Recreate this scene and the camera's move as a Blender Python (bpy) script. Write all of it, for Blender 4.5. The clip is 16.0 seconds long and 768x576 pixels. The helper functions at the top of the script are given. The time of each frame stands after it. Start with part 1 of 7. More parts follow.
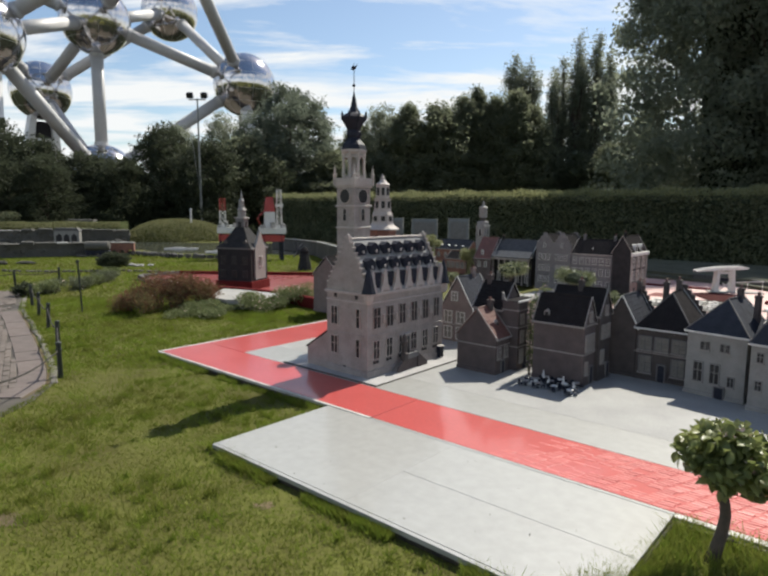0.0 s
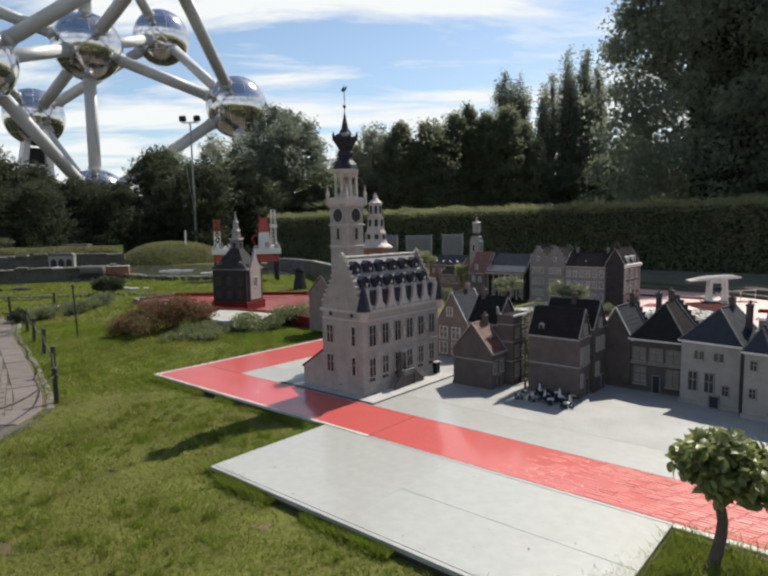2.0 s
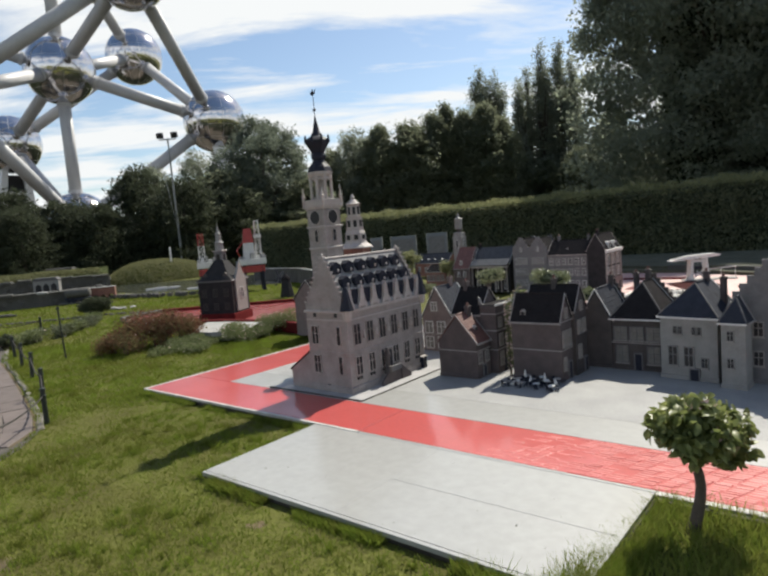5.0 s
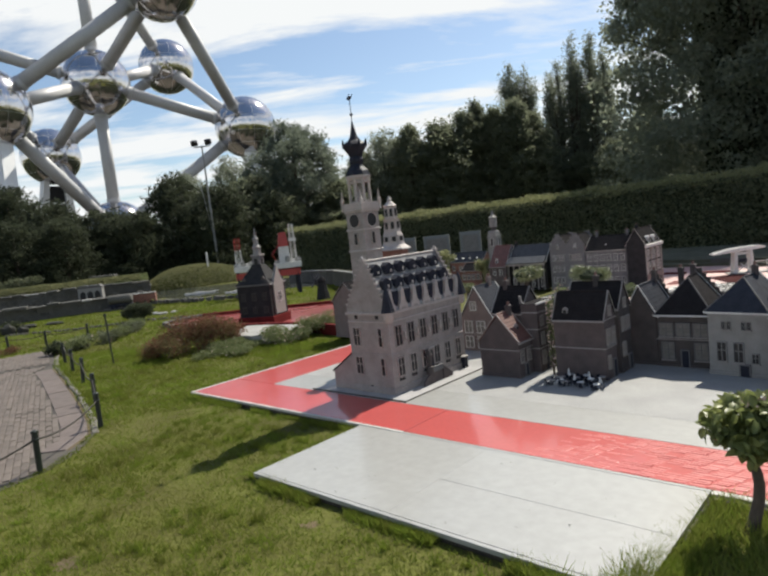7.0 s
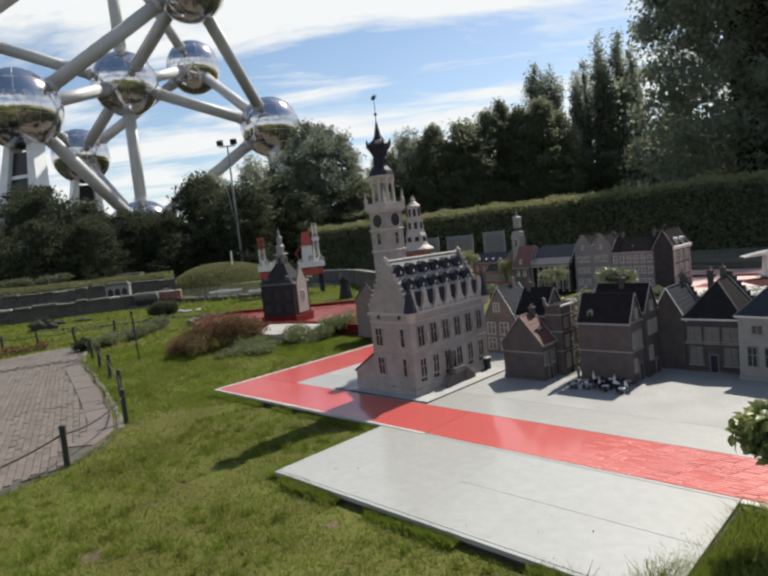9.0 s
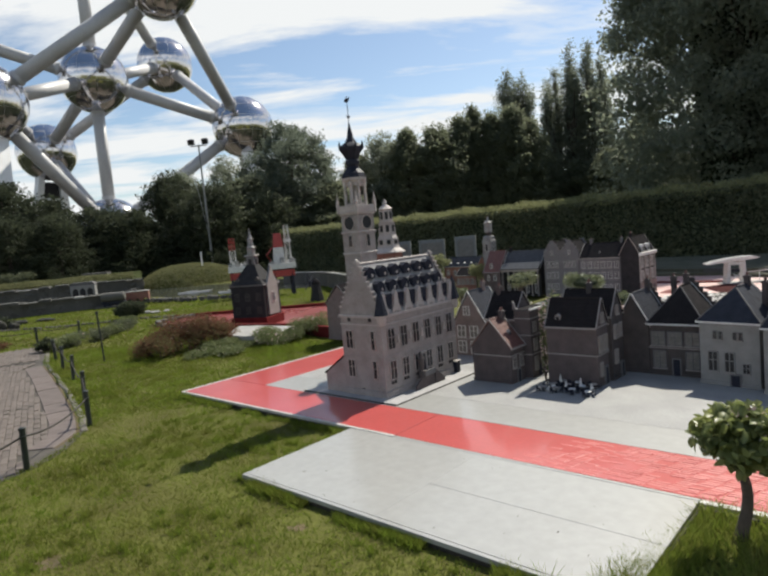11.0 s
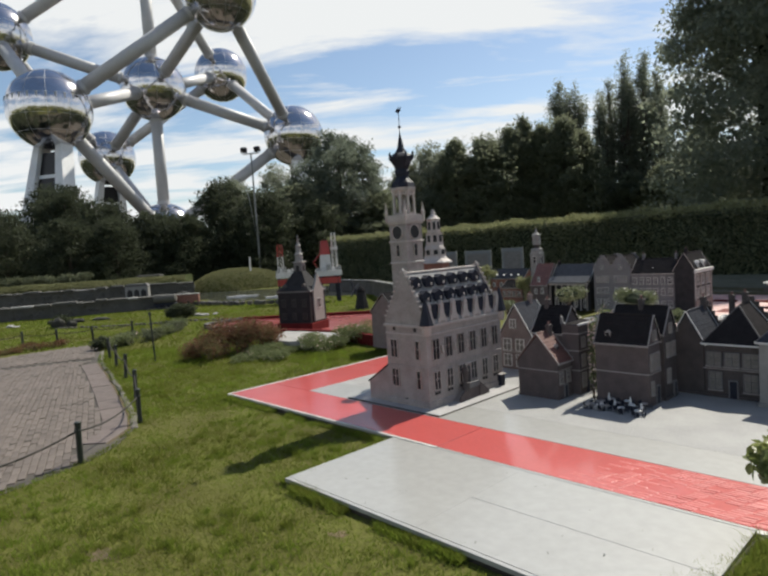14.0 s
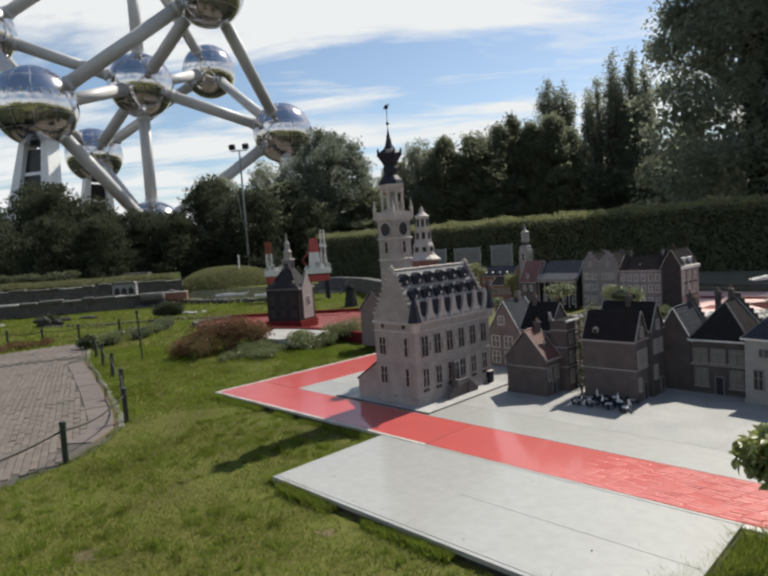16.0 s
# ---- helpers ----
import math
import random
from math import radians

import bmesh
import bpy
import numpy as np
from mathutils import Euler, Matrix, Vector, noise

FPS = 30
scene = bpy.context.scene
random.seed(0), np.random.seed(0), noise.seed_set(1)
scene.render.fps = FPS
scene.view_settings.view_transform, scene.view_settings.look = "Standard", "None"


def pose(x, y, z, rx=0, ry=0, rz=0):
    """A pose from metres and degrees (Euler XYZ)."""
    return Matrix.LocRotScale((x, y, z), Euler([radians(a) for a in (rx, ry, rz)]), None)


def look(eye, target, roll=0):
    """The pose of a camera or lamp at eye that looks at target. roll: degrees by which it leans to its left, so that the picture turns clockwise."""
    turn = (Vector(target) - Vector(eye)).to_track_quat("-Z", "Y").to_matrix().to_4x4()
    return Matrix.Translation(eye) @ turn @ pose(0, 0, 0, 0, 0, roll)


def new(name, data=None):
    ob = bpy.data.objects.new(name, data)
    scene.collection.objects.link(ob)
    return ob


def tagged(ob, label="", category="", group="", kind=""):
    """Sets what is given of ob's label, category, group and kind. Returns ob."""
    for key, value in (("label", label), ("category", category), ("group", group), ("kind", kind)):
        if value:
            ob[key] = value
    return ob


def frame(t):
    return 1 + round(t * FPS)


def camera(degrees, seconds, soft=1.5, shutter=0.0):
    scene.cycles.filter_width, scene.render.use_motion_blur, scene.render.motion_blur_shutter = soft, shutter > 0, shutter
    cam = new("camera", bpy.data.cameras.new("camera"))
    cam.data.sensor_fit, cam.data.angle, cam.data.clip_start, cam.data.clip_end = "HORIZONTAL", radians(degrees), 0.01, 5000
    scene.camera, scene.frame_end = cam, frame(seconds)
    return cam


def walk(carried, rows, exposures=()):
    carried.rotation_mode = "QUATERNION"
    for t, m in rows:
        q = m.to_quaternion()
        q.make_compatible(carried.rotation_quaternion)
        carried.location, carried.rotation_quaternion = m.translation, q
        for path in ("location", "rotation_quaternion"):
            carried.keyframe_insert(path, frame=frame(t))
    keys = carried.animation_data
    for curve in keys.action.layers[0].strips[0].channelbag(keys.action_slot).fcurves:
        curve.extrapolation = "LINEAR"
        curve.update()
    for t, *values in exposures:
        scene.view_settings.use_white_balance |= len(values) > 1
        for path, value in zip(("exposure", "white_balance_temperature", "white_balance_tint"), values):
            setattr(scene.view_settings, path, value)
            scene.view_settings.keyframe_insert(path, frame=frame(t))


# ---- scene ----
cam = camera(65.27, 16.0, soft=2.6)
# seconds, x, y, z, pitch, roll, yaw
ROWS = [
    (0.0, 0.000, 0.000, 1.600, -7.58, -0.52, -0.00),
    (0.5, -0.008, -0.021, 1.611, -5.87, -0.80, 1.12),
    (1.0, 0.002, -0.028, 1.606, -6.33, -0.25, 0.53),
    (1.5, 0.003, -0.033, 1.600, -6.04, 0.54, 0.16),
    (2.0, 0.014, -0.032, 1.607, -5.94, 0.82, -0.54),
    (2.5, 0.019, -0.022, 1.581, -5.64, -0.04, -1.28),
    (3.0, 0.005, -0.078, 1.542, -4.65, 1.57, -1.91),
    (3.5, 0.077, -0.064, 1.544, -6.05, 5.54, -1.41),
    (4.0, 0.115, -0.057, 1.536, -5.68, 4.79, -1.50),
    (4.2, 0.116, -0.064, 1.524, -6.01, 4.04, -1.76),
    (6.3, 0.048, -0.136, 1.599, -4.81, 6.71, -1.38),
    (6.5, 0.048, -0.134, 1.588, -4.92, 6.50, -0.61),
    (7.0, 0.017, -0.142, 1.575, -5.36, 6.20, 1.08),
    (7.5, 0.043, -0.122, 1.585, -5.03, 6.04, 2.37),
    (8.0, 0.035, -0.115, 1.581, -5.13, 5.95, 3.37),
    (10.3, 0.005, -0.152, 1.577, -5.22, 5.14, 2.30),
    (10.5, 0.014, -0.147, 1.574, -5.35, 4.84, 1.61),
    (11.0, 0.024, -0.134, 1.573, -5.11, 5.01, 0.65),
    (11.5, 0.030, -0.130, 1.569, -5.35, 5.12, 0.59),
    (12.0, 0.029, -0.119, 1.566, -5.52, 5.71, 0.69),
    (12.5, 0.016, -0.132, 1.580, -4.53, 4.24, 3.26),
    (13.0, 0.013, -0.142, 1.579, -3.74, 3.82, 4.12),
    (13.5, 0.010, -0.143, 1.580, -3.63, 3.98, 4.87),
    (14.0, 0.005, -0.142, 1.577, -3.90, 3.67, 5.00),
    (14.5, 0.012, -0.139, 1.574, -3.97, 3.76, 4.80),
    (15.0, 0.010, -0.141, 1.577, -3.96, 3.90, 4.78),
    (15.5, 0.013, -0.132, 1.573, -4.02, 3.63, 4.89),
    (16.0, 0.016, -0.123, 1.571, -4.19, 3.74, 4.01),
]
walk(cam, [(t, pose(x, y, z, 90 + p, r, w)) for t, x, y, z, p, r, w in ROWS], ((0.0, 0.64, 6700, 8), (10.0, 0.59, 6700, 8), (16.0, 0.50, 6700, 8)))

# ---- world and sun ----
SUN_EL, SUN_AZ = radians(50.0), radians(38.3)
world = bpy.data.worlds.new("sky")
scene.world = world
world.use_nodes = True
wn, wl = world.node_tree.nodes, world.node_tree.links
wn.clear()
w_out = wn.new("ShaderNodeOutputWorld")
w_sky = wn.new("ShaderNodeTexSky")
w_sky.sky_type, w_sky.sun_disc = "NISHITA", False
w_sky.sun_elevation, w_sky.sun_rotation = SUN_EL, SUN_AZ
w_sky.air_density, w_sky.dust_density, w_sky.ozone_density = 1.0, 0.6, 1.6
w_bg = wn.new("ShaderNodeBackground")
w_bg.inputs["Strength"].default_value = 0.087
wl.new(w_sky.outputs[0], w_bg.inputs["Color"])
w_cl = wn.new("ShaderNodeBackground")
w_cl.inputs["Color"].default_value = (0.93, 0.96, 1.0, 1)
w_tc = wn.new("ShaderNodeTexCoord")
w_sep = wn.new("ShaderNodeSeparateXYZ")
wl.new(w_tc.outputs["Generated"], w_sep.inputs[0])
# clouds are brighter away from the sun, out of view, to fill shaded fronts
w_dot = wn.new("ShaderNodeVectorMath")
w_dot.operation = "DOT_PRODUCT"
w_dot.inputs[1].default_value = (math.sin(SUN_AZ) * math.cos(SUN_EL), math.cos(SUN_AZ) * math.cos(SUN_EL), math.sin(SUN_EL))
wl.new(w_tc.outputs["Generated"], w_dot.inputs[0])
w_fill = wn.new("ShaderNodeMapRange")
w_fill.interpolation_type = "SMOOTHSTEP"
for i, q in enumerate((-0.35, 0.40, 0.80, 0.64)):
    w_fill.inputs[i + 1].default_value = q
wl.new(w_dot.outputs["Value"], w_fill.inputs[0])
wl.new(w_fill.outputs[0], w_cl.inputs["Strength"])


def wmath(op, a, b):
    n = wn.new("ShaderNodeMath")
    n.operation = op
    for i, q in enumerate((a, b)):
        if isinstance(q, (int, float)):
            n.inputs[i].default_value = q
        else:
            wl.new(q, n.inputs[i])
    return n.outputs[0]


w_z = wmath("ADD", wmath("MAXIMUM", w_sep.outputs[2], 0.0), 0.10)
w_cmb = wn.new("ShaderNodeCombineXYZ")
wl.new(wmath("DIVIDE", w_sep.outputs[0], w_z), w_cmb.inputs[0])
wl.new(wmath("DIVIDE", w_sep.outputs[1], w_z), w_cmb.inputs[1])
w_map = wn.new("ShaderNodeMapping")
w_map.inputs["Location"].default_value = (0.9, 1.55, 0)
w_map.inputs["Rotation"].default_value = (0, 0, radians(-24))
w_map.inputs["Scale"].default_value = (0.42, 1.15, 1)
wl.new(w_cmb.outputs[0], w_map.inputs[0])
w_no = wn.new("ShaderNodeTexNoise")
w_no.inputs["Scale"].default_value = 2.0
w_no.inputs["Detail"].default_value = 9
w_no.inputs["Roughness"].default_value = 0.6
w_no.inputs["Distortion"].default_value = 0.35
wl.new(w_map.outputs[0], w_no.inputs["Vector"])
w_rmp = wn.new("ShaderNodeValToRGB")
w_rmp.color_ramp.elements[0].position, w_rmp.color_ramp.elements[1].position = 0.455, 0.615
w_band = wn.new("ShaderNodeValToRGB")
cr = w_band.color_ramp
cr.interpolation = "B_SPLINE"
for pos, val in ((0.08, 0.70), (0.16, 0.68), (0.20, 0.60), (0.235, 0.38), (0.285, 0.40), (0.325, 0.66), (0.38, 0.76), (0.44, 0.64), (0.52, 0.28), (0.70, 0.18)):
    e = cr.elements.new(pos)
    e.color = (val, val, val, 1)
cr.elements[0].color = (0.6, 0.6, 0.6, 1)
cr.elements[len(cr.elements) - 1].color = (0.2, 0.2, 0.2, 1)
wl.new(w_sep.outputs[2], w_band.inputs[0])
wl.new(wmath("ADD", w_no.outputs[0], wmath("MULTIPLY", wmath("SUBTRACT", w_band.outputs[0], 0.5), 0.45)), w_rmp.inputs[0])
w_mix = wn.new("ShaderNodeMixShader")
wl.new(w_rmp.outputs[0], w_mix.inputs[0])
wl.new(w_bg.outputs[0], w_mix.inputs[1])
wl.new(w_cl.outputs[0], w_mix.inputs[2])
wl.new(w_mix.outputs[0], w_out.inputs["Surface"])

sun = new("sun", bpy.data.lights.new("sun", "SUN"))
sun.data.energy, sun.data.angle, sun.data.color = 4.6, radians(0.53), (1.0, 0.95, 0.86)
sun.matrix_world = look((0, 0, 60), Vector((0, 0, 60)) - Vector((math.sin(SUN_AZ) * math.cos(SUN_EL), math.cos(SUN_AZ) * math.cos(SUN_EL), math.sin(SUN_EL))))


# ---- materials ----
def mat(name, c1, c2=None, rough=0.7, metal=0.0, scale=8.0, fine=60.0, bump=0.2, bdist=0.01, spec=0.5, island=0.0, through_light=0.0, objvar=0.0, stretch=(1, 1, 1), rvar=0.1, coat=0.0, coat_rough=0.15):
    """Two tones mixed by noise at two scales, with relief, roughness variation and optional variation by piece."""
    m = bpy.data.materials.new(name)
    m.use_nodes = True
    n, l = m.node_tree.nodes, m.node_tree.links
    b = n["Principled BSDF"]
    c2 = c2 or tuple(x * 0.7 for x in c1)
    tc = n.new("ShaderNodeTexCoord")
    mp = n.new("ShaderNodeMapping")
    mp.inputs["Scale"].default_value = stretch
    l.new(tc.outputs["Object"], mp.inputs[0])
    big, sml = n.new("ShaderNodeTexNoise"), n.new("ShaderNodeTexNoise")
    big.inputs["Scale"].default_value, sml.inputs["Scale"].default_value = scale, fine
    big.inputs["Detail"].default_value, sml.inputs["Detail"].default_value = 5, 3
    for q in (big, sml):
        l.new(mp.outputs[0], q.inputs["Vector"])
    add = n.new("ShaderNodeMath")
    add.operation = "ADD"
    l.new(big.outputs[0], add.inputs[0])
    l.new(sml.outputs[0], add.inputs[1])
    rm = n.new("ShaderNodeMapRange")
    rm.inputs["From Min"].default_value, rm.inputs["From Max"].default_value = 0.72, 1.28
    l.new(add.outputs[0], rm.inputs["Value"])
    fac = rm.outputs[0]
    if island or objvar:
        src = n.new("ShaderNodeNewGeometry").outputs["Random Per Island"] if island else n.new("ShaderNodeObjectInfo").outputs["Random"]
        mx = n.new("ShaderNodeMix")
        mx.inputs[0].default_value = island or objvar
        l.new(fac, mx.inputs[2])
        l.new(src, mx.inputs[3])
        fac = mx.outputs[0]
    col = n.new("ShaderNodeMix")
    col.data_type = "RGBA"
    col.inputs[6].default_value, col.inputs[7].default_value = (*c1, 1), (*c2, 1)
    l.new(fac, col.inputs[0])
    l.new(col.outputs[2], b.inputs["Base Color"])
    rr = n.new("ShaderNodeMapRange")
    rr.inputs["To Min"].default_value, rr.inputs["To Max"].default_value = max(0.02, rough - rvar), min(1, rough + rvar)
    l.new(big.outputs[0], rr.inputs["Value"])
    l.new(rr.outputs[0], b.inputs["Roughness"])
    b.inputs["Metallic"].default_value = metal
    b.inputs["Specular IOR Level"].default_value = spec
    b.inputs["Coat Weight"].default_value, b.inputs["Coat Roughness"].default_value = coat, coat_rough
    if bump:
        bp = n.new("ShaderNodeBump")
        bp.inputs["Strength"].default_value, bp.inputs["Distance"].default_value = bump, bdist
        l.new(add.outputs[0], bp.inputs["Height"])
        l.new(bp.outputs[0], b.inputs["Normal"])
    if through_light:
        tr = n.new("ShaderNodeBsdfTranslucent")
        l.new(col.outputs[2], tr.inputs["Color"])
        ms = n.new("ShaderNodeMixShader")
        ms.inputs[0].default_value = through_light
        l.new(b.outputs[0], ms.inputs[1])
        l.new(tr.outputs[0], ms.inputs[2])
        l.new(ms.outputs[0], n["Material Output"].inputs["Surface"])
    return m


M_LAWN = mat("lawn_soil", (0.098, 0.107, 0.022), (0.064, 0.058, 0.018), 0.9, scale=2.2, fine=35, bump=0.6, bdist=0.02, spec=0.15)
M_BLADE = mat("grass_blade", (0.165, 0.245, 0.030), (0.110, 0.106, 0.026), 0.7, scale=0.75, fine=6, bump=0, island=0.35, through_light=0.52, spec=0.08)
M_WEED = mat("weed_blade", (0.145, 0.221, 0.0255), (0.255, 0.246, 0.068), 0.7, scale=2, fine=6, bump=0, island=0.7, through_light=0.4, spec=0.12)
M_SLAB = mat("pale_painted_board", (0.31, 0.311, 0.298), (0.26, 0.261, 0.248), 0.5, scale=1.3, fine=14, bump=0.05, bdist=0.003, rvar=0.12, coat=0.8, coat_rough=0.2)
M_COBBLE = mat("pale_cobble", (0.325, 0.325, 0.316), (0.235, 0.235, 0.232), 0.5, scale=2.6, fine=55, bump=0.8, bdist=0.008, spec=0.2)
M_RED = mat("red_painted_board", (0.44, 0.052, 0.046), (0.36, 0.043, 0.039), 0.55, scale=1.4, fine=30, bump=0.05, bdist=0.004, rvar=0.1, spec=0.3, coat=0.8, coat_rough=0.12)
M_REDBRICK = mat("red_painted_relief", (0.46, 0.062, 0.055), (0.38, 0.050, 0.045), 0.62, scale=3, fine=80, bump=0.16, bdist=0.003, island=0.25, spec=0.3, coat=0.65, coat_rough=0.46)
M_EDGE = mat("white_edge_paint", (0.52, 0.50, 0.47), (0.30, 0.29, 0.27), 0.6, scale=6, fine=50)
M_DARKEDGE = mat("dark_edging", (0.045, 0.038, 0.03), (0.022, 0.019, 0.016), 0.8)
M_FLAG = mat("pinkish_edge_flag", (0.165, 0.135, 0.123), (0.085, 0.072, 0.067), 0.7, scale=7, fine=60, bump=0.3, bdist=0.004, objvar=0.4, spec=0.25)
M_BASEPLATE = mat("grey_base_plate", (0.36, 0.35, 0.35), (0.25, 0.25, 0.25), 0.6)
M_PAVER = mat("path_paver", (0.165, 0.138, 0.12), (0.085, 0.072, 0.062), 0.62, scale=1.6, fine=45, bump=0.35, bdist=0.004, objvar=0.45, spec=0.25)
M_PAVERS = mat("path_paver_far", (0.165, 0.138, 0.12), (0.085, 0.072, 0.062), 0.62, scale=1.6, fine=45, bump=0.35, bdist=0.004, island=0.45, spec=0.25)
M_SAND = mat("path_joint_sand", (0.075, 0.065, 0.055), (0.045, 0.04, 0.0325), 0.9, scale=6, fine=120)
M_KERB = mat("pale_kerb", (0.16, 0.145, 0.125), (0.09, 0.083, 0.07), 0.75, scale=5, fine=70, objvar=0.4)
M_POST = mat("dark_green_post", (0.018, 0.026, 0.022), (0.01, 0.014, 0.012), 0.45, scale=12, fine=90)
M_ROPE = mat("dark_rope", (0.035, 0.03, 0.026), (0.018, 0.016, 0.014), 0.85, scale=30, fine=200)
M_HALL = mat("hall_stone", (0.347, 0.312, 0.298), (0.226, 0.199, 0.189), 0.78, scale=9, fine=70, bump=0.25, bdist=0.003)
M_HALLTRIM = mat("hall_pale_trim", (0.439, 0.394, 0.37), (0.33, 0.294, 0.275), 0.7, scale=12, fine=80)
M_HALLROOF = mat("hall_slate", (0.235, 0.23, 0.23), (0.16, 0.157, 0.16), 0.5, scale=14, fine=90, bump=0.3, bdist=0.003)
M_DARK = mat("dark_slate", (0.018, 0.021, 0.036), (0.011, 0.013, 0.021), 0.6, scale=15, fine=90, bump=0.2, bdist=0.002, spec=0.25)
M_GLASS = mat("dark_window_glass", (0.02, 0.021, 0.024), (0.012, 0.012, 0.015), 0.32, scale=9, fine=40, bump=0.05, bdist=0.001, spec=0.3)
M_CURTAIN = mat("pale_curtained_glass", (0.20, 0.19, 0.175), (0.12, 0.115, 0.105), 0.35, scale=14, fine=50, bump=0.05, bdist=0.001, spec=0.3)
M_TARRED = mat("blackened_model_brick", (0.032, 0.031, 0.033), (0.018, 0.0175, 0.019), 0.85, scale=10, fine=120, bump=0.4, bdist=0.002, spec=0.2)
M_WATER = mat("dark_pond_water", (0.045, 0.05, 0.048), (0.03, 0.034, 0.032), 0.12, scale=1.5, fine=9, bump=0.05, bdist=0.006)
M_SOIL = mat("bare_soil", (0.15, 0.115, 0.07), (0.08, 0.065, 0.04), 0.95, scale=14, fine=90, bump=0.7, bdist=0.006, spec=0.1)
M_TRIMGREY = mat("grey_trim_stone", (0.31, 0.287, 0.276), (0.218, 0.201, 0.19), 0.7, scale=12, fine=80)
M_BRICKS = {
    "brown": mat("brown_model_brick", (0.102, 0.080, 0.078), (0.066, 0.053, 0.053), 0.8, scale=10, fine=120, bump=0.3, bdist=0.002),
    "red": mat("red_model_brick", (0.252, 0.114, 0.084), (0.156, 0.072, 0.0576), 0.8, scale=10, fine=120, bump=0.3, bdist=0.002),
    "dark": mat("dark_model_brick", (0.078, 0.065, 0.0611), (0.0455, 0.039, 0.039), 0.8, scale=10, fine=120, bump=0.3, bdist=0.002),
    "pink": mat("pink_model_brick", (0.19, 0.150, 0.143), (0.131, 0.105, 0.101), 0.78, scale=10, fine=120, bump=0.3, bdist=0.002),
    "grey": mat("grey_model_stone", (0.165, 0.160, 0.163), (0.108, 0.105, 0.108), 0.78, scale=10, fine=120, bump=0.3, bdist=0.002),
    "pale": mat("pale_model_stone", (0.262, 0.256, 0.248), (0.195, 0.19, 0.183), 0.7, scale=10, fine=120, bump=0.3, bdist=0.002),
}
M_ROOFS = {
    "brown": mat("brown_model_tile", (0.026, 0.024, 0.0255), (0.018, 0.0168, 0.018), 0.92, scale=14, fine=90, bump=0.4, bdist=0.003, spec=0.04),
    "red": mat("red_model_tile", (0.16, 0.0708, 0.0588), (0.0994, 0.0475, 0.0415), 0.6, scale=14, fine=90, bump=0.4, bdist=0.003),
    "blue": mat("blue_model_slate", (0.036, 0.041, 0.055), (0.024, 0.027, 0.036), 0.72, scale=14, fine=90, bump=0.4, bdist=0.003, spec=0.15),
    "grey": mat("grey_model_slate", (0.128, 0.123, 0.123), (0.0808, 0.0765, 0.0765), 0.5, scale=14, fine=90, bump=0.4, bdist=0.003, spec=0.3),
}
M_FARSLATE = mat("weathered_blue_slate", (0.082, 0.088, 0.10), (0.056, 0.061, 0.07), 0.7, scale=14, fine=90, bump=0.4, bdist=0.003, spec=0.2)
M_WHITE = mat("white_model_paint", (0.666, 0.657, 0.63), (0.522, 0.513, 0.495), 0.5, scale=14, fine=70)
M_RIGRED = mat("rig_red_paint", (0.40, 0.045, 0.04), (0.29, 0.035, 0.03), 0.5, scale=10, fine=60)
M_STONE = mat("rock_wall_stone", (0.105, 0.10, 0.092), (0.06, 0.059, 0.054), 0.9, scale=4, fine=30, bump=0.6, bdist=0.02, objvar=0.45)
M_DARKROCK = mat("dark_mossy_rock", (0.052, 0.05, 0.046), (0.028, 0.03, 0.024), 0.9, scale=5, fine=40, bump=0.6, bdist=0.015, spec=0.15)
M_CONCRETE = mat("grey_concrete", (0.33, 0.325, 0.31), (0.22, 0.215, 0.205), 0.75, scale=3, fine=40, bump=0.3)
# pool red with some glare lightened into the base colour
M_REDPOOL = mat("red_pool_floor", (0.42, 0.10, 0.095), (0.27, 0.055, 0.052), 0.4, scale=1.2, fine=14, bump=0.12, bdist=0.006, coat=1.0, coat_rough=0.12)
# harbour red turned pale pink: the glare is painted into the base colour
M_PINKFLOOR = mat("glare_pink_floor", (0.56, 0.40, 0.37), (0.44, 0.23, 0.21), 0.5, scale=0.9, fine=10, bump=0.1, bdist=0.004)
M_BANK = mat("mossy_bank", (0.105, 0.105, 0.078), (0.062, 0.066, 0.044), 0.9, scale=3, fine=40, bump=0.6, bdist=0.02, spec=0.15)
M_PALESTONE = mat("pale_harbour_stone", (0.78, 0.75, 0.70), (0.62, 0.59, 0.55), 0.7, scale=6, fine=60, bump=0.4, bdist=0.006, objvar=0.35)
M_DOCK = mat("dark_dock_paint", (0.055, 0.013, 0.013), (0.035, 0.009, 0.009), 0.9, spec=0.05)
M_MAROON = mat("maroon_wall", (0.13, 0.018, 0.018), (0.08, 0.012, 0.012), 0.9, spec=0.08)
M_SHEET = mat("blue_grey_panel", (0.15, 0.165, 0.185), (0.115, 0.13, 0.145), 0.55, scale=3, fine=30)
M_STEEL = mat("polished_steel", (0.64, 0.63, 0.645), (0.54, 0.53, 0.545), 0.12, metal=1.0, scale=0.22, fine=0.9, bump=0.055, bdist=1.0, rvar=0.05)
M_TUBE = mat("grey_tube_steel", (0.47, 0.47, 0.475), (0.40, 0.40, 0.41), 0.5, metal=0.0, scale=0.3, fine=3, bump=0.05, bdist=0.1)
M_FORE = mat("forecourt_paving", (0.115, 0.09, 0.07), (0.02, 0.024, 0.014), 0.85, scale=0.035, fine=0.3, bump=0)
M_PILLAR = mat("white_pillar", (0.70, 0.71, 0.72), (0.58, 0.59, 0.60), 0.5, scale=0.4, fine=4)
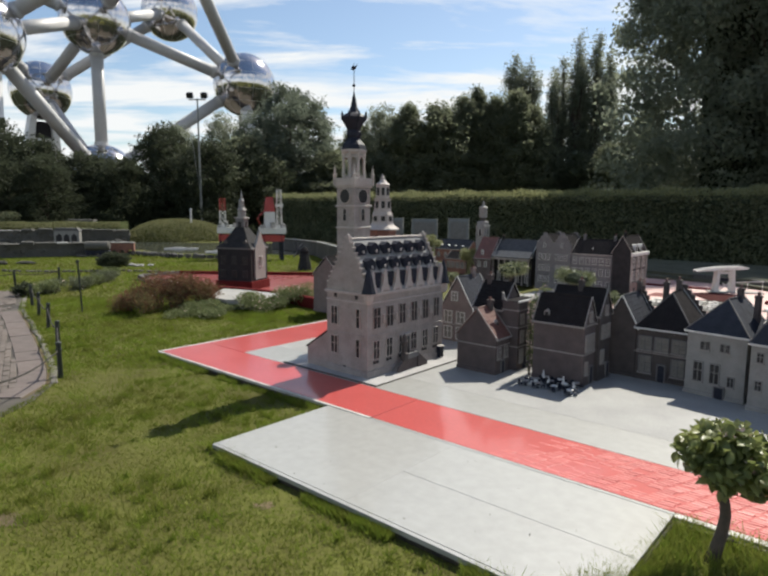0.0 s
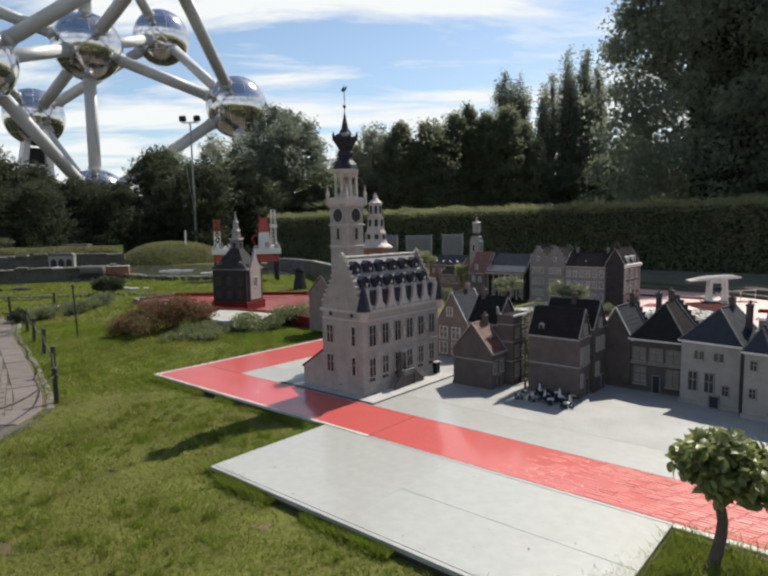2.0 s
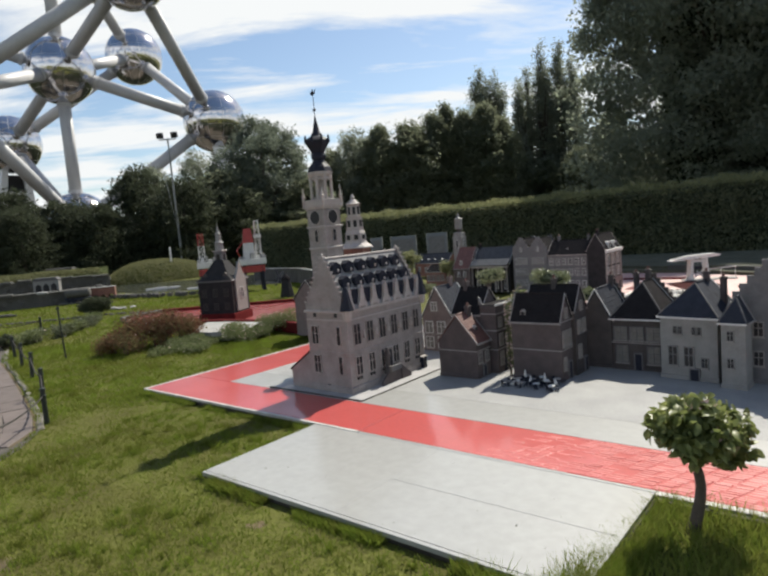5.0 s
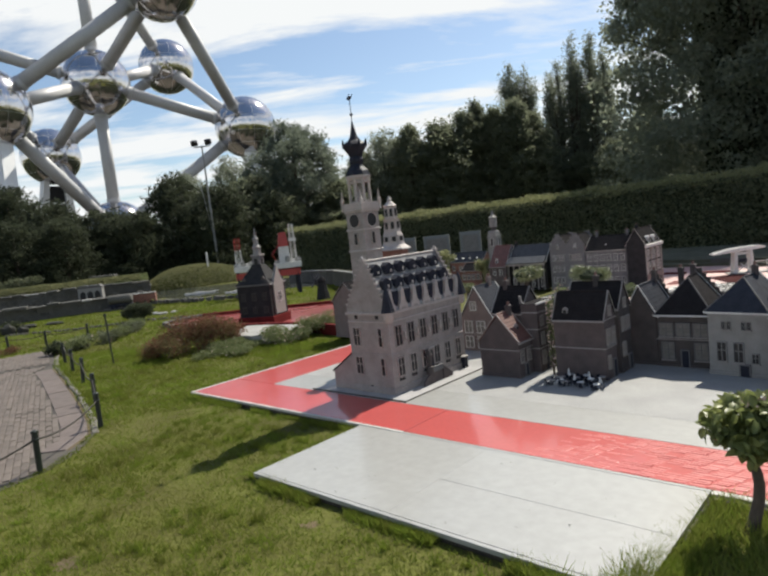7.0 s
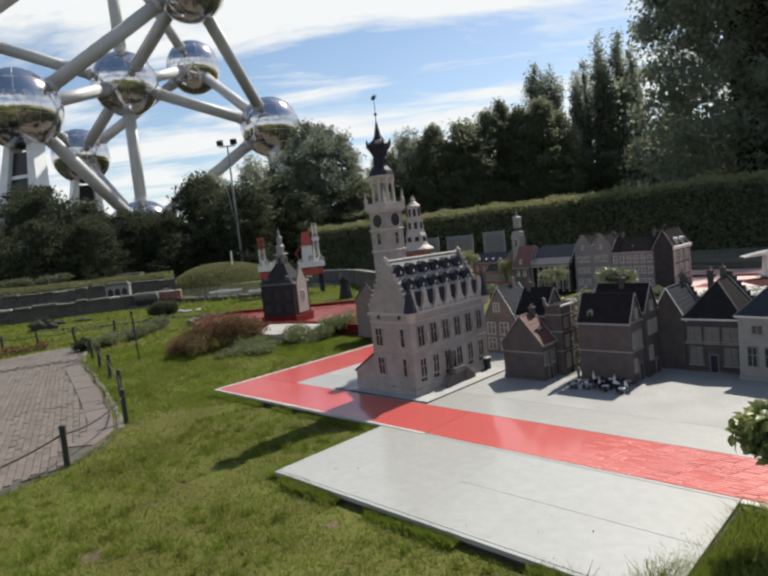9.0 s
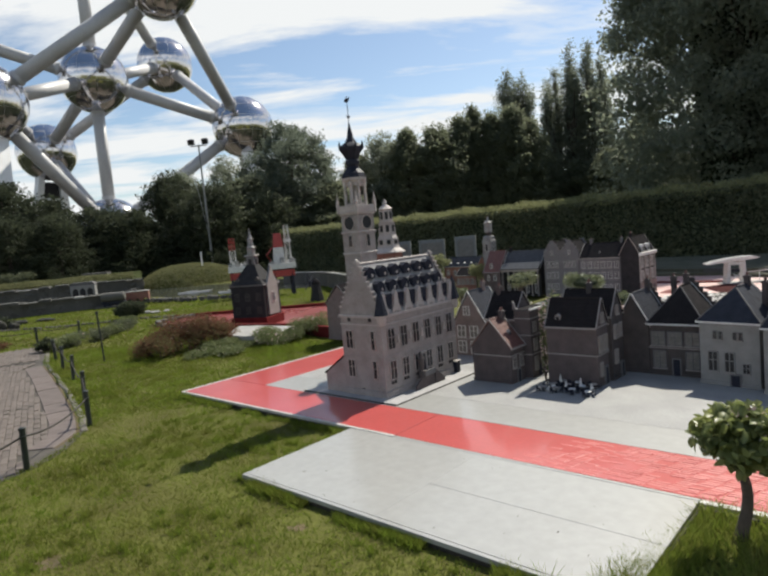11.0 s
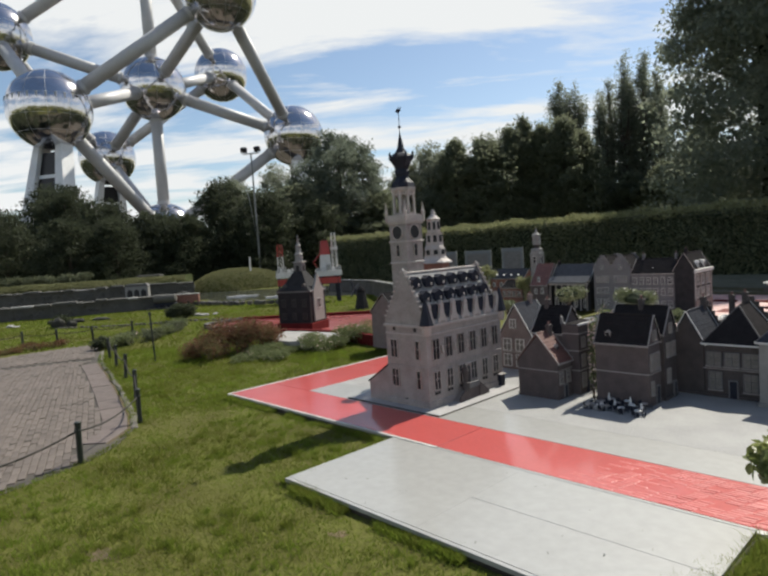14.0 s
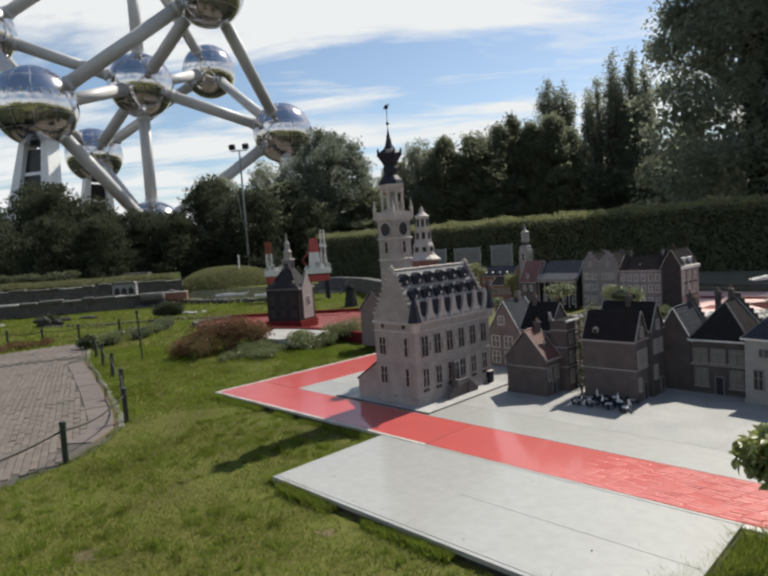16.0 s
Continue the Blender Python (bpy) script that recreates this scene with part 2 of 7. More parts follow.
M_MAST = mat("galvanised_mast", (0.24, 0.25, 0.25), (0.17, 0.175, 0.18), 0.45, metal=0.5)
M_BARK = mat("tree_bark", (0.085, 0.065, 0.05), (0.045, 0.035, 0.028), 0.9, scale=3, fine=25, bump=0.8, bdist=0.03, stretch=(1, 1, 0.25))
M_BARKS = mat("small_tree_bark", (0.10, 0.075, 0.058), (0.05, 0.038, 0.03), 0.85, scale=25, fine=160, bump=0.8, bdist=0.004, stretch=(1, 1, 0.3))


def leafmat(name, c1, c2, tl=0.3, rough=0.6, spec=0.2):
    return mat(name, c1, c2, rough, scale=0.6, fine=3, bump=0, island=0.6, through_light=tl, spec=spec)


M_LEAF_DARK = leafmat("dark_evergreen_leaf", (0.066, 0.078, 0.046), (0.040, 0.049, 0.030), 0.45, 0.65, 0.15)
M_LEAF_MID = leafmat("broad_leaf", (0.20, 0.217, 0.143), (0.138, 0.157, 0.103), 0.65)
# darker copy of the broad leaf, shade of the round crowns put into its colour
M_LEAF_SHADE = leafmat("shaded_broad_leaf", (0.17, 0.195, 0.15), (0.12, 0.142, 0.108), 0.55, 0.75, 0.1)
M_LEAF_BROAD = leafmat("large_tree_leaf", (0.26, 0.285, 0.215), (0.18, 0.205, 0.15), 0.68)
M_LEAF_POP = leafmat("poplar_leaf", (0.25, 0.275, 0.21), (0.17, 0.19, 0.14), 0.68)
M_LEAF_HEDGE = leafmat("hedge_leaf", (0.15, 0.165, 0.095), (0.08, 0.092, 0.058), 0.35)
# pale sprout green, lightened further for the sun along the hedge top
M_LEAF_SPROUT = leafmat("pale_sprout_and_sunlit_top", (0.33, 0.335, 0.18), (0.19, 0.205, 0.10), 0.45)
M_LEAF_SMALL = leafmat("glossy_young_leaf", (0.28, 0.305, 0.11), (0.075, 0.105, 0.034), 0.45, 0.4, 0.45)
M_LEAF_RED = leafmat("reddish_shrub_leaf", (0.175, 0.052, 0.045), (0.13, 0.145, 0.062), 0.35, 0.7, 0.1)
M_LEAF_GREY = leafmat("grey_green_shrub_leaf", (0.20, 0.225, 0.105), (0.10, 0.125, 0.052), 0.4, 0.6, 0.2)
M_LEAF_CLIP = leafmat("clipped_tree_leaf", (0.29, 0.31, 0.16), (0.09, 0.115, 0.045), 0.15, 0.45, 0.5)
M_LEAF_TURF = leafmat("dry_mound_grass", (0.25, 0.25, 0.13), (0.16, 0.168, 0.085), 0.4, 0.7, 0.1)
M_PETAL = mat("pale_petal", (0.65, 0.55, 0.50), (0.6, 0.4, 0.38), 0.6, bump=0, island=0.5)
# dark colour for solid cores that stand in for shade between the leaves
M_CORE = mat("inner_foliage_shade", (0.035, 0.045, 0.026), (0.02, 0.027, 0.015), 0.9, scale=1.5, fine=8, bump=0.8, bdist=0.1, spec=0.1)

# ---- mesh building ----
SITE = Matrix.Rotation(math.atan2(-0.655, 0.756), 4, "Z")
rng = np.random.default_rng(7)


def smooth_unit(a):
    return a / np.maximum(np.linalg.norm(a, axis=-1, keepdims=True), 1e-9)


class Shape:
    """Collects vertices and faces of one mesh."""

    def __init__(self):
        self.v, self.f = [], []

    def add(self, verts, faces):
        k = len(self.v)
        self.v += [tuple(p) for p in verts]
        self.f += [tuple(i + k for i in q) for q in faces]
        return self

    def box(self, x0, x1, y0, y1, z0, z1, c=0.0):
        """A box; c cuts its upright and top edges."""
        if c <= 0:
            p = [(x, y, z) for z in (z0, z1) for x, y in ((x0, y0), (x1, y0), (x1, y1), (x0, y1))]
            return self.add(p, [(3, 2, 1, 0), (4, 5, 6, 7), (0, 1, 5, 4), (1, 2, 6, 5), (2, 3, 7, 6), (3, 0, 4, 7)])
        o = [(x0 + c, y0), (x1 - c, y0), (x1, y0 + c), (x1, y1 - c), (x1 - c, y1), (x0 + c, y1), (x0, y1 - c), (x0, y0 + c)]
        cx, cy = (x0 + x1) / 2, (y0 + y1) / 2
        inn = [(cx + (x - cx) * (1 - 2 * c / max(x1 - x0, 1e-6)), cy + (y - cy) * (1 - 2 * c / max(y1 - y0, 1e-6))) for x, y in o]
        p = [(x, y, z0) for x, y in o] + [(x, y, z1 - c) for x, y in o] + [(x, y, z1) for x, y in inn]
        f = [tuple(range(7, -1, -1)), tuple(range(16, 24))]
        for r in (0, 8):
            f += [(r + i, r + (i + 1) % 8, r + 8 + (i + 1) % 8, r + 8 + i) for i in range(8)]
        return self.add(p, f)

    def prism(self, poly, a, b, axis="y"):
        """A polygon (in the other two axes, in order) drawn out from a to b along axis."""
        n = len(poly)
        put = {"y": lambda p, q: (p[0], q, p[1]), "x": lambda p, q: (q, p[0], p[1]), "z": lambda p, q: (p[0], p[1], q)}[axis]
        pts = [put(p, a) for p in poly] + [put(p, b) for p in poly]
        return self.add(pts, [tuple(range(n)), tuple(range(2 * n - 1, n - 1, -1))] + [(i, n + i, n + (i + 1) % n, (i + 1) % n) for i in range(n)])

    def tube(self, path, radii, n=8, cap=True):
        path = [Vector(p) for p in path]
        if not hasattr(radii, "__len__"):
            radii = [radii] * len(path)
        k = len(self.v)
        up = None
        for i, p in enumerate(path):
            d = (path[min(i + 1, len(path) - 1)] - path[max(i - 1, 0)]).normalized()
            if up is None:
                up = d.orthogonal().normalized()
            up = (up - d * up.dot(d)).normalized()
            s = d.cross(up)
            for j in range(n):
                a = 2 * math.pi * j / n
                self.v.append(tuple(p + radii[i] * (math.cos(a) * up + math.sin(a) * s)))
        for i in range(len(path) - 1):
            for j in range(n):
                a, b = k + i * n + j, k + i * n + (j + 1) % n
                self.f.append((a, b, b + n, a + n))
        if cap:
            self.f.append(tuple(k + j for j in range(n - 1, -1, -1)))
            self.f.append(tuple(k + (len(path) - 1) * n + j for j in range(n)))
        return self

    def lathe(self, prof, n=16, at=(0, 0, 0), turn=0.0):
        """(radius, height) pairs from below upwards, turned about a standing axis."""
        return self.tube_rings([(at[0], at[1], at[2] + z) for r, z in prof], [r for r, z in prof], n, turn)

    def tube_rings(self, centres, radii, n, turn):
        k = len(self.v)
        for c, r in zip(centres, radii):
            for j in range(n):
                a = 2 * math.pi * j / n + turn
                self.v.append((c[0] + r * math.cos(a), c[1] + r * math.sin(a), c[2]))
        for i in range(len(centres) - 1):
            for j in range(n):
                a, b = k + i * n + j, k + i * n + (j + 1) % n
                self.f.append((a, b, b + n, a + n))
        self.f.append(tuple(k + j for j in range(n - 1, -1, -1)))
        self.f.append(tuple(k + (len(centres) - 1) * n + j for j in range(n)))
        return self

    def mesh(self, name, material, smooth=False):
        me = bpy.data.meshes.new(name)
        me.from_pydata(self.v, [], self.f)
        me.validate()
        bm = bmesh.new()
        bm.from_mesh(me)
        bmesh.ops.recalc_face_normals(bm, faces=bm.faces)
        bm.to_mesh(me)
        bm.free()
        me.materials.append(material)
        if smooth:
            for p in me.polygons:
                p.use_smooth = True
        return me


def part(name, shape, material, parent=None, label="", m=None, smooth=False):
    """Links a shape (or a ready mesh) as one mesh object under a thing or a part."""
    ob = new(name, shape if isinstance(shape, bpy.types.Mesh) else shape.mesh(name, material, smooth))
    if parent is not None:
        ob.parent = parent
    if m is not None:
        ob.matrix_basis = m
    return tagged(ob, label)


def thing(name, label, category, m, group="", kind=""):
    return_ob = new(name)
    return_ob.matrix_basis = m
    return tagged(return_ob, label, category, group, kind)


def solid(name, shape, material, label, category, m=None, group="", kind="", smooth=False):
    ob = part(name, shape, material, None, "", m, smooth)
    return tagged(ob, label, category, group, kind)


def leaves(name, centres, size, material, droop=0.0, slim=0.55, facing=None):
    """One mesh of small folded leaves about the given centres."""
    n = len(centres)
    c = np.asarray(centres, float)
    a = smooth_unit(rng.normal(size=(n, 3)))
    a[:, 2] -= droop
    a = smooth_unit(a)
    b = rng.normal(size=(n, 3))
    b = smooth_unit(np.cross(a, b if facing is None else facing + 0.55 * b))
    k = np.cross(a, b)
    s = (size * rng.uniform(0.6, 1.3, n))[:, None]
    v = np.stack([c - a * s * 0.5, c + b * s * slim * 0.5 + k * s * 0.12, c + a * s * 0.5, c - b * s * slim * 0.5 + k * s * 0.12], 1).reshape(-1, 3)
    i = np.arange(n)[:, None] * 4
    f = np.concatenate([i + [0, 1, 2], i + [0, 2, 3]])
    me = bpy.data.meshes.new(name)
    me.from_pydata(v.tolist(), [], f.tolist())
    me.materials.append(material)
    return me


def tri_leaves(name, centres, size, material, k, upright=0.0):
    """One mesh of many small three-cornered leaves about the given centres."""
    n = len(centres)
    a = smooth_unit(k.normal(size=(n, 3)) + [0, 0, upright])
    b = smooth_unit(np.cross(a, k.normal(size=(n, 3))))
    q = (size * k.uniform(0.55, 1.35, n))[:, None]
    v = np.stack([centres - a * q * 0.5 - b * q * 0.4, centres - a * q * 0.35 + b * q * 0.45, centres + a * q * 0.6], 1).reshape(-1, 3)
    me = bpy.data.meshes.new(name)
    me.from_pydata(v.tolist(), [], np.arange(3 * n).reshape(-1, 3).tolist())
    me.materials.append(material)
    return me


def blob_points(lobes, n, shell=0.35, gaps=0.0, seed=0, ragged=0.0):
    """Points in the outer part of a set of lobes (x, y, z, rx, ry, rz), with gaps."""
    r = np.random.default_rng(seed)
    lobes = np.asarray(lobes, float)
    w = (lobes[:, 3] * lobes[:, 5]) ** 1.0
    pick = r.choice(len(lobes), n, p=w / w.sum())
    d = smooth_unit(r.normal(size=(n, 3)))
    rad = 1 - shell * r.random(n) ** 1.6
    rad *= 1 + 0.10 * np.sin(d[:, 0] * 9 + pick) * np.sin(d[:, 1] * 8 + 2 * pick) + 0.10 * np.sin(d[:, 2] * 11 + pick)
    p = lobes[pick, :3] + d * rad[:, None] * lobes[pick, 3:6]
    p = p + r.normal(size=p.shape) * ragged * r.random((n, 1)) ** 2 * 2
    if gaps:
        k = np.array([noise.noise(Vector(q) * 1.3 / max(lobes[:, 3].mean(), 0.01) * 1.6) for q in p])
        p = p[k > -0.55 + gaps]
    return p

# ---- ground ----
RIGHT_EDGE = [(-5.6, -7.0), (-4.7, -3.5), (-4.1, -0.8), (-3.75, 1.0), (-3.6, 2.2), (-3.55, 3.2), (-3.28, 3.9), (-3.0, 4.57), (-2.98, 4.95), (-3.08, 5.45), (-3.35, 5.95), (-4.13, 7.12), (-5.05, 8.45), (-5.7, 9.35), (-6.3, 10.4), (-6.95, 11.6)]
PATH_POLY = RIGHT_EDGE + [(-7.35, 11.5), (-7.7, 11.15), (-8.05, 10.8), (-8.35, 10.4), (-9.1, 9.2), (-10.2, 7.2), (-11.2, 4.0), (-11.6, -1.0), (-10.6, -7.0)]
BASIN_POLY = [(-5.6, 13.7), (-4.6, 12.15), (-3.7, 11.35), (-2.6, 10.95), (-1.7, 10.4), (-0.9, 9.5), (0.6, 9.2), (0.6, 14.2), (-1.6, 14.5), (-5.0, 14.6)]
GROUND_Z = -0.06


def inside(pts, poly):
    x, y = pts[:, 0], pts[:, 1]
    hit = np.zeros(len(pts), bool)
    for (ax, ay), (bx, by) in zip(poly, poly[1:] + poly[:1]):
        c = (ay > y) != (by > y)
        hit ^= c & (x < (bx - ax) * (y - ay) / (by - ay + 1e-12) + ax)
    return hit


def to_site(pts):
    return pts @ np.array([[0.7558, 0.6548], [-0.6548, 0.7558]])


def paved(pts):
    s = to_site(pts)
    return ((s[:, 1] > 3.27) & (s[:, 0] > -6.18) & (s[:, 1] < 16.2) & (s[:, 0] < 7)) | ((s[:, 0] > -3.47) & (s[:, 0] < -0.77) & (s[:, 1] > 2.17) & (s[:, 1] < 3.4)) | inside(pts, PATH_POLY) | inside(pts, BASIN_POLY)


g = Shape()
rings = [0.0, 2, 4, 6, 8, 11, 15, 20, 28, 40, 70, 150, 400, 1200, 4000]
for i, r in enumerate(rings):
    for j in range(48):
        a = 2 * math.pi * j / 48
        g.v.append((r * math.cos(a), r * math.sin(a) + 4, GROUND_Z))
for i in range(len(rings) - 1):
    for j in range(48):
        g.f.append((i * 48 + j, (i + 1) * 48 + j, (i + 1) * 48 + (j + 1) % 48, i * 48 + (j + 1) % 48))
tagged(part("ground", g, M_LAWN), "mown lawn ground reaching to the horizon", "lawn", kind="structure")

# paved forecourt under the far steel structure
fc = Shape()
fc.lathe([(135, 0), (135, 0.03)], 48, (-79, 171, GROUND_Z + 0.005))
tagged(part("forecourt_paving", fc, M_FORE), "pale paved forecourt under the steel structure", "paving", kind="structure")


def blades(name, n, x0, x1, y0, y1, w, h, material, label, keep=None, at=None):
    p = np.stack([rng.uniform(x0, x1, n), rng.uniform(y0, y1, n)], 1) if at is None else at
    if at is None:
        p = p[~paved(p)] if keep is None else p[keep(p)]
    if keep is None and at is None:
        bare = np.array([0.7 * noise.noise((q[0] * 0.8 + 7, q[1] * 0.8, 3.0)) + 0.5 * noise.noise((q[0] * 3.1, q[1] * 3.1, 5.0)) + 0.6 * noise.noise((q[0] * 13, q[1] * 13, 8.0)) for q in p])
        p = p[(bare > (-0.22 if y0 < 6 else -0.5)) | (rng.random(len(p)) < 0.3)]
    n = len(p)
    a = rng.uniform(0, 2 * np.pi, n)
    patch = np.array([0.75 + 0.5 * noise.noise((q[0] * 1.4, q[1] * 1.4, 0)) for q in p])
    hh = h * rng.uniform(0.45, 1.15, n) * patch
    ww = w * rng.uniform(0.6, 1.2, n)
    lean = rng.normal(size=(n, 2)) * 0.5 * hh[:, None]
    z = np.full(n, GROUND_Z - 0.004)
    d = np.stack([np.cos(a), np.sin(a)], 1) * ww[:, None] / 2
    v = np.stack([np.c_[p - d, z], np.c_[p + d, z], np.c_[p + lean, z + hh]], 1).reshape(-1, 3)
    me = bpy.data.meshes.new(name)
    me.from_pydata(v.tolist(), [], np.arange(3 * n).reshape(-1, 3).tolist())
    me.materials.append(material)
    return tagged(new(name, me), label, "grass", kind="stuff")


blades("grass", 190000, -4.6, 3.2, 1.5, 6.0, 0.0075, 0.038, M_BLADE, "short mown green lawn grass, sunlit")
blades("grass", 130000, -6.8, 1.0, 6.0, 10.8, 0.013, 0.046, M_BLADE, "short mown green lawn grass, sunlit")
blades("grass", 90000, -16.0, 0.5, 10.8, 21.0, 0.033, 0.055, M_BLADE, "short mown green lawn grass, sunlit")
blades("grass", 90000, -6.0, 9.0, -7.0, 1.5, 0.02, 0.045, M_BLADE, "short mown green lawn grass, sunlit")
blades("grass", 30000, 3.2, 9.0, 1.5, 6.0, 0.02, 0.045, M_BLADE, "short mown green lawn grass, sunlit")


def clumps(n, per, x0, x1, y0, y1, spread):
    c = np.stack([rng.uniform(x0, x1, n), rng.uniform(y0, y1, n)], 1)
    keep = np.array([noise.noise((q[0] * 0.9, q[1] * 0.9, 12.0)) for q in c]) > -0.12
    c = c[keep]
    p = np.repeat(c, per, 0) + rng.normal(size=(len(c) * per, 2)) * spread * np.repeat(rng.uniform(0.5, 1.5, len(c)), per)[:, None]
    return p[~paved(p)]


blades("grass_tufts", 0, 0, 0, 0, 0, 0.007, 0.075, M_BLADE, "longer grass tufts scattered over the lawn", at=clumps(1500, 34, -4.4, 2.0, 1.6, 6.2, 0.022))
blades("grass_tufts", 0, 0, 0, 0, 0, 0.011, 0.08, M_BLADE, "longer grass tufts scattered over the lawn", at=clumps(900, 26, -6.4, -0.4, 6.0, 10.4, 0.03))
blades("grass_tufts", 0, 0, 0, 0, 0, 0.012, 0.07, M_BLADE, "longer grass tufts scattered over the lawn", at=clumps(1600, 22, -6.0, 9.0, -7.0, 1.7, 0.03))
blades("grass_tufts", 0, 0, 0, 0, 0, 0.012, 0.07, M_BLADE, "longer grass tufts scattered over the lawn", at=clumps(500, 22, 1.9, 9.0, 1.5, 6.0, 0.03))
blades("dry_tufts", 0, 0, 0, 0, 0, 0.007, 0.05, M_WEED, "pale dry grass tufts in the lawn", at=clumps(420, 22, -3.6, 1.2, 1.6, 4.2, 0.03))


def along(a, b, per_metre, spread, turned=True):
    """Points beside a line of the site plan, on its outer side."""
    a, b = np.array(a), np.array(b)
    d = b - a
    n = int(np.hypot(*d) * per_metre)
    out = np.array([d[1], -d[0]]) / np.hypot(*d)
    f_ = rng.random(n)
    f_ = f_[np.array([noise.noise((q * 9, a[0], b[1])) for q in f_]) > -0.25]
    s = a + d * f_[:, None] + out * (np.abs(rng.normal(size=(len(f_), 1))) * spread + 0.004)
    return s @ np.array([[0.7558, -0.6548], [0.6548, 0.7558]]) if turned else s


EDGES = [((-3.44, 2.195), (-0.75, 2.195), 1000, 0.024), ((-3.445, 3.28), (-3.445, 2.2), 800, 0.025), ((-6.17, 3.28), (-3.47, 3.28), 520, 0.025), ((-0.768, 2.2), (-0.768, 3.25), 1100, 0.05), ((-6.175, 7.4), (-6.175, 3.29), 300, 0.03), ((-0.76, 3.25), (2.5, 3.25), 520, 0.035)]
blades("edge_grass", 0, 0, 0, 0, 0, 0.007, 0.085, M_WEED, "long uncut grass along the board edges", at=np.concatenate([along(*q) for q in EDGES]))
blades("edge_grass", 0, 0, 0, 0, 0, 0.009, 0.085, M_BLADE, "grass growing up against the board edges", at=np.concatenate([along(a, b, 2.2 * n_, 0.030) for a, b, n_, _ in EDGES[:4]]))
blades("edge_grass", 0, 0, 0, 0, 0, 0.009, 0.07, M_BLADE, "grass creeping over the kerb of the footpath", at=np.concatenate([along(a, b, 500 if a[1] < 5.0 else 160, 0.035, False) + [-0.05, 0] for a, b in zip(RIGHT_EDGE[3:], RIGHT_EDGE[4:])]))


def board_end_weeds(n, v0, v1, u0, lean, spread):
    """Points on the ground at the grass end of the pale board."""
    wv = v0 + (v1 - v0) * rng.random(n) ** 1.3
    wu = u0 + lean * (wv - v0) + rng.normal(size=n) * spread + 0.05 * np.array([noise.noise((q * 5, 0.0, 4.0)) for q in wv])
    return np.c_[wu, wv] @ np.array([[0.7558, -0.6548], [0.6548, 0.7558]])


blades("weeds", 0, 0, 0, 0, 0, 0.009, 0.13, M_BLADE, "long weeds hanging over the end of the pale board", at=board_end_weeds(15000, 1.9, 2.75, -0.86, 0.10, 0.05))
blades("weeds", 0, 0, 0, 0, 0, 0.008, 0.14, M_WEED, "long weeds hanging over the end of the pale board", at=board_end_weeds(6000, 1.9, 2.95, -0.83, 0.08, 0.06))


def round_tree(p):
    d = np.hypot(p[:, 0] - 1.75, p[:, 1] - 2.35)
    w = np.array([noise.noise((q[0] * 2.2, q[1] * 2.2, 1.0)) for q in p])
    return ~paved(p) & (rng.random(len(p)) < np.clip(1.6 - d / 0.8 + 1.2 * w, 0, 1))


blades("weeds", 150000, -0.2, 3.6, 0.4, 4.0, 0.009, 0.14, M_WEED, "long rough grass round the small tree", round_tree)

for x, y, r in ((-1.97, 3.0, 0.075), (-0.66, 3.17, 0.04), (-2.5, 2.55, 0.05)):
    s = Shape()
    for i, q in enumerate((1.0, 0.6, 0.0)):
        for j in range(20):
            a = 2 * math.pi * j / 20
            w = r * q * (1 + 0.7 * noise.noise((math.cos(a) * 2.2 + x * 9, math.sin(a) * 2.2 + y * 9, 0)))
            s.v.append((x + 1.5 * w * math.cos(a), y + w * math.sin(a), GROUND_Z + 0.001 + 0.004 * (1 - q ** 2)))
    s.f = [(i * 20 + j, i * 20 + (j + 1) % 20, (i + 1) * 20 + (j + 1) % 20, (i + 1) * 20 + j) for i in range(2) for j in range(20)]
    tagged(part("bare_patch", s, M_SOIL), "bare brown soil patch in the lawn", "soil", kind="structure")

# ---- path ----
sand = Shape()
sand.prism(PATH_POLY, GROUND_Z - 0.03, GROUND_Z + 0.004, "z")
path_floor = tagged(part("path", sand, M_SAND), "curved footpath of worn brown-grey pavers", "path", kind="structure")

# ---- boards of the model site ----
def board(name, u0, u1, v0, v1, z0, z1, material, label, category="floor", c=0.004):
    return tagged(part(name, Shape().box(u0, u1, v0, v1, z0, z1, c), material, None, "", SITE), label, category, kind="structure")


board("pale_strip", -5.42, 7.0, 3.9058, 4.3615, -0.09, 0.001, M_SLAB, "smooth pale strip beside the red border", "pavement", 0.001)
board("pavement", -5.42, 7.0, 4.3625, 16.2, -0.09, 0.0, M_COBBLE, "pale grey cobbled model square", "pavement")
board("strip_bed", -6.16, 7.0, 3.30, 3.908, -0.11, -0.022, M_DARKEDGE, "dark bed under the red boards", "edging")
board("strip_bed", -6.16, -5.424, 3.916, 7.4, -0.11, -0.022, M_DARKEDGE, "dark bed under the red boards", "edging")
board("trim", -6.165, -2.98, 3.288, 3.318, -0.022, 0.002, M_EDGE, "worn white painted edge of the red boards", "edging", 0.002)
board("trim", -0.785, 7.0, 3.268, 3.318, -0.03, -0.002, M_EDGE, "worn white painted edge of the red boards", "edging", 0.002)
board("trim", -2.975, -0.788, 3.288, 3.318, -0.03, -0.002, M_SLAB, "narrow pale strip between the pale and red boards", "edging", 0.002)
board("trim", -6.168, -6.135, 3.321, 7.4, -0.022, 0.002, M_EDGE, "worn white painted edge of the red boards", "edging", 0.002)
board("red_board", -6.132, -2.985, 3.321, 3.9055, -0.022, 0.0, M_RED, "glossy red painted border board", "board", 0.003)
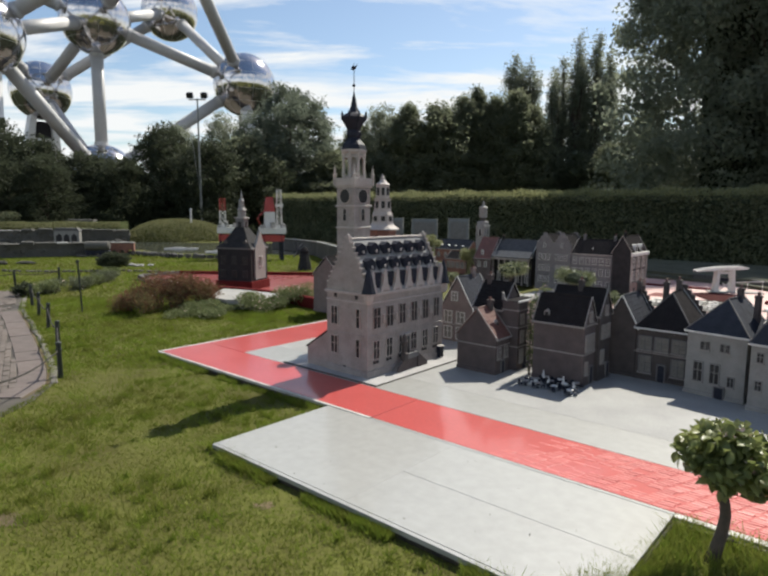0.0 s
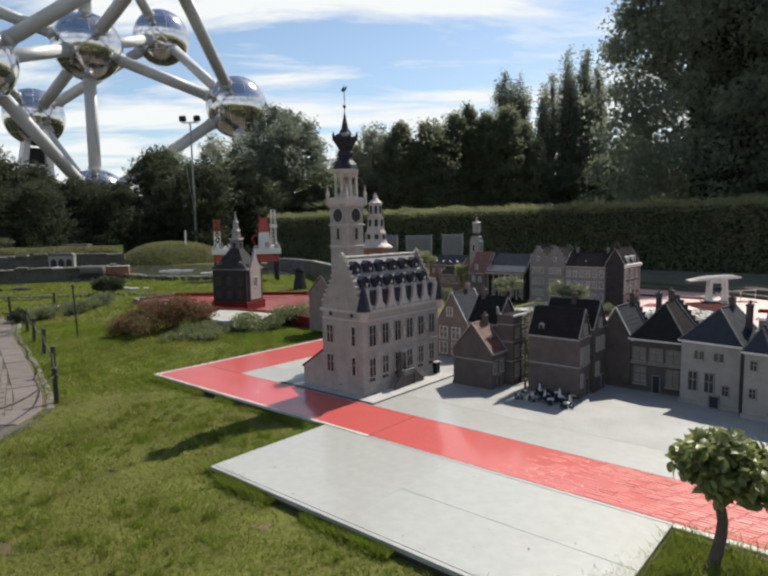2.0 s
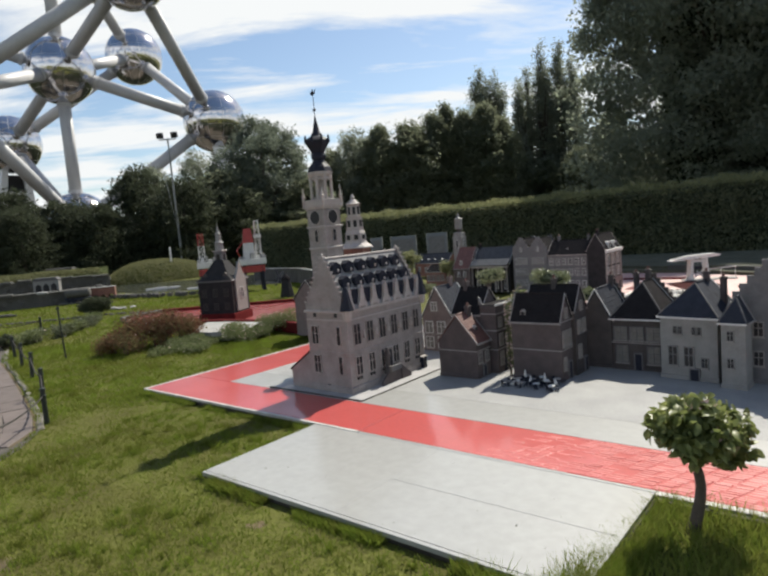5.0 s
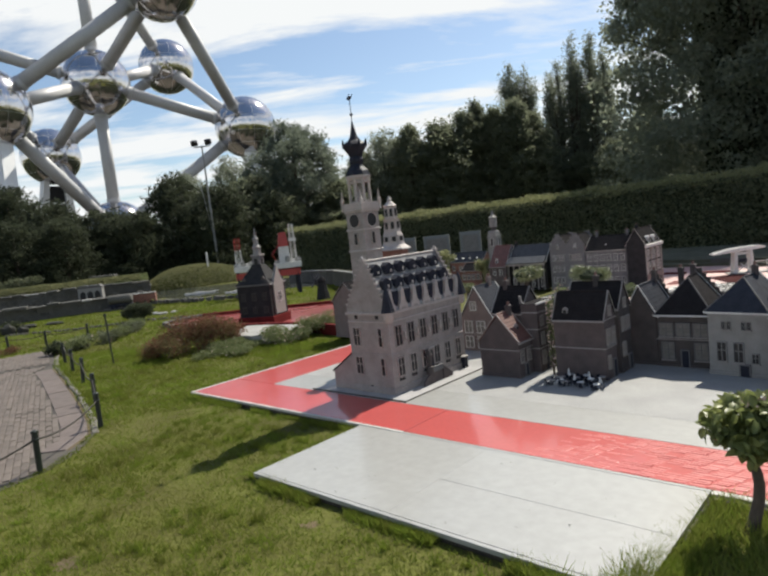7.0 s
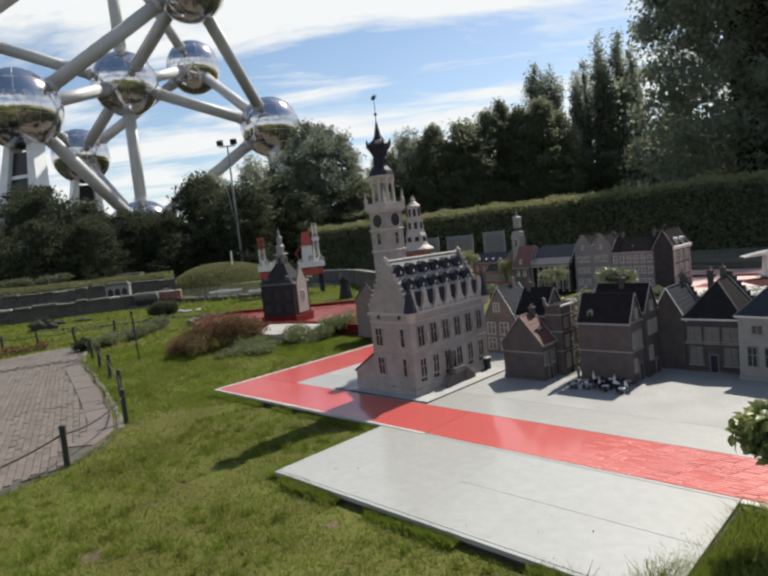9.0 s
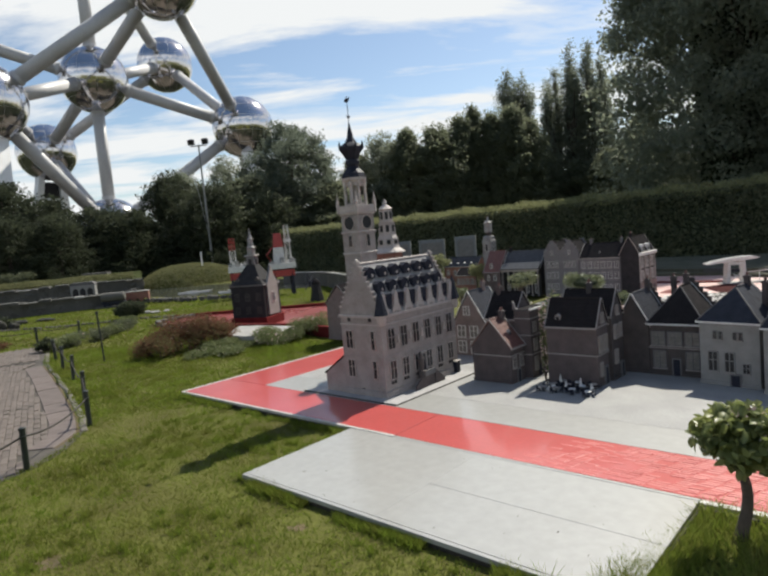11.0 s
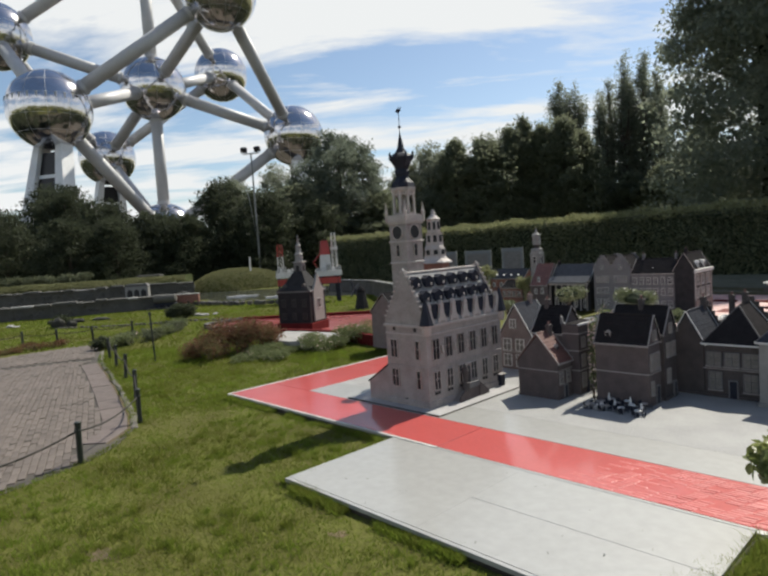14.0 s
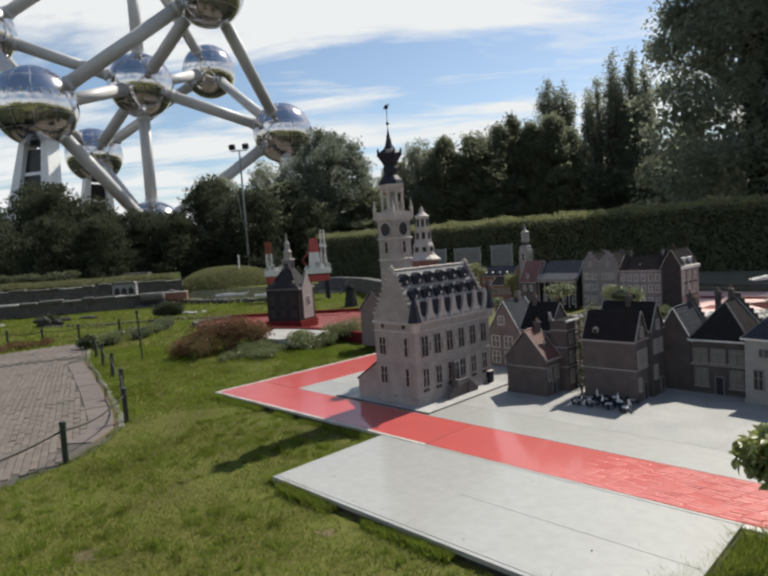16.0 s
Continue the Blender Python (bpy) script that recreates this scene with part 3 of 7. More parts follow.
relief = board("red_board", -2.977, 7.0, 3.319, 3.9055, -0.024, -0.001, M_RED, "red painted border board with tile relief", "board", 0.001)
board("red_board", -6.132, -5.424, 3.912, 5.3, -0.022, -0.001, M_RED, "glossy red painted border board", "board", 0.003)
board("red_board", -6.132, -5.424, 5.304, 7.4, -0.022, -0.002, M_RED, "glossy red painted border board", "board", 0.003)
board("slab_bed", -3.44, -0.80, 2.21, 3.28, -0.11, -0.03, M_DARKEDGE, "dark bed under the pale board", "edging")
board("pale_board", -3.437, -0.79, 2.20, 2.2285, -0.03, -0.004, M_SLAB, "narrow pale front strip of the board, lightly stained", "board", 0.0015)
board("pale_board", -3.437, -2.2003, 2.2305, 3.286, -0.03, -0.003, M_SLAB, "pale grey painted board, lightly stained", "board", 0.0015)
board("pale_board", -2.20, -0.79, 2.2305, 2.7365, -0.03, -0.003, M_SLAB, "pale grey painted board, lightly stained", "board", 0.0015)
board("pale_board", -2.20, -0.79, 2.738, 3.286, -0.03, -0.003, M_SLAB, "pale grey painted board, lightly stained", "board", 0.0015)
board("grass_edging", -0.766, 7.0, 3.232, 3.264, -0.12, -0.016, M_DARKEDGE, "dark wooden edging beside the grass", "edging", 0.004)
board("grass_edging", -0.788, -0.770, 2.24, 3.264, -0.12, -0.02, M_DARKEDGE, "dark wooden edging beside the grass", "edging", 0.004)

# ---- windows, roofs, houses ----
WINDOW_CACHE = {}


def window(parent, at, w, h, facing, bars=1, frame_mat=None, name="window", depth=0.012, glass=None):
    """A window with its frame and dark panes, on a wall that faces S (-v), E (+u) or W (-u)."""
    key = (round(w, 3), round(h, 3), bars, depth, (frame_mat or M_WHITE).name, (glass or M_GLASS).name)
    t = min(0.007, w * 0.09)
    xs = [-w / 2, -w / 2 + t]
    for k in range(1, bars + 1):
        x = -w / 2 + w * k / (bars + 1)
        xs += [x - t / 3, x + t / 3]
    xs += [w / 2 - t, w / 2]
    zs = [0, t, h * 0.56, h * 0.56 + t * 0.7, h - t, h]
    if key not in WINDOW_CACHE:
        fr, idx = Shape(), {}

        def vert(i, j, y):
            if (i, j, y) not in idx:
                idx[i, j, y] = len(fr.v)
                fr.v.append((xs[i], y, zs[j]))
            return idx[i, j, y]

        def bar(i, j):
            return 0 <= i < len(xs) - 1 and 0 <= j < len(zs) - 1 and (i % 2 == 0 or j % 2 == 0)

        for i in range(len(xs) - 1):
            for j in range(len(zs) - 1):
                if bar(i, j):
                    fr.f.append((vert(i, j, -depth), vert(i + 1, j, -depth), vert(i + 1, j + 1, -depth), vert(i, j + 1, -depth)))
                    for di, dj, p, q in ((-1, 0, (i, j), (i, j + 1)), (1, 0, (i + 1, j), (i + 1, j + 1)), (0, -1, (i, j), (i + 1, j)), (0, 1, (i, j + 1), (i + 1, j + 1))):
                        if not bar(i + di, j + dj):
                            fr.f.append((vert(*p, -depth), vert(*q, -depth), vert(*q, 0.004), vert(*p, 0.004)))
        panes = [Shape().box(xs[i] - 0.001, xs[i + 1] + 0.001, -0.004, 0.006, zs[j] - 0.001, zs[j + 1] + 0.001).mesh("pane", glass or M_GLASS) for i in range(1, len(xs) - 1, 2) for j in (1, 3)]
        WINDOW_CACHE[key] = (fr.mesh("window_frame", frame_mat or M_WHITE), panes)
    fm, panes = WINDOW_CACHE[key]
    m = Matrix.Translation(at) @ Matrix.Rotation({"S": 0, "E": math.pi / 2, "W": -math.pi / 2, "N": math.pi}[facing], 4, "Z")
    wo = part(name, fm, None, parent, "", m)
    for pm_ in panes:
        part("pane", pm_, None, wo)
    return wo


def gable_profile(w, eave, ridge, steps=0, rise=0.03, base=0.0):
    if not steps:
        return [(-w / 2, base), (w / 2, base), (w / 2, eave), (0, ridge), (-w / 2, eave)]
    right = [(w / 2, base), (w / 2, eave)]
    for k in range(steps):
        x0 = w / 2 * (1 - k / steps)
        x1 = w / 2 * (1 - (k + 1) / steps)
        z = eave + (ridge - eave) * (k + 1) / steps + rise * 0.5
        right += [(x0, z), (max(x1, 0.12 * w / 2), z)]
    left = [(-x, z) for x, z in reversed(right)]
    return right + left


def house(name, label, u0, u1, v0, v1, eave, ridge, axis, wall, roof, steps=0, wins=(), doors=(), chimneys=(), trim=True, group="model town houses", frames=None, yaw=0.0, dormers=(), hip=0.0, glass=None, back_steps=0, courses=()):
    """A model house: walls with gables, two roof slopes, trims, windows, doors and chimneys. axis: along which the ridge runs."""
    cu, cv = (u0 + u1) / 2, (v0 + v1) / 2
    du, dv = u1 - u0, v1 - v0
    h = thing(name, label, "model house", SITE @ Matrix.Translation((cu, cv, 0.0)) @ Matrix.Rotation(radians(yaw), 4, "Z"), group)
    wm, rm = M_BRICKS[wall] if wall in M_BRICKS else wall, M_ROOFS[roof] if roof in M_ROOFS else roof
    w, ln = (du, dv) if axis == "v" else (dv, du)
    ax = "y" if axis == "v" else "x"
    body = Shape()
    if hip:
        body.box(-du / 2 + 0.003, du / 2 - 0.003, -dv / 2 + 0.003, dv / 2 - 0.003, 0, eave)
        body.prism(gable_profile(w - 0.01, eave, ridge - 0.012, 0, 0, eave - 0.01), ln / 2 - 0.03, ln / 2 - 0.003, ax)
    else:
        body.prism(gable_profile(w, eave, ridge - 0.012), -ln / 2 + 0.003, ln / 2 - 0.003, ax)
    part("wall", body, wm, h)
    part("plinth", Shape().box(-du / 2 - 0.006, du / 2 + 0.006, -dv / 2 - 0.006, dv / 2 + 0.006, -0.002, 0.035, 0.004), wm, h)
    t, over = 0.014, 0.015
    sl = math.atan2(ridge - eave, w / 2)
    for s in (-1, 1):
        ex, ez = s * (w / 2 + over), eave - over * math.tan(sl)
        q = [(ex, ez), (0, ridge), (0, ridge + t), (ex, ez + t)]
        end = ln / 2 - (0.028 if steps else -0.008)
        if hip:
            hs = Shape().add([(ex, -ln / 2 - over, ez), (ex, ln / 2, ez), (0, ln / 2, ridge), (0, -ln / 2 + hip, ridge), (ex, -ln / 2 - over, ez + t), (ex, ln / 2, ez + t), (0, ln / 2, ridge + t), (0, -ln / 2 + hip, ridge + t)],
                             [(0, 1, 2, 3), (4, 5, 6, 7), (0, 1, 5, 4), (1, 2, 6, 5), (2, 3, 7, 6), (3, 0, 4, 7)])
            part("roof_slope", hs, rm, h)
            if s > 0:
                front = Shape().add([(-w / 2 - over, -ln / 2 - over - 0.002, ez), (w / 2 + over, -ln / 2 - over - 0.002, ez), (0, -ln / 2 + hip - 0.002, ridge), (-w / 2 - over, -ln / 2 - over - 0.002, ez + t), (w / 2 + over, -ln / 2 - over - 0.002, ez + t), (0, -ln / 2 + hip - 0.002, ridge + t)],
                                    [(0, 1, 2), (3, 4, 5), (0, 1, 4, 3), (1, 2, 5, 4), (2, 0, 3, 5)])
                part("front_hip", front, rm, h)
                part("front_gutter", Shape().box(-w / 2 - over, w / 2 + over, -ln / 2 - over - 0.016, -ln / 2 - over - 0.003, ez - 0.004, ez + 0.010), M_WHITE, h)
                for r in (-1, 1):
                    part("hip_tiles", Shape().tube([(r * (w / 2 + over), -ln / 2 - over, ez + t), (0, -ln / 2 + hip, ridge + t)], 0.007, 6), M_ROOFS["grey"], h)
        else:
            part("roof_slope", Shape().prism(q, -end, end, ax), rm, h)
        n = max(3, int(math.hypot(w / 2, ridge - eave) / 0.035))
        rows_ = Shape()
        for k in range(1, n if not hip else 1):
            f0 = k / n
            px_, pz_ = ex * (1 - f0), ez + (ridge - ez) * f0 + t
            rows_.box(*((min(px_, px_ - s * 0.012), max(px_, px_ - s * 0.012), -end, end) if ax == "y" else (-end, end, min(px_, px_ - s * 0.012), max(px_, px_ - s * 0.012))), pz_ - 0.004, pz_ + 0.005)
        if not hip:
            part("tile_course", rows_, rm, h)["kind"] = "stuff"
        if trim:
            gx0, gx1 = sorted((ex - s * 0.006, ex + s * 0.012))
            gb = Shape().box(*((gx0, gx1, -end, end) if ax == "y" else (-end, end, gx0, gx1)), ez - 0.004, ez + 0.012)
            part("gutter", gb, M_WHITE if trim == "white" else M_TRIMGREY, h)
    rd = Shape().tube([(0, -ln / 2 + 0.02 + hip, ridge + t), (0, ln / 2 - 0.02, ridge + t)] if ax == "y" else [(-ln / 2 + 0.02, 0, ridge + t), (ln / 2 - 0.02, 0, ridge + t)], 0.009, 6)
    part("ridge_tiles", rd, rm, h)
    if steps:
        for s in (-1, 1):
            a, b = sorted((s * ln / 2, s * (ln / 2 - 0.03)))
            part("stepped_gable", Shape().prism(gable_profile(w + 0.01, eave, ridge + 0.02, steps, 0.05), a, b, ax), wm, h)
    elif trim:
        for s in (-1, 1) if not hip else (1,):
            for r in (-1, 1):
                e = s * (ln / 2 + 0.004)
                p = [(r * (w / 2 + over), eave - over * math.tan(sl) + t + 0.002), (0, ridge + t + 0.002)]
                part("verge", Shape().tube([(x, e, z) if ax == "y" else (e, x, z) for x, z in p], 0.0065, 5), M_WHITE if trim == "white" else M_TRIMGREY, h)
    for fc_, a, z, ww, hh in wins:
        at = {"S": (a, -dv / 2, z), "E": (du / 2, a, z), "W": (-du / 2, a, z), "N": (a, dv / 2, z)}[fc_]
        window(h, at, ww, hh, fc_, 1, frames or (M_WHITE if group.startswith("far") else M_TRIMGREY), glass=glass)
        if hh > 0.06:
            s_ = Shape().box(-ww / 2 - 0.006, ww / 2 + 0.006, -0.016, 0.002, -0.01, 0.0)
            part("window_sill", s_, M_TRIMGREY, h, "", Matrix.Translation(at) @ Matrix.Rotation({"S": 0, "E": math.pi / 2, "W": -math.pi / 2, "N": math.pi}[fc_], 4, "Z"))
    if back_steps:
        a, b = ln / 2 + 0.002, ln / 2 + 0.03
        part("stepped_gable", Shape().prism(gable_profile(w + 0.02, eave, ridge + 0.03, back_steps, 0.06), a, b, ax), wm, h)
    for z in courses:
        part("string_course", Shape().box(-du / 2 - 0.006, du / 2 + 0.006, -dv / 2 - 0.006, dv / 2 + 0.006, z, z + 0.01, 0.002), M_TRIMGREY, h)
    for fc_, a, ww, hh in doors:
        at = {"S": (a, -dv / 2, 0.0), "E": (du / 2, a, 0.0)}[fc_]
        m = Matrix.Translation(at) @ Matrix.Rotation(0 if fc_ == "S" else math.pi / 2, 4, "Z")
        d_ = part("door", Shape().box(-ww / 2, ww / 2, -0.012, 0.003, 0, hh, 0.002), M_DARK, h, "", m)
        part("door_frame", Shape().box(-ww / 2 - 0.01, -ww / 2, -0.016, 0.003, 0, hh + 0.01).box(ww / 2, ww / 2 + 0.01, -0.016, 0.003, 0, hh + 0.01).box(-ww / 2, ww / 2, -0.016, 0.003, hh, hh + 0.012), M_BRICKS["grey"], d_)
    for x, y, z0, z1 in chimneys:
        c_ = part("chimney", Shape().box(x - 0.022, x + 0.022, y - 0.03, y + 0.03, z0, z1, 0.003).box(x - 0.027, x + 0.027, y - 0.035, y + 0.035, z1 - 0.022, z1 - 0.008), M_BRICKS["brown"] if wall == "pale" else wm, h)
        part("chimney_pot", Shape().lathe([(0.009, z1), (0.007, z1 + 0.03)], 8, (x, y - 0.014, 0)).lathe([(0.009, z1), (0.007, z1 + 0.03)], 8, (x, y + 0.014, 0)), M_ROOFS["red"], c_)
    for x, y, z, fc_ in dormers:
        m = Matrix.Translation((x, y, z)) @ Matrix.Rotation(0 if fc_ == "S" else math.pi / 2, 4, "Z")
        d_ = part("dormer", Shape().prism([(-0.026, 0), (0.026, 0), (0.026, 0.055), (0, 0.075), (-0.026, 0.055)], -0.012, 0.10, "y"), M_WHITE if group.startswith("far") else M_TRIMGREY, h, "", m)
        part("pane", Shape().box(-0.017, 0.017, -0.016, -0.011, 0.012, 0.05), M_GLASS, d_)
    return h


# ---- town hall ----
def town_hall():
    u0, u1, v0, v1 = -4.24, -3.70, 4.05, 5.25
    cu, cv = (u0 + u1) / 2, (v0 + v1) / 2
    du, dv, eave, ridge = u1 - u0, v1 - v0, 0.80, 1.28
    h = thing("town_hall", "pale warm grey stone model town hall with a tall tower", "model town hall", SITE @ Matrix.Translation((cu, cv, 0.012)))
    X, Y = du / 2, dv / 2
    part("wall", Shape().prism(gable_profile(du, eave, ridge - 0.02), -Y + 0.03, Y - 0.03, "y"), M_HALL, h)
    part("plinth", Shape().box(-X - 0.012, X + 0.012, -Y - 0.012, Y + 0.012, -0.002, 0.06, 0.006), M_HALL, h)
    for s in (-1, 1):
        a, b = sorted((s * Y, s * (Y - 0.035)))
        g_ = part("stepped_gable", Shape().prism(gable_profile(du, eave, ridge + 0.005, 10, 0.05), a, b, "y"), M_HALL, h)
        for k in range(10):
            for r in (-1, 1):
                x0, x1 = sorted((r * X * (1 - k / 10), r * X * (1 - (k + 0.55) / 10)))
                z = eave + (ridge + 0.005 - eave) * (k + 1) / 10 + 0.025
                part("gable_cap", Shape().box(x0 - 0.004, x1 + 0.004, a - 0.006, b + 0.006, z, z + 0.012), M_HALLTRIM, g_)
        part("gable_finial", Shape().box(-0.03, 0.03, a - 0.004, b + 0.004, ridge + 0.02, ridge + 0.045, 0.006).lathe([(0.014, ridge + 0.045), (0.018, ridge + 0.055), (0.005, ridge + 0.07)], 8, (0, (a + b) / 2, 0)), M_HALLTRIM, g_)
    sl = (ridge - eave) / X
    for s in (-1, 1):
        q = [(s * (X + 0.012), eave - 0.01), (0, ridge), (0, ridge + 0.016), (s * (X + 0.012), eave + 0.008)]
        part("roof_slope", Shape().prism(q, -Y + 0.04, Y - 0.04, "y"), M_HALLROOF, h)
    part("ridge", Shape().tube([(0, -Y + 0.03, ridge + 0.016), (0, Y - 0.03, ridge + 0.016)], 0.012, 8), M_HALLTRIM, h)
    # string courses and cornice
    for z, o, hh in ((0.385, 0.006, 0.012), (0.70, 0.008, 0.012), (0.775, 0.018, 0.025)):
        part("string_course", Shape().box(-X - o, X + o, -Y - o, Y + o, z, z + hh, 0.004), M_HALL if z < 0.5 else M_HALLTRIM, h)
    # long facade
    for k in range(6):
        y = -Y + 0.125 + k * 0.19
        window(h, (X, y, 0.455), 0.105, 0.205, "E", 1, M_HALL, depth=0.014)
        window(h, (X, y - 0.004, 0.16), 0.10, 0.185, "E", 1, M_HALLTRIM, depth=0.014)
        part("niche_statue", Shape().lathe([(0.012, 0), (0.016, 0.02), (0.010, 0.06), (0.012, 0.075), (0.004, 0.09)], 8, (X + 0.014, y + 0.093, 0.50)), M_HALLTRIM, h) if k < 5 else None
        for q in (-0.026, 0.018):
            part("low_shutter", Shape().box(X - 0.004, X + 0.008, y + q - 0.015, y + q + 0.015, 0.118, 0.145, 0.002), M_GLASS, h)
    for k in (0, 4):
        window(h, (X + 0.002, -Y + 0.125 + k * 0.19, 0.01), 0.07, 0.06, "E", 1, M_HALLTRIM)
    # two rows of dark dormers and a row of pale gablets along the eaves
    for row, (z, n, y0) in enumerate(((1.195, 6, -0.50), (1.055, 6, -0.46))):
        for k in range(n):
            y = y0 + k * 0.185
            x = X * (1 - (z - eave) / (ridge - eave))
            d_ = part("dormer", Shape().prism([(-0.055, 0), (0.055, 0), (0.066, 0.035), (0.052, 0.085), (0, 0.115), (-0.052, 0.085), (-0.066, 0.035)], -0.06, 0.10, "y"), M_DARK, h, "dark slate dormer", Matrix.Translation((x, y, z - 0.05)) @ Matrix.Rotation(math.pi / 2, 4, "Z"))
            part("dormer_front", Shape().box(0.006, 0.03, -0.066, -0.058, 0.014, 0.044, 0.003), M_HALLTRIM, d_)
    for k in range(7):
        y = -Y + 0.06 + k * 0.182
        gb = part("eave_gablet", Shape().prism([(-0.062, 0), (0.062, 0), (0.062, 0.05), (0.052, 0.058), (0.036, 0.085), (0.03, 0.12), (0.022, 0.165), (0.026, 0.178), (0, 0.228), (-0.026, 0.178), (-0.022, 0.165), (-0.03, 0.12), (-0.036, 0.085), (-0.052, 0.058), (-0.062, 0.05)], -0.012, 0.03, "y"), M_HALLTRIM, h, "pale stone gablet", Matrix.Translation((X, y, eave - 0.005)) @ Matrix.Rotation(math.pi / 2, 4, "Z"))
        part("gablet_panel", Shape().box(-0.03, 0.03, -0.018, -0.011, 0.008, 0.03, 0.002), M_HALL, gb)
        if k < 6:
            part("eave_shutter", Shape().prism([(-0.026, 0), (0.026, 0), (0.036, 0.06), (0.048, 0.12), (0.052, 0.18), (-0.052, 0.18), (-0.048, 0.12), (-0.036, 0.06)], -0.005, 0.05, "y"), M_DARK, h, "dark eave opening", Matrix.Translation((X - 0.012, y + 0.091, eave + 0.01)) @ Matrix.Rotation(math.pi / 2, 4, "Z"))
    # corner turrets
    for y in (-Y + 0.02, Y + 0.01):
        t_ = part("corner_turret", Shape().lathe([(0.035, 0.70), (0.05, 0.74), (0.05, 0.80)], 8, (X - 0.005, y, 0), 0.39), M_HALLTRIM, h)
        part("turret_roof", Shape().lathe([(0.072, 0.80), (0.054, 0.87), (0.036, 0.96), (0.004, 1.06)], 8, (X - 0.005, y, 0), 0.39), M_DARK, t_)
    # gable face windows
    for x, ww in ((-X + 0.11, 0.10), (X - 0.115, 0.055)):
        for z, hh in ((0.462, 0.185), (0.175, 0.18)):
            window(h, (x, -Y, z), ww, hh, "S", 1 if ww > 0.06 else 0, M_HALLTRIM, depth=0.014)
    for x, z in ((-0.15, 0.735), (0.13, 0.735), (-0.03, 0.02)):
        part("loophole", Shape().box(x - 0.018, x + 0.018, -Y - 0.006, -Y + 0.004, z, z + 0.05, 0.002), M_GLASS, h)
    # lean-to
    ann = part("lean_to", Shape().prism([(-X - 0.29, 0), (-X, 0), (-X, 0.37), (-X - 0.29, 0.18)], -Y, -Y + 0.5, "y"), M_HALL, h)
    part("lean_to_roof", Shape().prism([(-X - 0.305, 0.17), (-X - 0.002, 0.37), (-X - 0.002, 0.386), (-X - 0.305, 0.186)], -Y - 0.008, -Y + 0.51, "y"), M_ROOFS["brown"], ann)
    # entrance stair with landing and parapet; brown brick puts shadow on its front
    st = part("entrance_stair", Shape().box(X, X + 0.085, -0.10, 0.06, 0, 0.11, 0.004), M_BRICKS["brown"], h)
    for s, y0 in ((-1, -0.10), (1, 0.06)):
        for k in range(6):
            a, b = sorted((y0 + s * 0.025 * k, y0 + s * 0.025 * (k + 1)))
            part("stair_tread", Shape().box(X + 0.001, X + 0.08, a, b, 0, 0.094 - 0.016 * k, 0.002), M_HALL, st)
        part("stair_wall", Shape().prism([(y0, 0), (y0 + s * 0.155, 0), (y0 + s * 0.155, 0.035), (y0, 0.15)], X + 0.08, X + 0.095, "x"), M_BRICKS["brown"], st)
    part("landing_parapet", Shape().box(X + 0.082, X + 0.098, -0.10, 0.06, 0.11, 0.165, 0.003), M_BRICKS["grey"], st)
    # figure made broad and dark to take in the stair's shadow
    part("stair_statue", Shape().lathe([(0.04, 0.10), (0.038, 0.17), (0.024, 0.178), (0.03, 0.25), (0.038, 0.29), (0.026, 0.32), (0.02, 0.34), (0.005, 0.362)], 9, (X + 0.07, -0.13, 0)), M_BRICKS["dark"], st, "dark figure on a plinth, with the stair's shadow in it")
    d_ = part("door", Shape().box(X - 0.003, X + 0.012, -0.055, 0.02, 0.11, 0.31, 0.003), M_DARK, h)
    part("door_frame", Shape().box(X, X + 0.018, -0.067, -0.056, 0.11, 0.33).box(X, X + 0.018, 0.021, 0.032, 0.11, 0.33).box(X, X + 0.024, -0.075, 0.04, 0.33, 0.345), M_HALLTRIM, d_)
    part("side_porch", Shape().box(X, X + 0.05, Y - 0.10, Y - 0.03, 0, 0.12, 0.004), M_DARK, h, "dark cellar porch")
    part("porch_roof", Shape().box(X, X + 0.06, Y - 0.11, Y - 0.02, 0.12, 0.13, 0.003), M_TRIMGREY, h)
    # tower
    tx, ty = -4.12 - cu, 4.30 - cv
    w = 0.118
    tw = part("tower", Shape().box(tx - w, tx + w, ty - w, ty + w, 0.70, 1.78, 0.006), M_HALL, h)
    for z, o in ((1.39, 0.01), (1.60, 0.012)):
        part("tower_band", Shape().box(tx - w - o, tx + w + o, ty - w - o, ty + w + o, z, z + 0.018, 0.004), M_HALLTRIM, tw)
    for f_, at in (("S", (0, -w)), ("E", (w, 0))):
        for off in (0.0,):
            p = (tx + (off if f_ == "S" else w), ty + (-w if f_ == "S" else off), 1.46)
            window(tw, p, 0.055, 0.12, f_, 0, M_HALLTRIM, "belfry_window")
        dm = Matrix.Translation((tx + at[0], ty + at[1], 1.70)) @ Matrix.Rotation(0 if f_ == "S" else math.pi / 2, 4, "Z") @ Matrix.Rotation(math.pi / 2, 4, "X")
        for off in (0.0,):
            dl = part("belfry_arch", Shape().lathe([(0.066, -0.004), (0.066, 0.006)], 20), M_GLASS, tw, "dark round belfry opening", dm @ Matrix.Translation((off, 0.0, 0)))
            ring = Shape()
            ring.tube([(0.07 * math.cos(a), 0.07 * math.sin(a), 0.006) for a in np.linspace(0, 2 * math.pi, 21)], 0.006, 5, False)
            part("arch_ring", ring, M_HALLTRIM, dl)
    b = 0.137
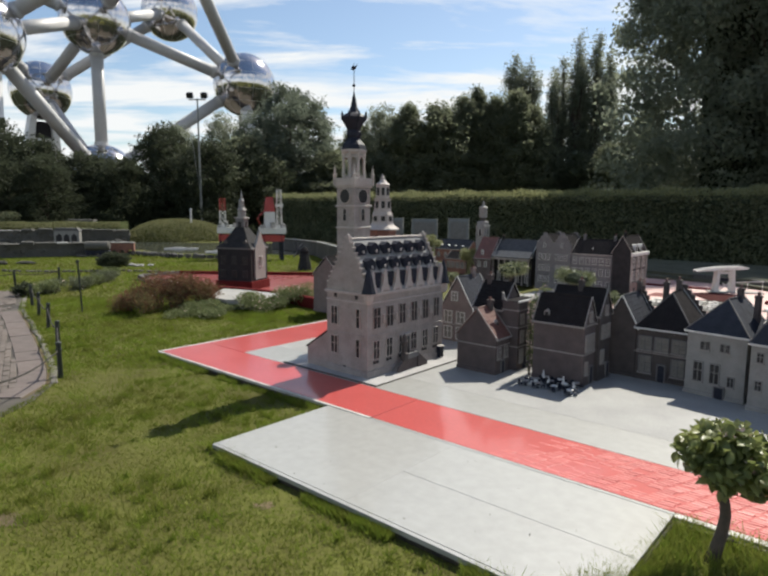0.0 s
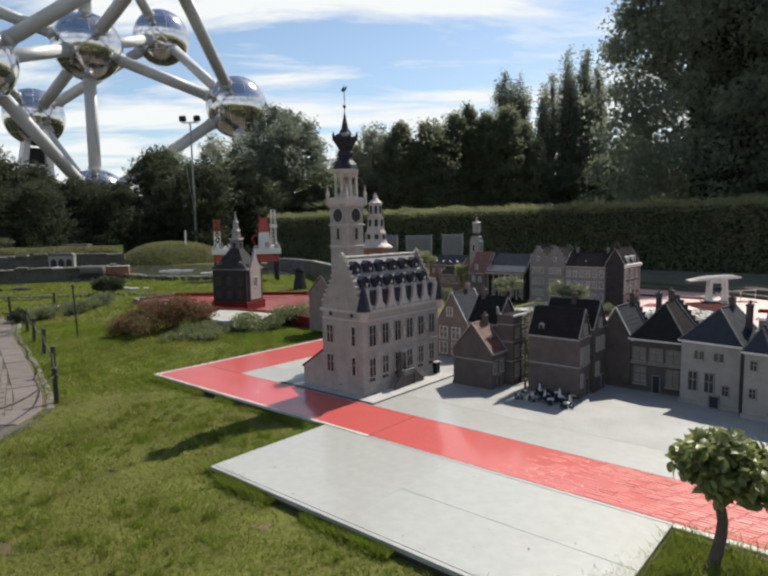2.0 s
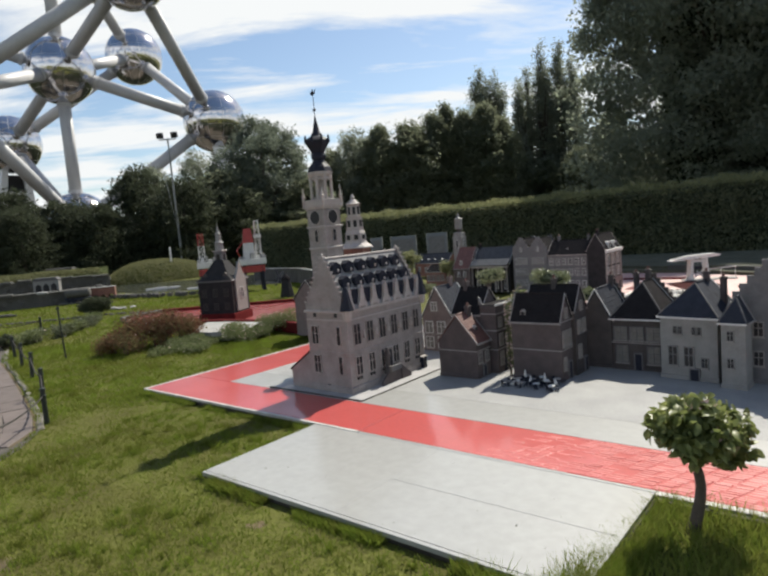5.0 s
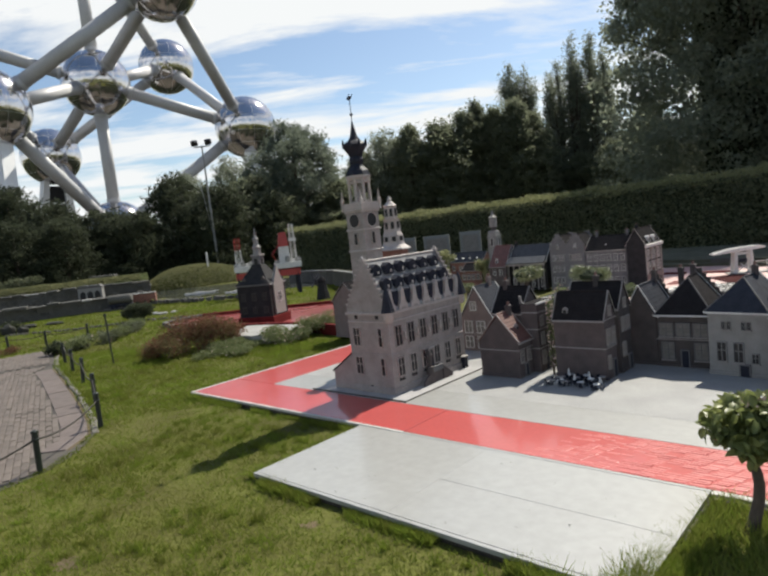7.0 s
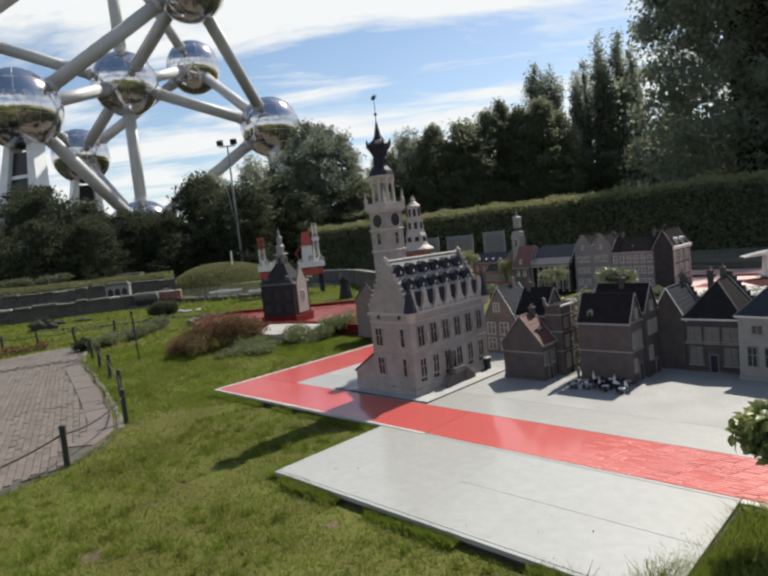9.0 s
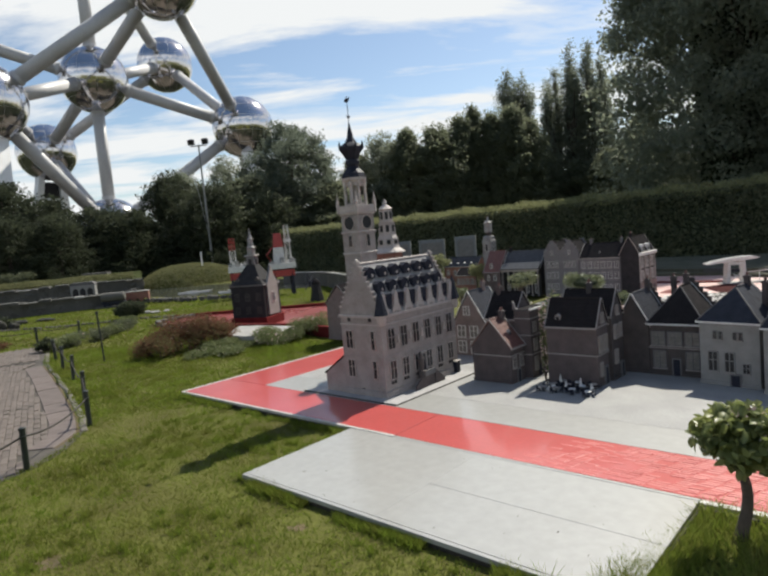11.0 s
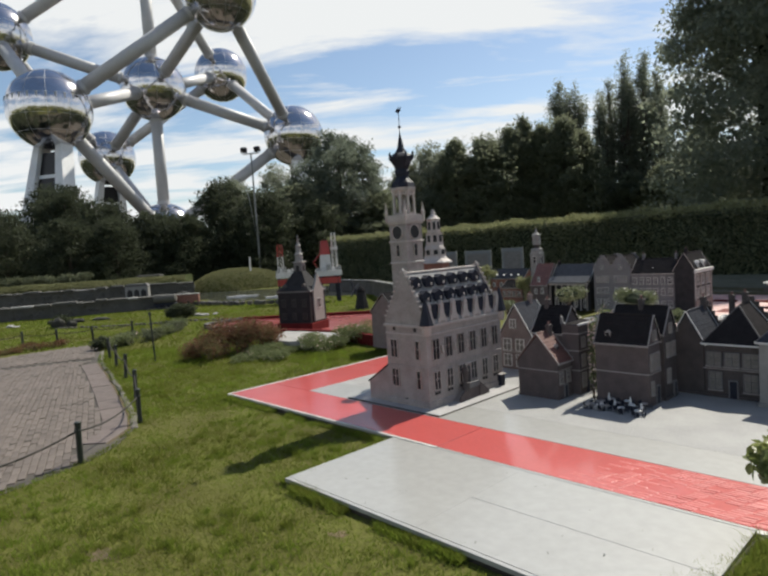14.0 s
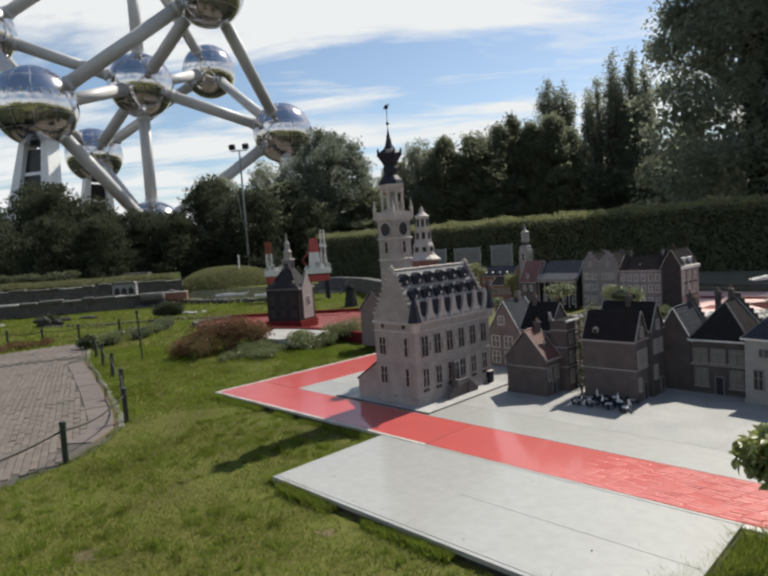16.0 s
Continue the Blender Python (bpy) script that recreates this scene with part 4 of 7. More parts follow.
    bal = part("balcony", Shape().box(tx - b, tx + b, ty - b, ty + b, 1.80, 1.82, 0.004).box(tx - w - 0.008, tx + w + 0.008, ty - w - 0.008, ty + w + 0.008, 1.78, 1.80), M_HALLTRIM, tw)
    for sx, sy in ((-1, 0), (1, 0), (0, -1), (0, 1)):
        bx, by = tx + sx * (b - 0.006), ty + sy * (b - 0.006)
        ex, ey = (0.005, b - 0.01) if sx else (b - 0.01, 0.005)
        part("parapet", Shape().box(bx - ex, bx + ex, by - ey, by + ey, 1.82, 1.875, 0.002), M_HALLTRIM, bal)
    for sx in (-1, 1):
        for sy in (-1, 1):
            part("pinnacle", Shape().lathe([(0.017, 1.80), (0.017, 1.90), (0.022, 1.906), (0.013, 1.92), (0.003, 2.0)], 8, (tx + sx * b * 0.95, ty + sy * b * 0.95, 0)), M_HALLTRIM, bal)
    oc = part("octagon", Shape().lathe([(0.112, 1.82), (0.112, 1.90), (0.062, 1.902), (0.062, 2.075), (0.112, 2.077), (0.112, 2.13)], 8, (tx, ty, 0), math.pi / 8), M_HALL, tw)
    for k in range(8):
        a = math.pi / 4 * k
        part("octagon_column", Shape().lathe([(0.019, 1.83), (0.017, 1.90), (0.014, 2.06), (0.019, 2.08), (0.019, 2.12)], 8, (tx + 0.105 * math.cos(a + math.pi / 8), ty + 0.105 * math.sin(a + math.pi / 8), 0)), M_HALLTRIM, oc)
        part("octagon_arch", Shape().prism([(-0.026, 0.035), (-0.026, 0.018), (-0.012, 0.034), (0, 0.038), (0.012, 0.034), (0.026, 0.018), (0.026, 0.05), (-0.026, 0.05)], -0.008, 0.008, "y"), M_HALLTRIM, oc, "", Matrix.Translation((tx + 0.098 * math.cos(a), ty + 0.098 * math.sin(a), 2.035)) @ Matrix.Rotation(a + math.pi / 2, 4, "Z"))
    part("octagon_cornice", Shape().lathe([(0.115, 2.10), (0.132, 2.125), (0.132, 2.145)], 8, (tx, ty, 0), math.pi / 8), M_HALLTRIM, oc)
    dome = part("dome", Shape().lathe([(0.13, 2.145), (0.115, 2.19), (0.075, 2.235), (0.062, 2.26), (0.075, 2.28), (0.078, 2.31), (0.066, 2.33), (0.085, 2.37), (0.118, 2.42), (0.126, 2.45), (0.10, 2.475), (0.055, 2.50), (0.035, 2.55), (0.018, 2.63), (0.004, 2.695)], 8, (tx, ty, 0), math.pi / 8), M_DARK, tw, "dark slate onion dome")
    for k in range(8):
        a = math.pi / 4 * k + math.pi / 8
        part("dome_crocket", Shape().lathe([(0.012, 2.43), (0.012, 2.475), (0.003, 2.505)], 6, (tx + 0.122 * math.cos(a), ty + 0.122 * math.sin(a), 0)), M_DARK, dome)
    rod = part("weather_vane_rod", Shape().tube([(tx, ty, 2.68), (tx, ty, 2.95)], 0.0035, 6), M_DARK, dome)
    part("ball", Shape().lathe([(0.004, 2.733), (0.014, 2.743), (0.017, 2.751), (0.014, 2.759), (0.004, 2.769)], 10, (tx, ty, 0)), M_DARK, rod)
    part("vane", Shape().prism([(tx - 0.04, 2.905), (tx - 0.01, 2.89), (tx + 0.02, 2.9), (tx + 0.04, 2.94), (tx + 0.013, 2.922), (tx - 0.01, 2.935), (tx - 0.028, 2.925)], ty - 0.003, ty + 0.003, "y"), M_DARK, rod)
    return h


board("base_plate", -4.70, -3.485, 3.935, 5.26, 0.0, 0.012, M_BASEPLATE, "grey base plate under the model town hall", "plate", 0.003)
# dark strips along the plate edge stand for the shadow below it
board("plate_shadow_strip", -4.76, -3.475, 3.922, 3.933, 0.0, 0.012, M_DARKEDGE, "dark edge strip with the base plate's shadow in its colour", "edging", 0.002)
board("plate_shadow_strip", -3.483, -3.475, 3.936, 5.26, 0.0, 0.012, M_DARKEDGE, "dark edge strip with the base plate's shadow in its colour", "edging", 0.002)
town_hall()


def stair_tower():
    """A slim white tower with a lantern, over a red-brown drum, behind the town hall."""
    h = thing("church_tower", "slim white model church tower with a lantern top", "model tower", SITE @ Matrix.Translation((-4.72, 5.42, 0.0)))
    part("shaft", Shape().box(-0.16, 0.16, -0.16, 0.16, 0, 1.28, 0.01), M_BRICKS["red"], h)
    part("drum", Shape().lathe([(0.17, 1.28), (0.17, 1.35)], 8, turn=0.39), M_BRICKS["red"], h)
    part("skirt_roof", Shape().lathe([(0.215, 1.345), (0.21, 1.36), (0.15, 1.40), (0.135, 1.43)], 8, turn=0.39), M_HALLTRIM, h)
    lower = part("lantern_base", Shape().lathe([(0.135, 1.43), (0.13, 1.52), (0.11, 1.56), (0.10, 1.70), (0.115, 1.715)], 8, turn=0.39), M_HALLTRIM, h)
    upper = part("lantern", Shape().lathe([(0.085, 1.715), (0.08, 1.86), (0.095, 1.875), (0.06, 1.90), (0.025, 1.935), (0.03, 1.95), (0.003, 2.0)], 8, turn=0.39), M_HALLTRIM, h)
    for k in range(8):
        a = math.pi / 4 * k
        for r, z, hh, w, p in ((0.127, 1.45, 0.055, 0.024, lower), (0.098, 1.60, 0.08, 0.02, lower), (0.077, 1.75, 0.09, 0.017, upper)):
            part("opening", Shape().box(-w, w, -0.005, 0.004, 0, hh, 0.002), M_GLASS, p, "", Matrix.Translation((r * math.cos(a), r * math.sin(a), z)) @ Matrix.Rotation(a + math.pi / 2, 4, "Z"))


stair_tower()

# ---- model houses round the square ----
house("model_house", "small brown brick model house with a red tile roof", -3.33, -2.89, 5.0, 5.27, 0.36, 0.62, "v", "brown", "red",
      wins=(("E", -0.07, 0.15, 0.07, 0.11), ("E", 0.06, 0.15, 0.07, 0.11)), courses=(0.27,), doors=(("E", 0.0, 0.05, 0.12),), dormers=((0.13, 0.02, 0.44, "E"),), chimneys=((0.02, 0.08, 0.55, 0.70),))


def tall_house():
    """A gabled brick house behind a flat-topped front with a pale coping."""
    h = house("model_house", "tall brown brick model house with a flat-topped front", -3.34, -2.99, 5.30, 5.70, 0.60, 0.84, "u", "brown", "brown",
              chimneys=((-0.1, 0.0, 0.8, 0.92),), trim=True)
    x0, x1, y0, y1, top = 0.176, 0.355, -0.215, 0.20, 0.69
    fr = part("front_block", Shape().box(x0, x1, y0, y1, 0, top, 0.003), M_BRICKS["brown"], h)
    part("flat_roof", Shape().box(x0 + 0.002, x1 - 0.004, y0 + 0.004, y1 - 0.004, top, top + 0.006), M_ROOFS["brown"], fr)
    part("coping", Shape().box(x1 - 0.002, x1 + 0.016, y0 - 0.01, y1 + 0.01, top - 0.004, top + 0.016, 0.003), M_WHITE, fr, "pale sunlit coping")
    part("scroll", Shape().prism([(x0 - 0.01, top + 0.006), (x0 + 0.04, top + 0.006), (x0 + 0.018, top + 0.03), (x0 + 0.005, top + 0.08), (x0 - 0.01, top + 0.09)], y0 - 0.004, y0 + 0.02, "y"), M_BRICKS["grey"], fr)
    for z in (0.235, 0.43, 0.60):
        part("string_course", Shape().box(x0, x1 + 0.007, y0 - 0.007, y1 + 0.007, z, z + 0.011, 0.002), M_TRIMGREY, fr)
    for y in (-0.135, 0.0, 0.13):
        for z, hh in ((0.065, 0.15), (0.27, 0.13), (0.46, 0.11)):
            window(fr, (x1, y, z), 0.075, hh, "E", 1, M_TRIMGREY, glass=M_CURTAIN)
    part("door", Shape().box(x1 - 0.002, x1 + 0.01, -0.09, -0.045, 0, 0.13, 0.002), M_DARK, fr)


tall_house()
house("model_house", "pink brick model house with white-edged gable", -4.24, -3.80, 6.0, 6.5, 0.42, 0.78, "v", "pink", "blue", trim="white", frames=M_WHITE, glass=M_CURTAIN,
      wins=tuple(("S", x, z, 0.12, 0.15) for x in (-0.12, 0.06) for z in (0.03, 0.22)) + (("S", -0.03, 0.5, 0.09, 0.11),), chimneys=((0.0, 0.1, 0.7, 0.88),), courses=(0.2,))
house("model_house", "brown brick corner model house with dark roof", -2.60, -2.10, 5.20, 5.46, 0.57, 0.80, "u", "brown", "brown", glass=M_CURTAIN, courses=(0.285, 0.55),
      wins=(("E", -0.055, 0.32, 0.085, 0.15), ("E", 0.055, 0.32, 0.085, 0.15), ("E", 0.0, 0.59, 0.06, 0.09), ("E", -0.06, 0.10, 0.055, 0.12)), doors=(("E", 0.04, 0.06, 0.16),), dormers=((-0.13, -0.10, 0.60, "S"),))
house("model_house", "narrow dark brick model house with pointed gable", -2.58, -2.07, 5.48, 5.77, 0.63, 0.85, "u", "dark", "brown", glass=M_CURTAIN,
      wins=(("E", -0.06, 0.4, 0.075, 0.13), ("E", 0.06, 0.4, 0.075, 0.13), ("E", 0.0, 0.62, 0.06, 0.09), ("E", -0.06, 0.16, 0.075, 0.13)), doors=(("E", 0.07, 0.05, 0.14),), chimneys=((0.0, 0.0, 0.8, 0.93),))
house("model_house", "dark brick model house with blue slate roof", -2.16, -1.86, 5.86, 6.40, 0.50, 0.77, "v", "dark", "blue", steps=0, trim="white", back_steps=6,
      chimneys=((0.0, 0.22, 0.72, 0.88),))
house("model_house", "dark brick model house with steep hipped roof", -1.855, -1.365, 5.85, 6.4, 0.51, 0.82, "v", "dark", "brown", steps=0, trim="white", hip=0.20, back_steps=7, glass=M_CURTAIN, frames=M_BRICKS["grey"], courses=(0.26,),
      wins=tuple(("S", x, 0.29, 0.13, 0.135) for x in (-0.16, -0.01, 0.14)) + tuple(("S", x, 0.07, 0.12, 0.17) for x in (-0.15, 0.14)), doors=(("S", 0.0, 0.06, 0.16),), chimneys=((-0.02, 0.2, 0.78, 0.93), (-0.14, 0.22, 0.66, 0.9)))
house("model_house", "pale stone model house with blue slate roof", -1.335, -0.85, 5.66, 6.22, 0.57, 0.83, "v", "pale", "blue", trim="white", yaw=-8, hip=0.2,
      frames=M_BRICKS["pale"], wins=tuple(("S", x, 0.12, 0.085, 0.18) for x in (-0.13, 0.005)) + (("S", 0.135, 0.12, 0.06, 0.09),) + tuple(("S", x, 0.41, 0.03, 0.07) for x in (-0.11, -0.065, 0.05, 0.095)), doors=(("S", 0.05, 0.07, 0.10),), chimneys=((0.0, 0.2, 0.76, 0.92), (0.17, 0.12, 0.6, 0.88)))
house("model_house", "slim pale stone corner model house with dark pointed roof", -0.84, -0.655, 5.50, 5.70, 0.57, 0.74, "v", "pale", "blue", trim=True, yaw=-6, hip=0.10,
      frames=M_BRICKS["pale"], wins=(("S", -0.02, 0.17, 0.055, 0.085), ("S", -0.02, 0.40, 0.055, 0.085)))
house("model_house", "grey-brown model house with tall stepped gable", -0.79, -0.03, 5.74, 6.35, 0.69, 1.14, "v", "grey", "brown", steps=7,
      wins=tuple(("S", x, z, 0.08, 0.13) for x in (-0.2, 0.0, 0.2) for z in (0.15, 0.4)))
house("model_house", "small grey brick model house behind the town hall", -6.9, -6.35, 6.3, 6.9, 0.58, 0.85, "v", "pink", "brown", trim=True, wins=(("S", 0.1, 0.3, 0.08, 0.1),))

# back row along the far side of the square
def canal_house_dark():
    """A tarred house whose long front has pale pilasters, a white cornice and two dormers."""
    h = house("canal_house", "tall dark brick canal house with white dormers", -4.09, -3.75, 11.25, 12.10, 0.83, 1.12, "v", M_TARRED, "brown", trim=True, group="far model houses",
              wins=tuple(("E", y, z, 0.13, 0.19) for y in (-0.27, 0.0, 0.27) for z in (0.30, 0.54)), dormers=(), chimneys=((0.0, -0.3, 1.0, 1.2),))
    part("cornice", Shape().box(0.172, 0.225, -0.44, 0.44, 0.765, 0.825, 0.006), M_WHITE, h, "white cornice under the eave")
    for y in (-0.40, -0.135, 0.135, 0.40):
        part("pilaster", Shape().box(0.171, 0.193, y - 0.028, y + 0.028, 0.275, 0.764, 0.003), M_TRIMGREY, h)
    for y in (-0.16, 0.14):
        d_ = part("dormer", Shape().prism([(y - 0.055, 0.83), (y + 0.055, 0.83), (y + 0.055, 0.93), (y + 0.03, 0.965), (y, 0.975), (y - 0.03, 0.965), (y - 0.055, 0.93)], 0.06, 0.172, "x"), M_WHITE, h, "white arched dormer")
        part("pane", Shape().box(0.168, 0.176, y - 0.032, y + 0.032, 0.85, 0.935, 0.002), M_GLASS, d_)
    part("ground_storey", Shape().box(0.171, 0.20, -0.43, 0.43, 0, 0.272, 0.004), M_BRICKS["pink"], h, "pale pink rendered ground storey")
    for y in (-0.27, 0.0, 0.27):
        part("door", Shape().box(0.199, 0.206, y - 0.05, y + 0.05, 0.002, 0.18, 0.002), M_DARK, h)


canal_house_dark()
house("canal_house", "long grey brick canal house with lit windows", -4.92, -4.10, 11.32, 11.95, 0.76, 1.02, "u", "grey", "brown", trim=True, group="far model houses",
      wins=tuple(("S", x, z, 0.075, 0.13) for x in (-0.33, -0.2, -0.07, 0.06, 0.19, 0.32) for z in (0.12, 0.35, 0.56)), dormers=((-0.03, -0.2, 0.8, "S"),), chimneys=((-0.28, 0.0, 0.95, 1.12), (0.32, 0.0, 0.95, 1.12)))
for a, b in ((-5.66, -5.30), (-5.295, -4.93)):
    house("canal_house", "grey stone canal house with stepped gable", a, b, 11.3, 11.95, 0.86, 1.10, "v", "grey", "brown", steps=4, group="far model houses",
          wins=tuple(("S", x, z, 0.06, 0.12) for x in (-0.09, 0.0, 0.09) for z in (0.15, 0.38, 0.6)) + (("S", 0, 0.85, 0.05, 0.09),))
def colonnade_house():
    # near-black walls put the shade behind the columns into the brick colour
    h = house("canal_house", "low dark model house with blue slate roof and colonnade", -6.74, -5.85, 11.50, 12.0, 0.61, 0.94, "u", M_TARRED, M_FARSLATE, trim="white", group="far model houses",
              wins=tuple(("S", x, 0.06, 0.08, 0.2) for x in (-0.33, -0.11, 0.11, 0.33)), chimneys=((-0.38, 0.0, 0.85, 1.02),))
    part("eave_beam", Shape().box(-0.45, 0.45, -0.385, -0.335, 0.53, 0.575, 0.004), M_TRIMGREY, h)
    part("porch_roof", Shape().prism([(-0.40, 0.575), (-0.24, 0.70), (-0.24, 0.715), (-0.41, 0.59)], -0.455, 0.455, "x"), M_FARSLATE, h)
    for k_ in range(7):
        part("column", Shape().lathe([(0.022, 0), (0.014, 0.02), (0.012, 0.50), (0.022, 0.53)], 8, (-0.42 + 0.14 * k_, -0.36, 0)), M_TRIMGREY, h)


colonnade_house()
house("canal_house", "brick model house with red tile roof", -7.17, -6.75, 11.35, 12.0, 0.54, 0.97, "u", "brown", "red", trim=True, group="far model houses",
      wins=(("S", -0.08, 0.35, 0.07, 0.12), ("S", 0.08, 0.35, 0.07, 0.12), ("S", 0, 0.62, 0.06, 0.1)))
house("canal_house", "long red brick model house with pale windows", -8.75, -7.85, 12.5, 13.0, 0.36, 0.52, "u", "red", "brown", trim=True, group="far model houses",
      wins=tuple(("S", x, 0.14, 0.09, 0.15) for x in (-0.36, -0.22, -0.08, 0.06, 0.2, 0.34)))
house("canal_house", "dark model house with blue roof and white dormers", -10.9, -9.7, 15.0, 15.6, 0.40, 0.66, "u", "red", "blue", trim=True, group="far model houses",
      wins=tuple(("S", x, 0.15, 0.09, 0.14) for x in (-0.45, -0.2, 0.05, 0.3)), dormers=tuple((x, -0.22, 0.45, "S") for x in (-0.4, -0.15, 0.1, 0.35)))

# ---- far models ----
def white_tower():
    h = thing("white_tower", "slender white model tower with lantern", "model tower", SITE @ Matrix.Translation((-7.68, 12.5, 0)) @ Matrix.Diagonal((0.8, 0.8, 1.0, 1)))
    part("shaft", Shape().box(-0.15, 0.15, -0.15, 0.15, 0, 1.22, 0.01), M_BRICKS["pale"], h)
    st = part("upper_stage", Shape().box(-0.13, 0.13, -0.13, 0.13, 1.22, 1.32, 0.02), M_BRICKS["pale"], h)
    for f_, at in (("S", (0, -0.15, 0.95)), ("E", (0.15, 0, 0.95))):
        window(h, at, 0.1, 0.18, f_, 0, M_WHITE, "belfry_window")
    part("neck", Shape().lathe([(0.09, 1.32), (0.07, 1.40)], 8), M_BRICKS["dark"], st)
    part("lantern", Shape().lathe([(0.12, 1.40), (0.12, 1.62), (0.14, 1.64), (0.05, 1.68), (0.012, 1.80)], 8), M_BRICKS["pale"], st)


white_tower()


def clipped_tree(u, v, z, r):
    t = thing("clipped_tree", "small clipped tree with bright green rounded crown", "tree", SITE @ Matrix.Translation((u, v, 0.0)), "clipped trees of the square")
    s = Shape().tube([(0, 0, -0.01), (0.01, 0, z * 0.5), (0, 0.01, z)], [0.022, 0.016, 0.008], 7)
    for k in range(5):
        a = 2 * math.pi * k / 5
        s.tube([(0, 0, z * 0.72), (r * 0.5 * math.cos(a), r * 0.5 * math.sin(a), z)], [0.009, 0.003], 5)
    part("trunk", s, M_BARKS, t)
    k = np.random.default_rng(int(abs(u) * 100))
    lob = [(k.uniform(-0.62, 0.62) * r, k.uniform(-0.5, 0.5) * r, z + k.uniform(-0.20, 0.20) * r, r * k.uniform(0.32, 0.5), r * k.uniform(0.32, 0.5), r * k.uniform(0.28, 0.42)) for _ in range(13)]
    # added dark core, so the underside of the crown looks shaded
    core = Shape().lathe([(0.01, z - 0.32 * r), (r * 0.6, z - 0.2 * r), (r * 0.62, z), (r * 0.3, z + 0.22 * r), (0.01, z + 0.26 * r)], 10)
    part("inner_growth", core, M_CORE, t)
    part("crown", leaves("crown", blob_points(lob, 3800, 0.6, 0.05, int(abs(v) * 10)), 0.030, M_LEAF_CLIP), None, t)


for q in ((-4.41, 8.0, 0.72, 0.25), (-3.22, 7.6, 0.72, 0.26), (-2.46, 7.0, 0.58, 0.16), (-4.66, 6.8, 0.68, 0.12), (-2.95, 6.5, 0.35, 0.14)):
    clipped_tree(*q)

# flowering shrubs between the front houses
for u, v, z, r in ((-2.645, 5.23, 0.78, 0.035), (-2.66, 5.36, 0.82, 0.04), (-2.84, 5.9, 0.83, 0.09), (-2.74, 6.1, 0.80, 0.08), (-3.3, 6.2, 0.66, 0.10), (-2.24, 6.02, 0.76, 0.05)):
    b = thing("flowering_shrub", "small shrub with pale blossoms", "shrub", SITE @ Matrix.Translation((u, v, 0)), "flowering shrubs")
    lob = [(0, 0, z * q, r, r, z * 0.2) for q in (0.25, 0.5, 0.8)]
    part("foliage", leaves("foliage", blob_points(lob, 350, 0.7, 0, 3), 0.03, M_LEAF_GREY), None, b)
    part("blossoms", leaves("blossoms", blob_points(lob, 150, 0.2, 0, 5), 0.028, M_PETAL), None, b)
    part("stem", Shape().tube([(0, 0, -0.01), (0, 0, z * 0.8)], [0.012, 0.004], 6), M_BARKS, b)


# ---- terrace in front of the corner house ----
def terrace_table(u, v, rot):
    t = thing("cafe_table", "tiny white cafe table with folded parasol", "table", SITE @ pose(u, v, 0.0, 0, 0, rot) @ Matrix.Scale(1.4, 4), "terrace tables")
    part("tabletop", Shape().lathe([(0.022, 0.03), (0.023, 0.033), (0.022, 0.036)], 10), M_WHITE if int(u * 100) % 2 else M_TRIMGREY, t)
    part("pedestal", Shape().lathe([(0.014, 0.0), (0.004, 0.004), (0.003, 0.03)], 8), M_DARK, t)


def terrace_chair(u, v, rot, white):
    c = thing("cafe_chair", "tiny white cafe chair" if white else "tiny dark cafe chair", "chair", SITE @ pose(u, v, 0.0, 0, 0, rot) @ Matrix.Scale(1.4, 4), "terrace chairs")
    m = M_WHITE if white else M_DARK
    part("seat", Shape().box(-0.011, 0.011, -0.011, 0.011, 0.018, 0.021), m, c)
    part("backrest", Shape().box(-0.011, 0.011, 0.009, 0.012, 0.021, 0.042), m, c)
    for x in (-0.009, 0.009):
        for y in (-0.009, 0.009):
            part("leg", Shape().box(x - 0.0015, x + 0.0015, y - 0.0015, y + 0.0015, 0, 0.018), m, c)


tr = np.random.default_rng(4)
for k in range(10):
    u, v = -2.52 + 0.048 * k + tr.uniform(-0.015, 0.015), (4.90, 5.04, 5.14)[k % 3] + tr.uniform(-0.02, 0.02)
    terrace_table(u, v, 0)
    for j in range(3):
        a = tr.uniform(0, 6.28) if j == 0 else a + 2.1
        terrace_chair(u + 0.048 * math.cos(a), v + 0.048 * math.sin(a), math.degrees(a) - 90, tr.random() < 0.15)


def folded_parasol(u, v, hgt):
    p = thing("parasol", "tiny folded white parasol on a dark foot", "parasol", SITE @ pose(u, v, 0), "terrace parasols")
    part("pole", Shape().tube([(0, 0, 0), (0, 0, hgt)], 0.003, 6), M_DARK, p)
    part("canopy", Shape().lathe([(0.016, hgt * 0.35), (0.012, hgt * 0.6), (0.003, hgt)], 8), M_WHITE, p)
    part("foot", Shape().lathe([(0.016, 0), (0.014, 0.006)], 8), M_DARK, p)


for u, v, hh in ((-2.44, 5.12, 0.11), (-2.33, 5.0, 0.09), (-2.22, 5.07, 0.11), (-2.10, 5.02, 0.08)):
    folded_parasol(u, v, hh)

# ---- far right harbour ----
# floor board whose pale pink holds the sun's glare
board("red_floor", -4.75, 6.9, 8.3, 15.2, 0.004, 0.012, M_PINKFLOOR, "pale pink painted harbour floor, sun glare put into its colour", "floor", 0.003)
board("quay_step", -4.13, -3.70, 13.40, 13.52, 0.012, 0.045, M_MAROON, "dark red step in the harbour floor", "step", 0.004)
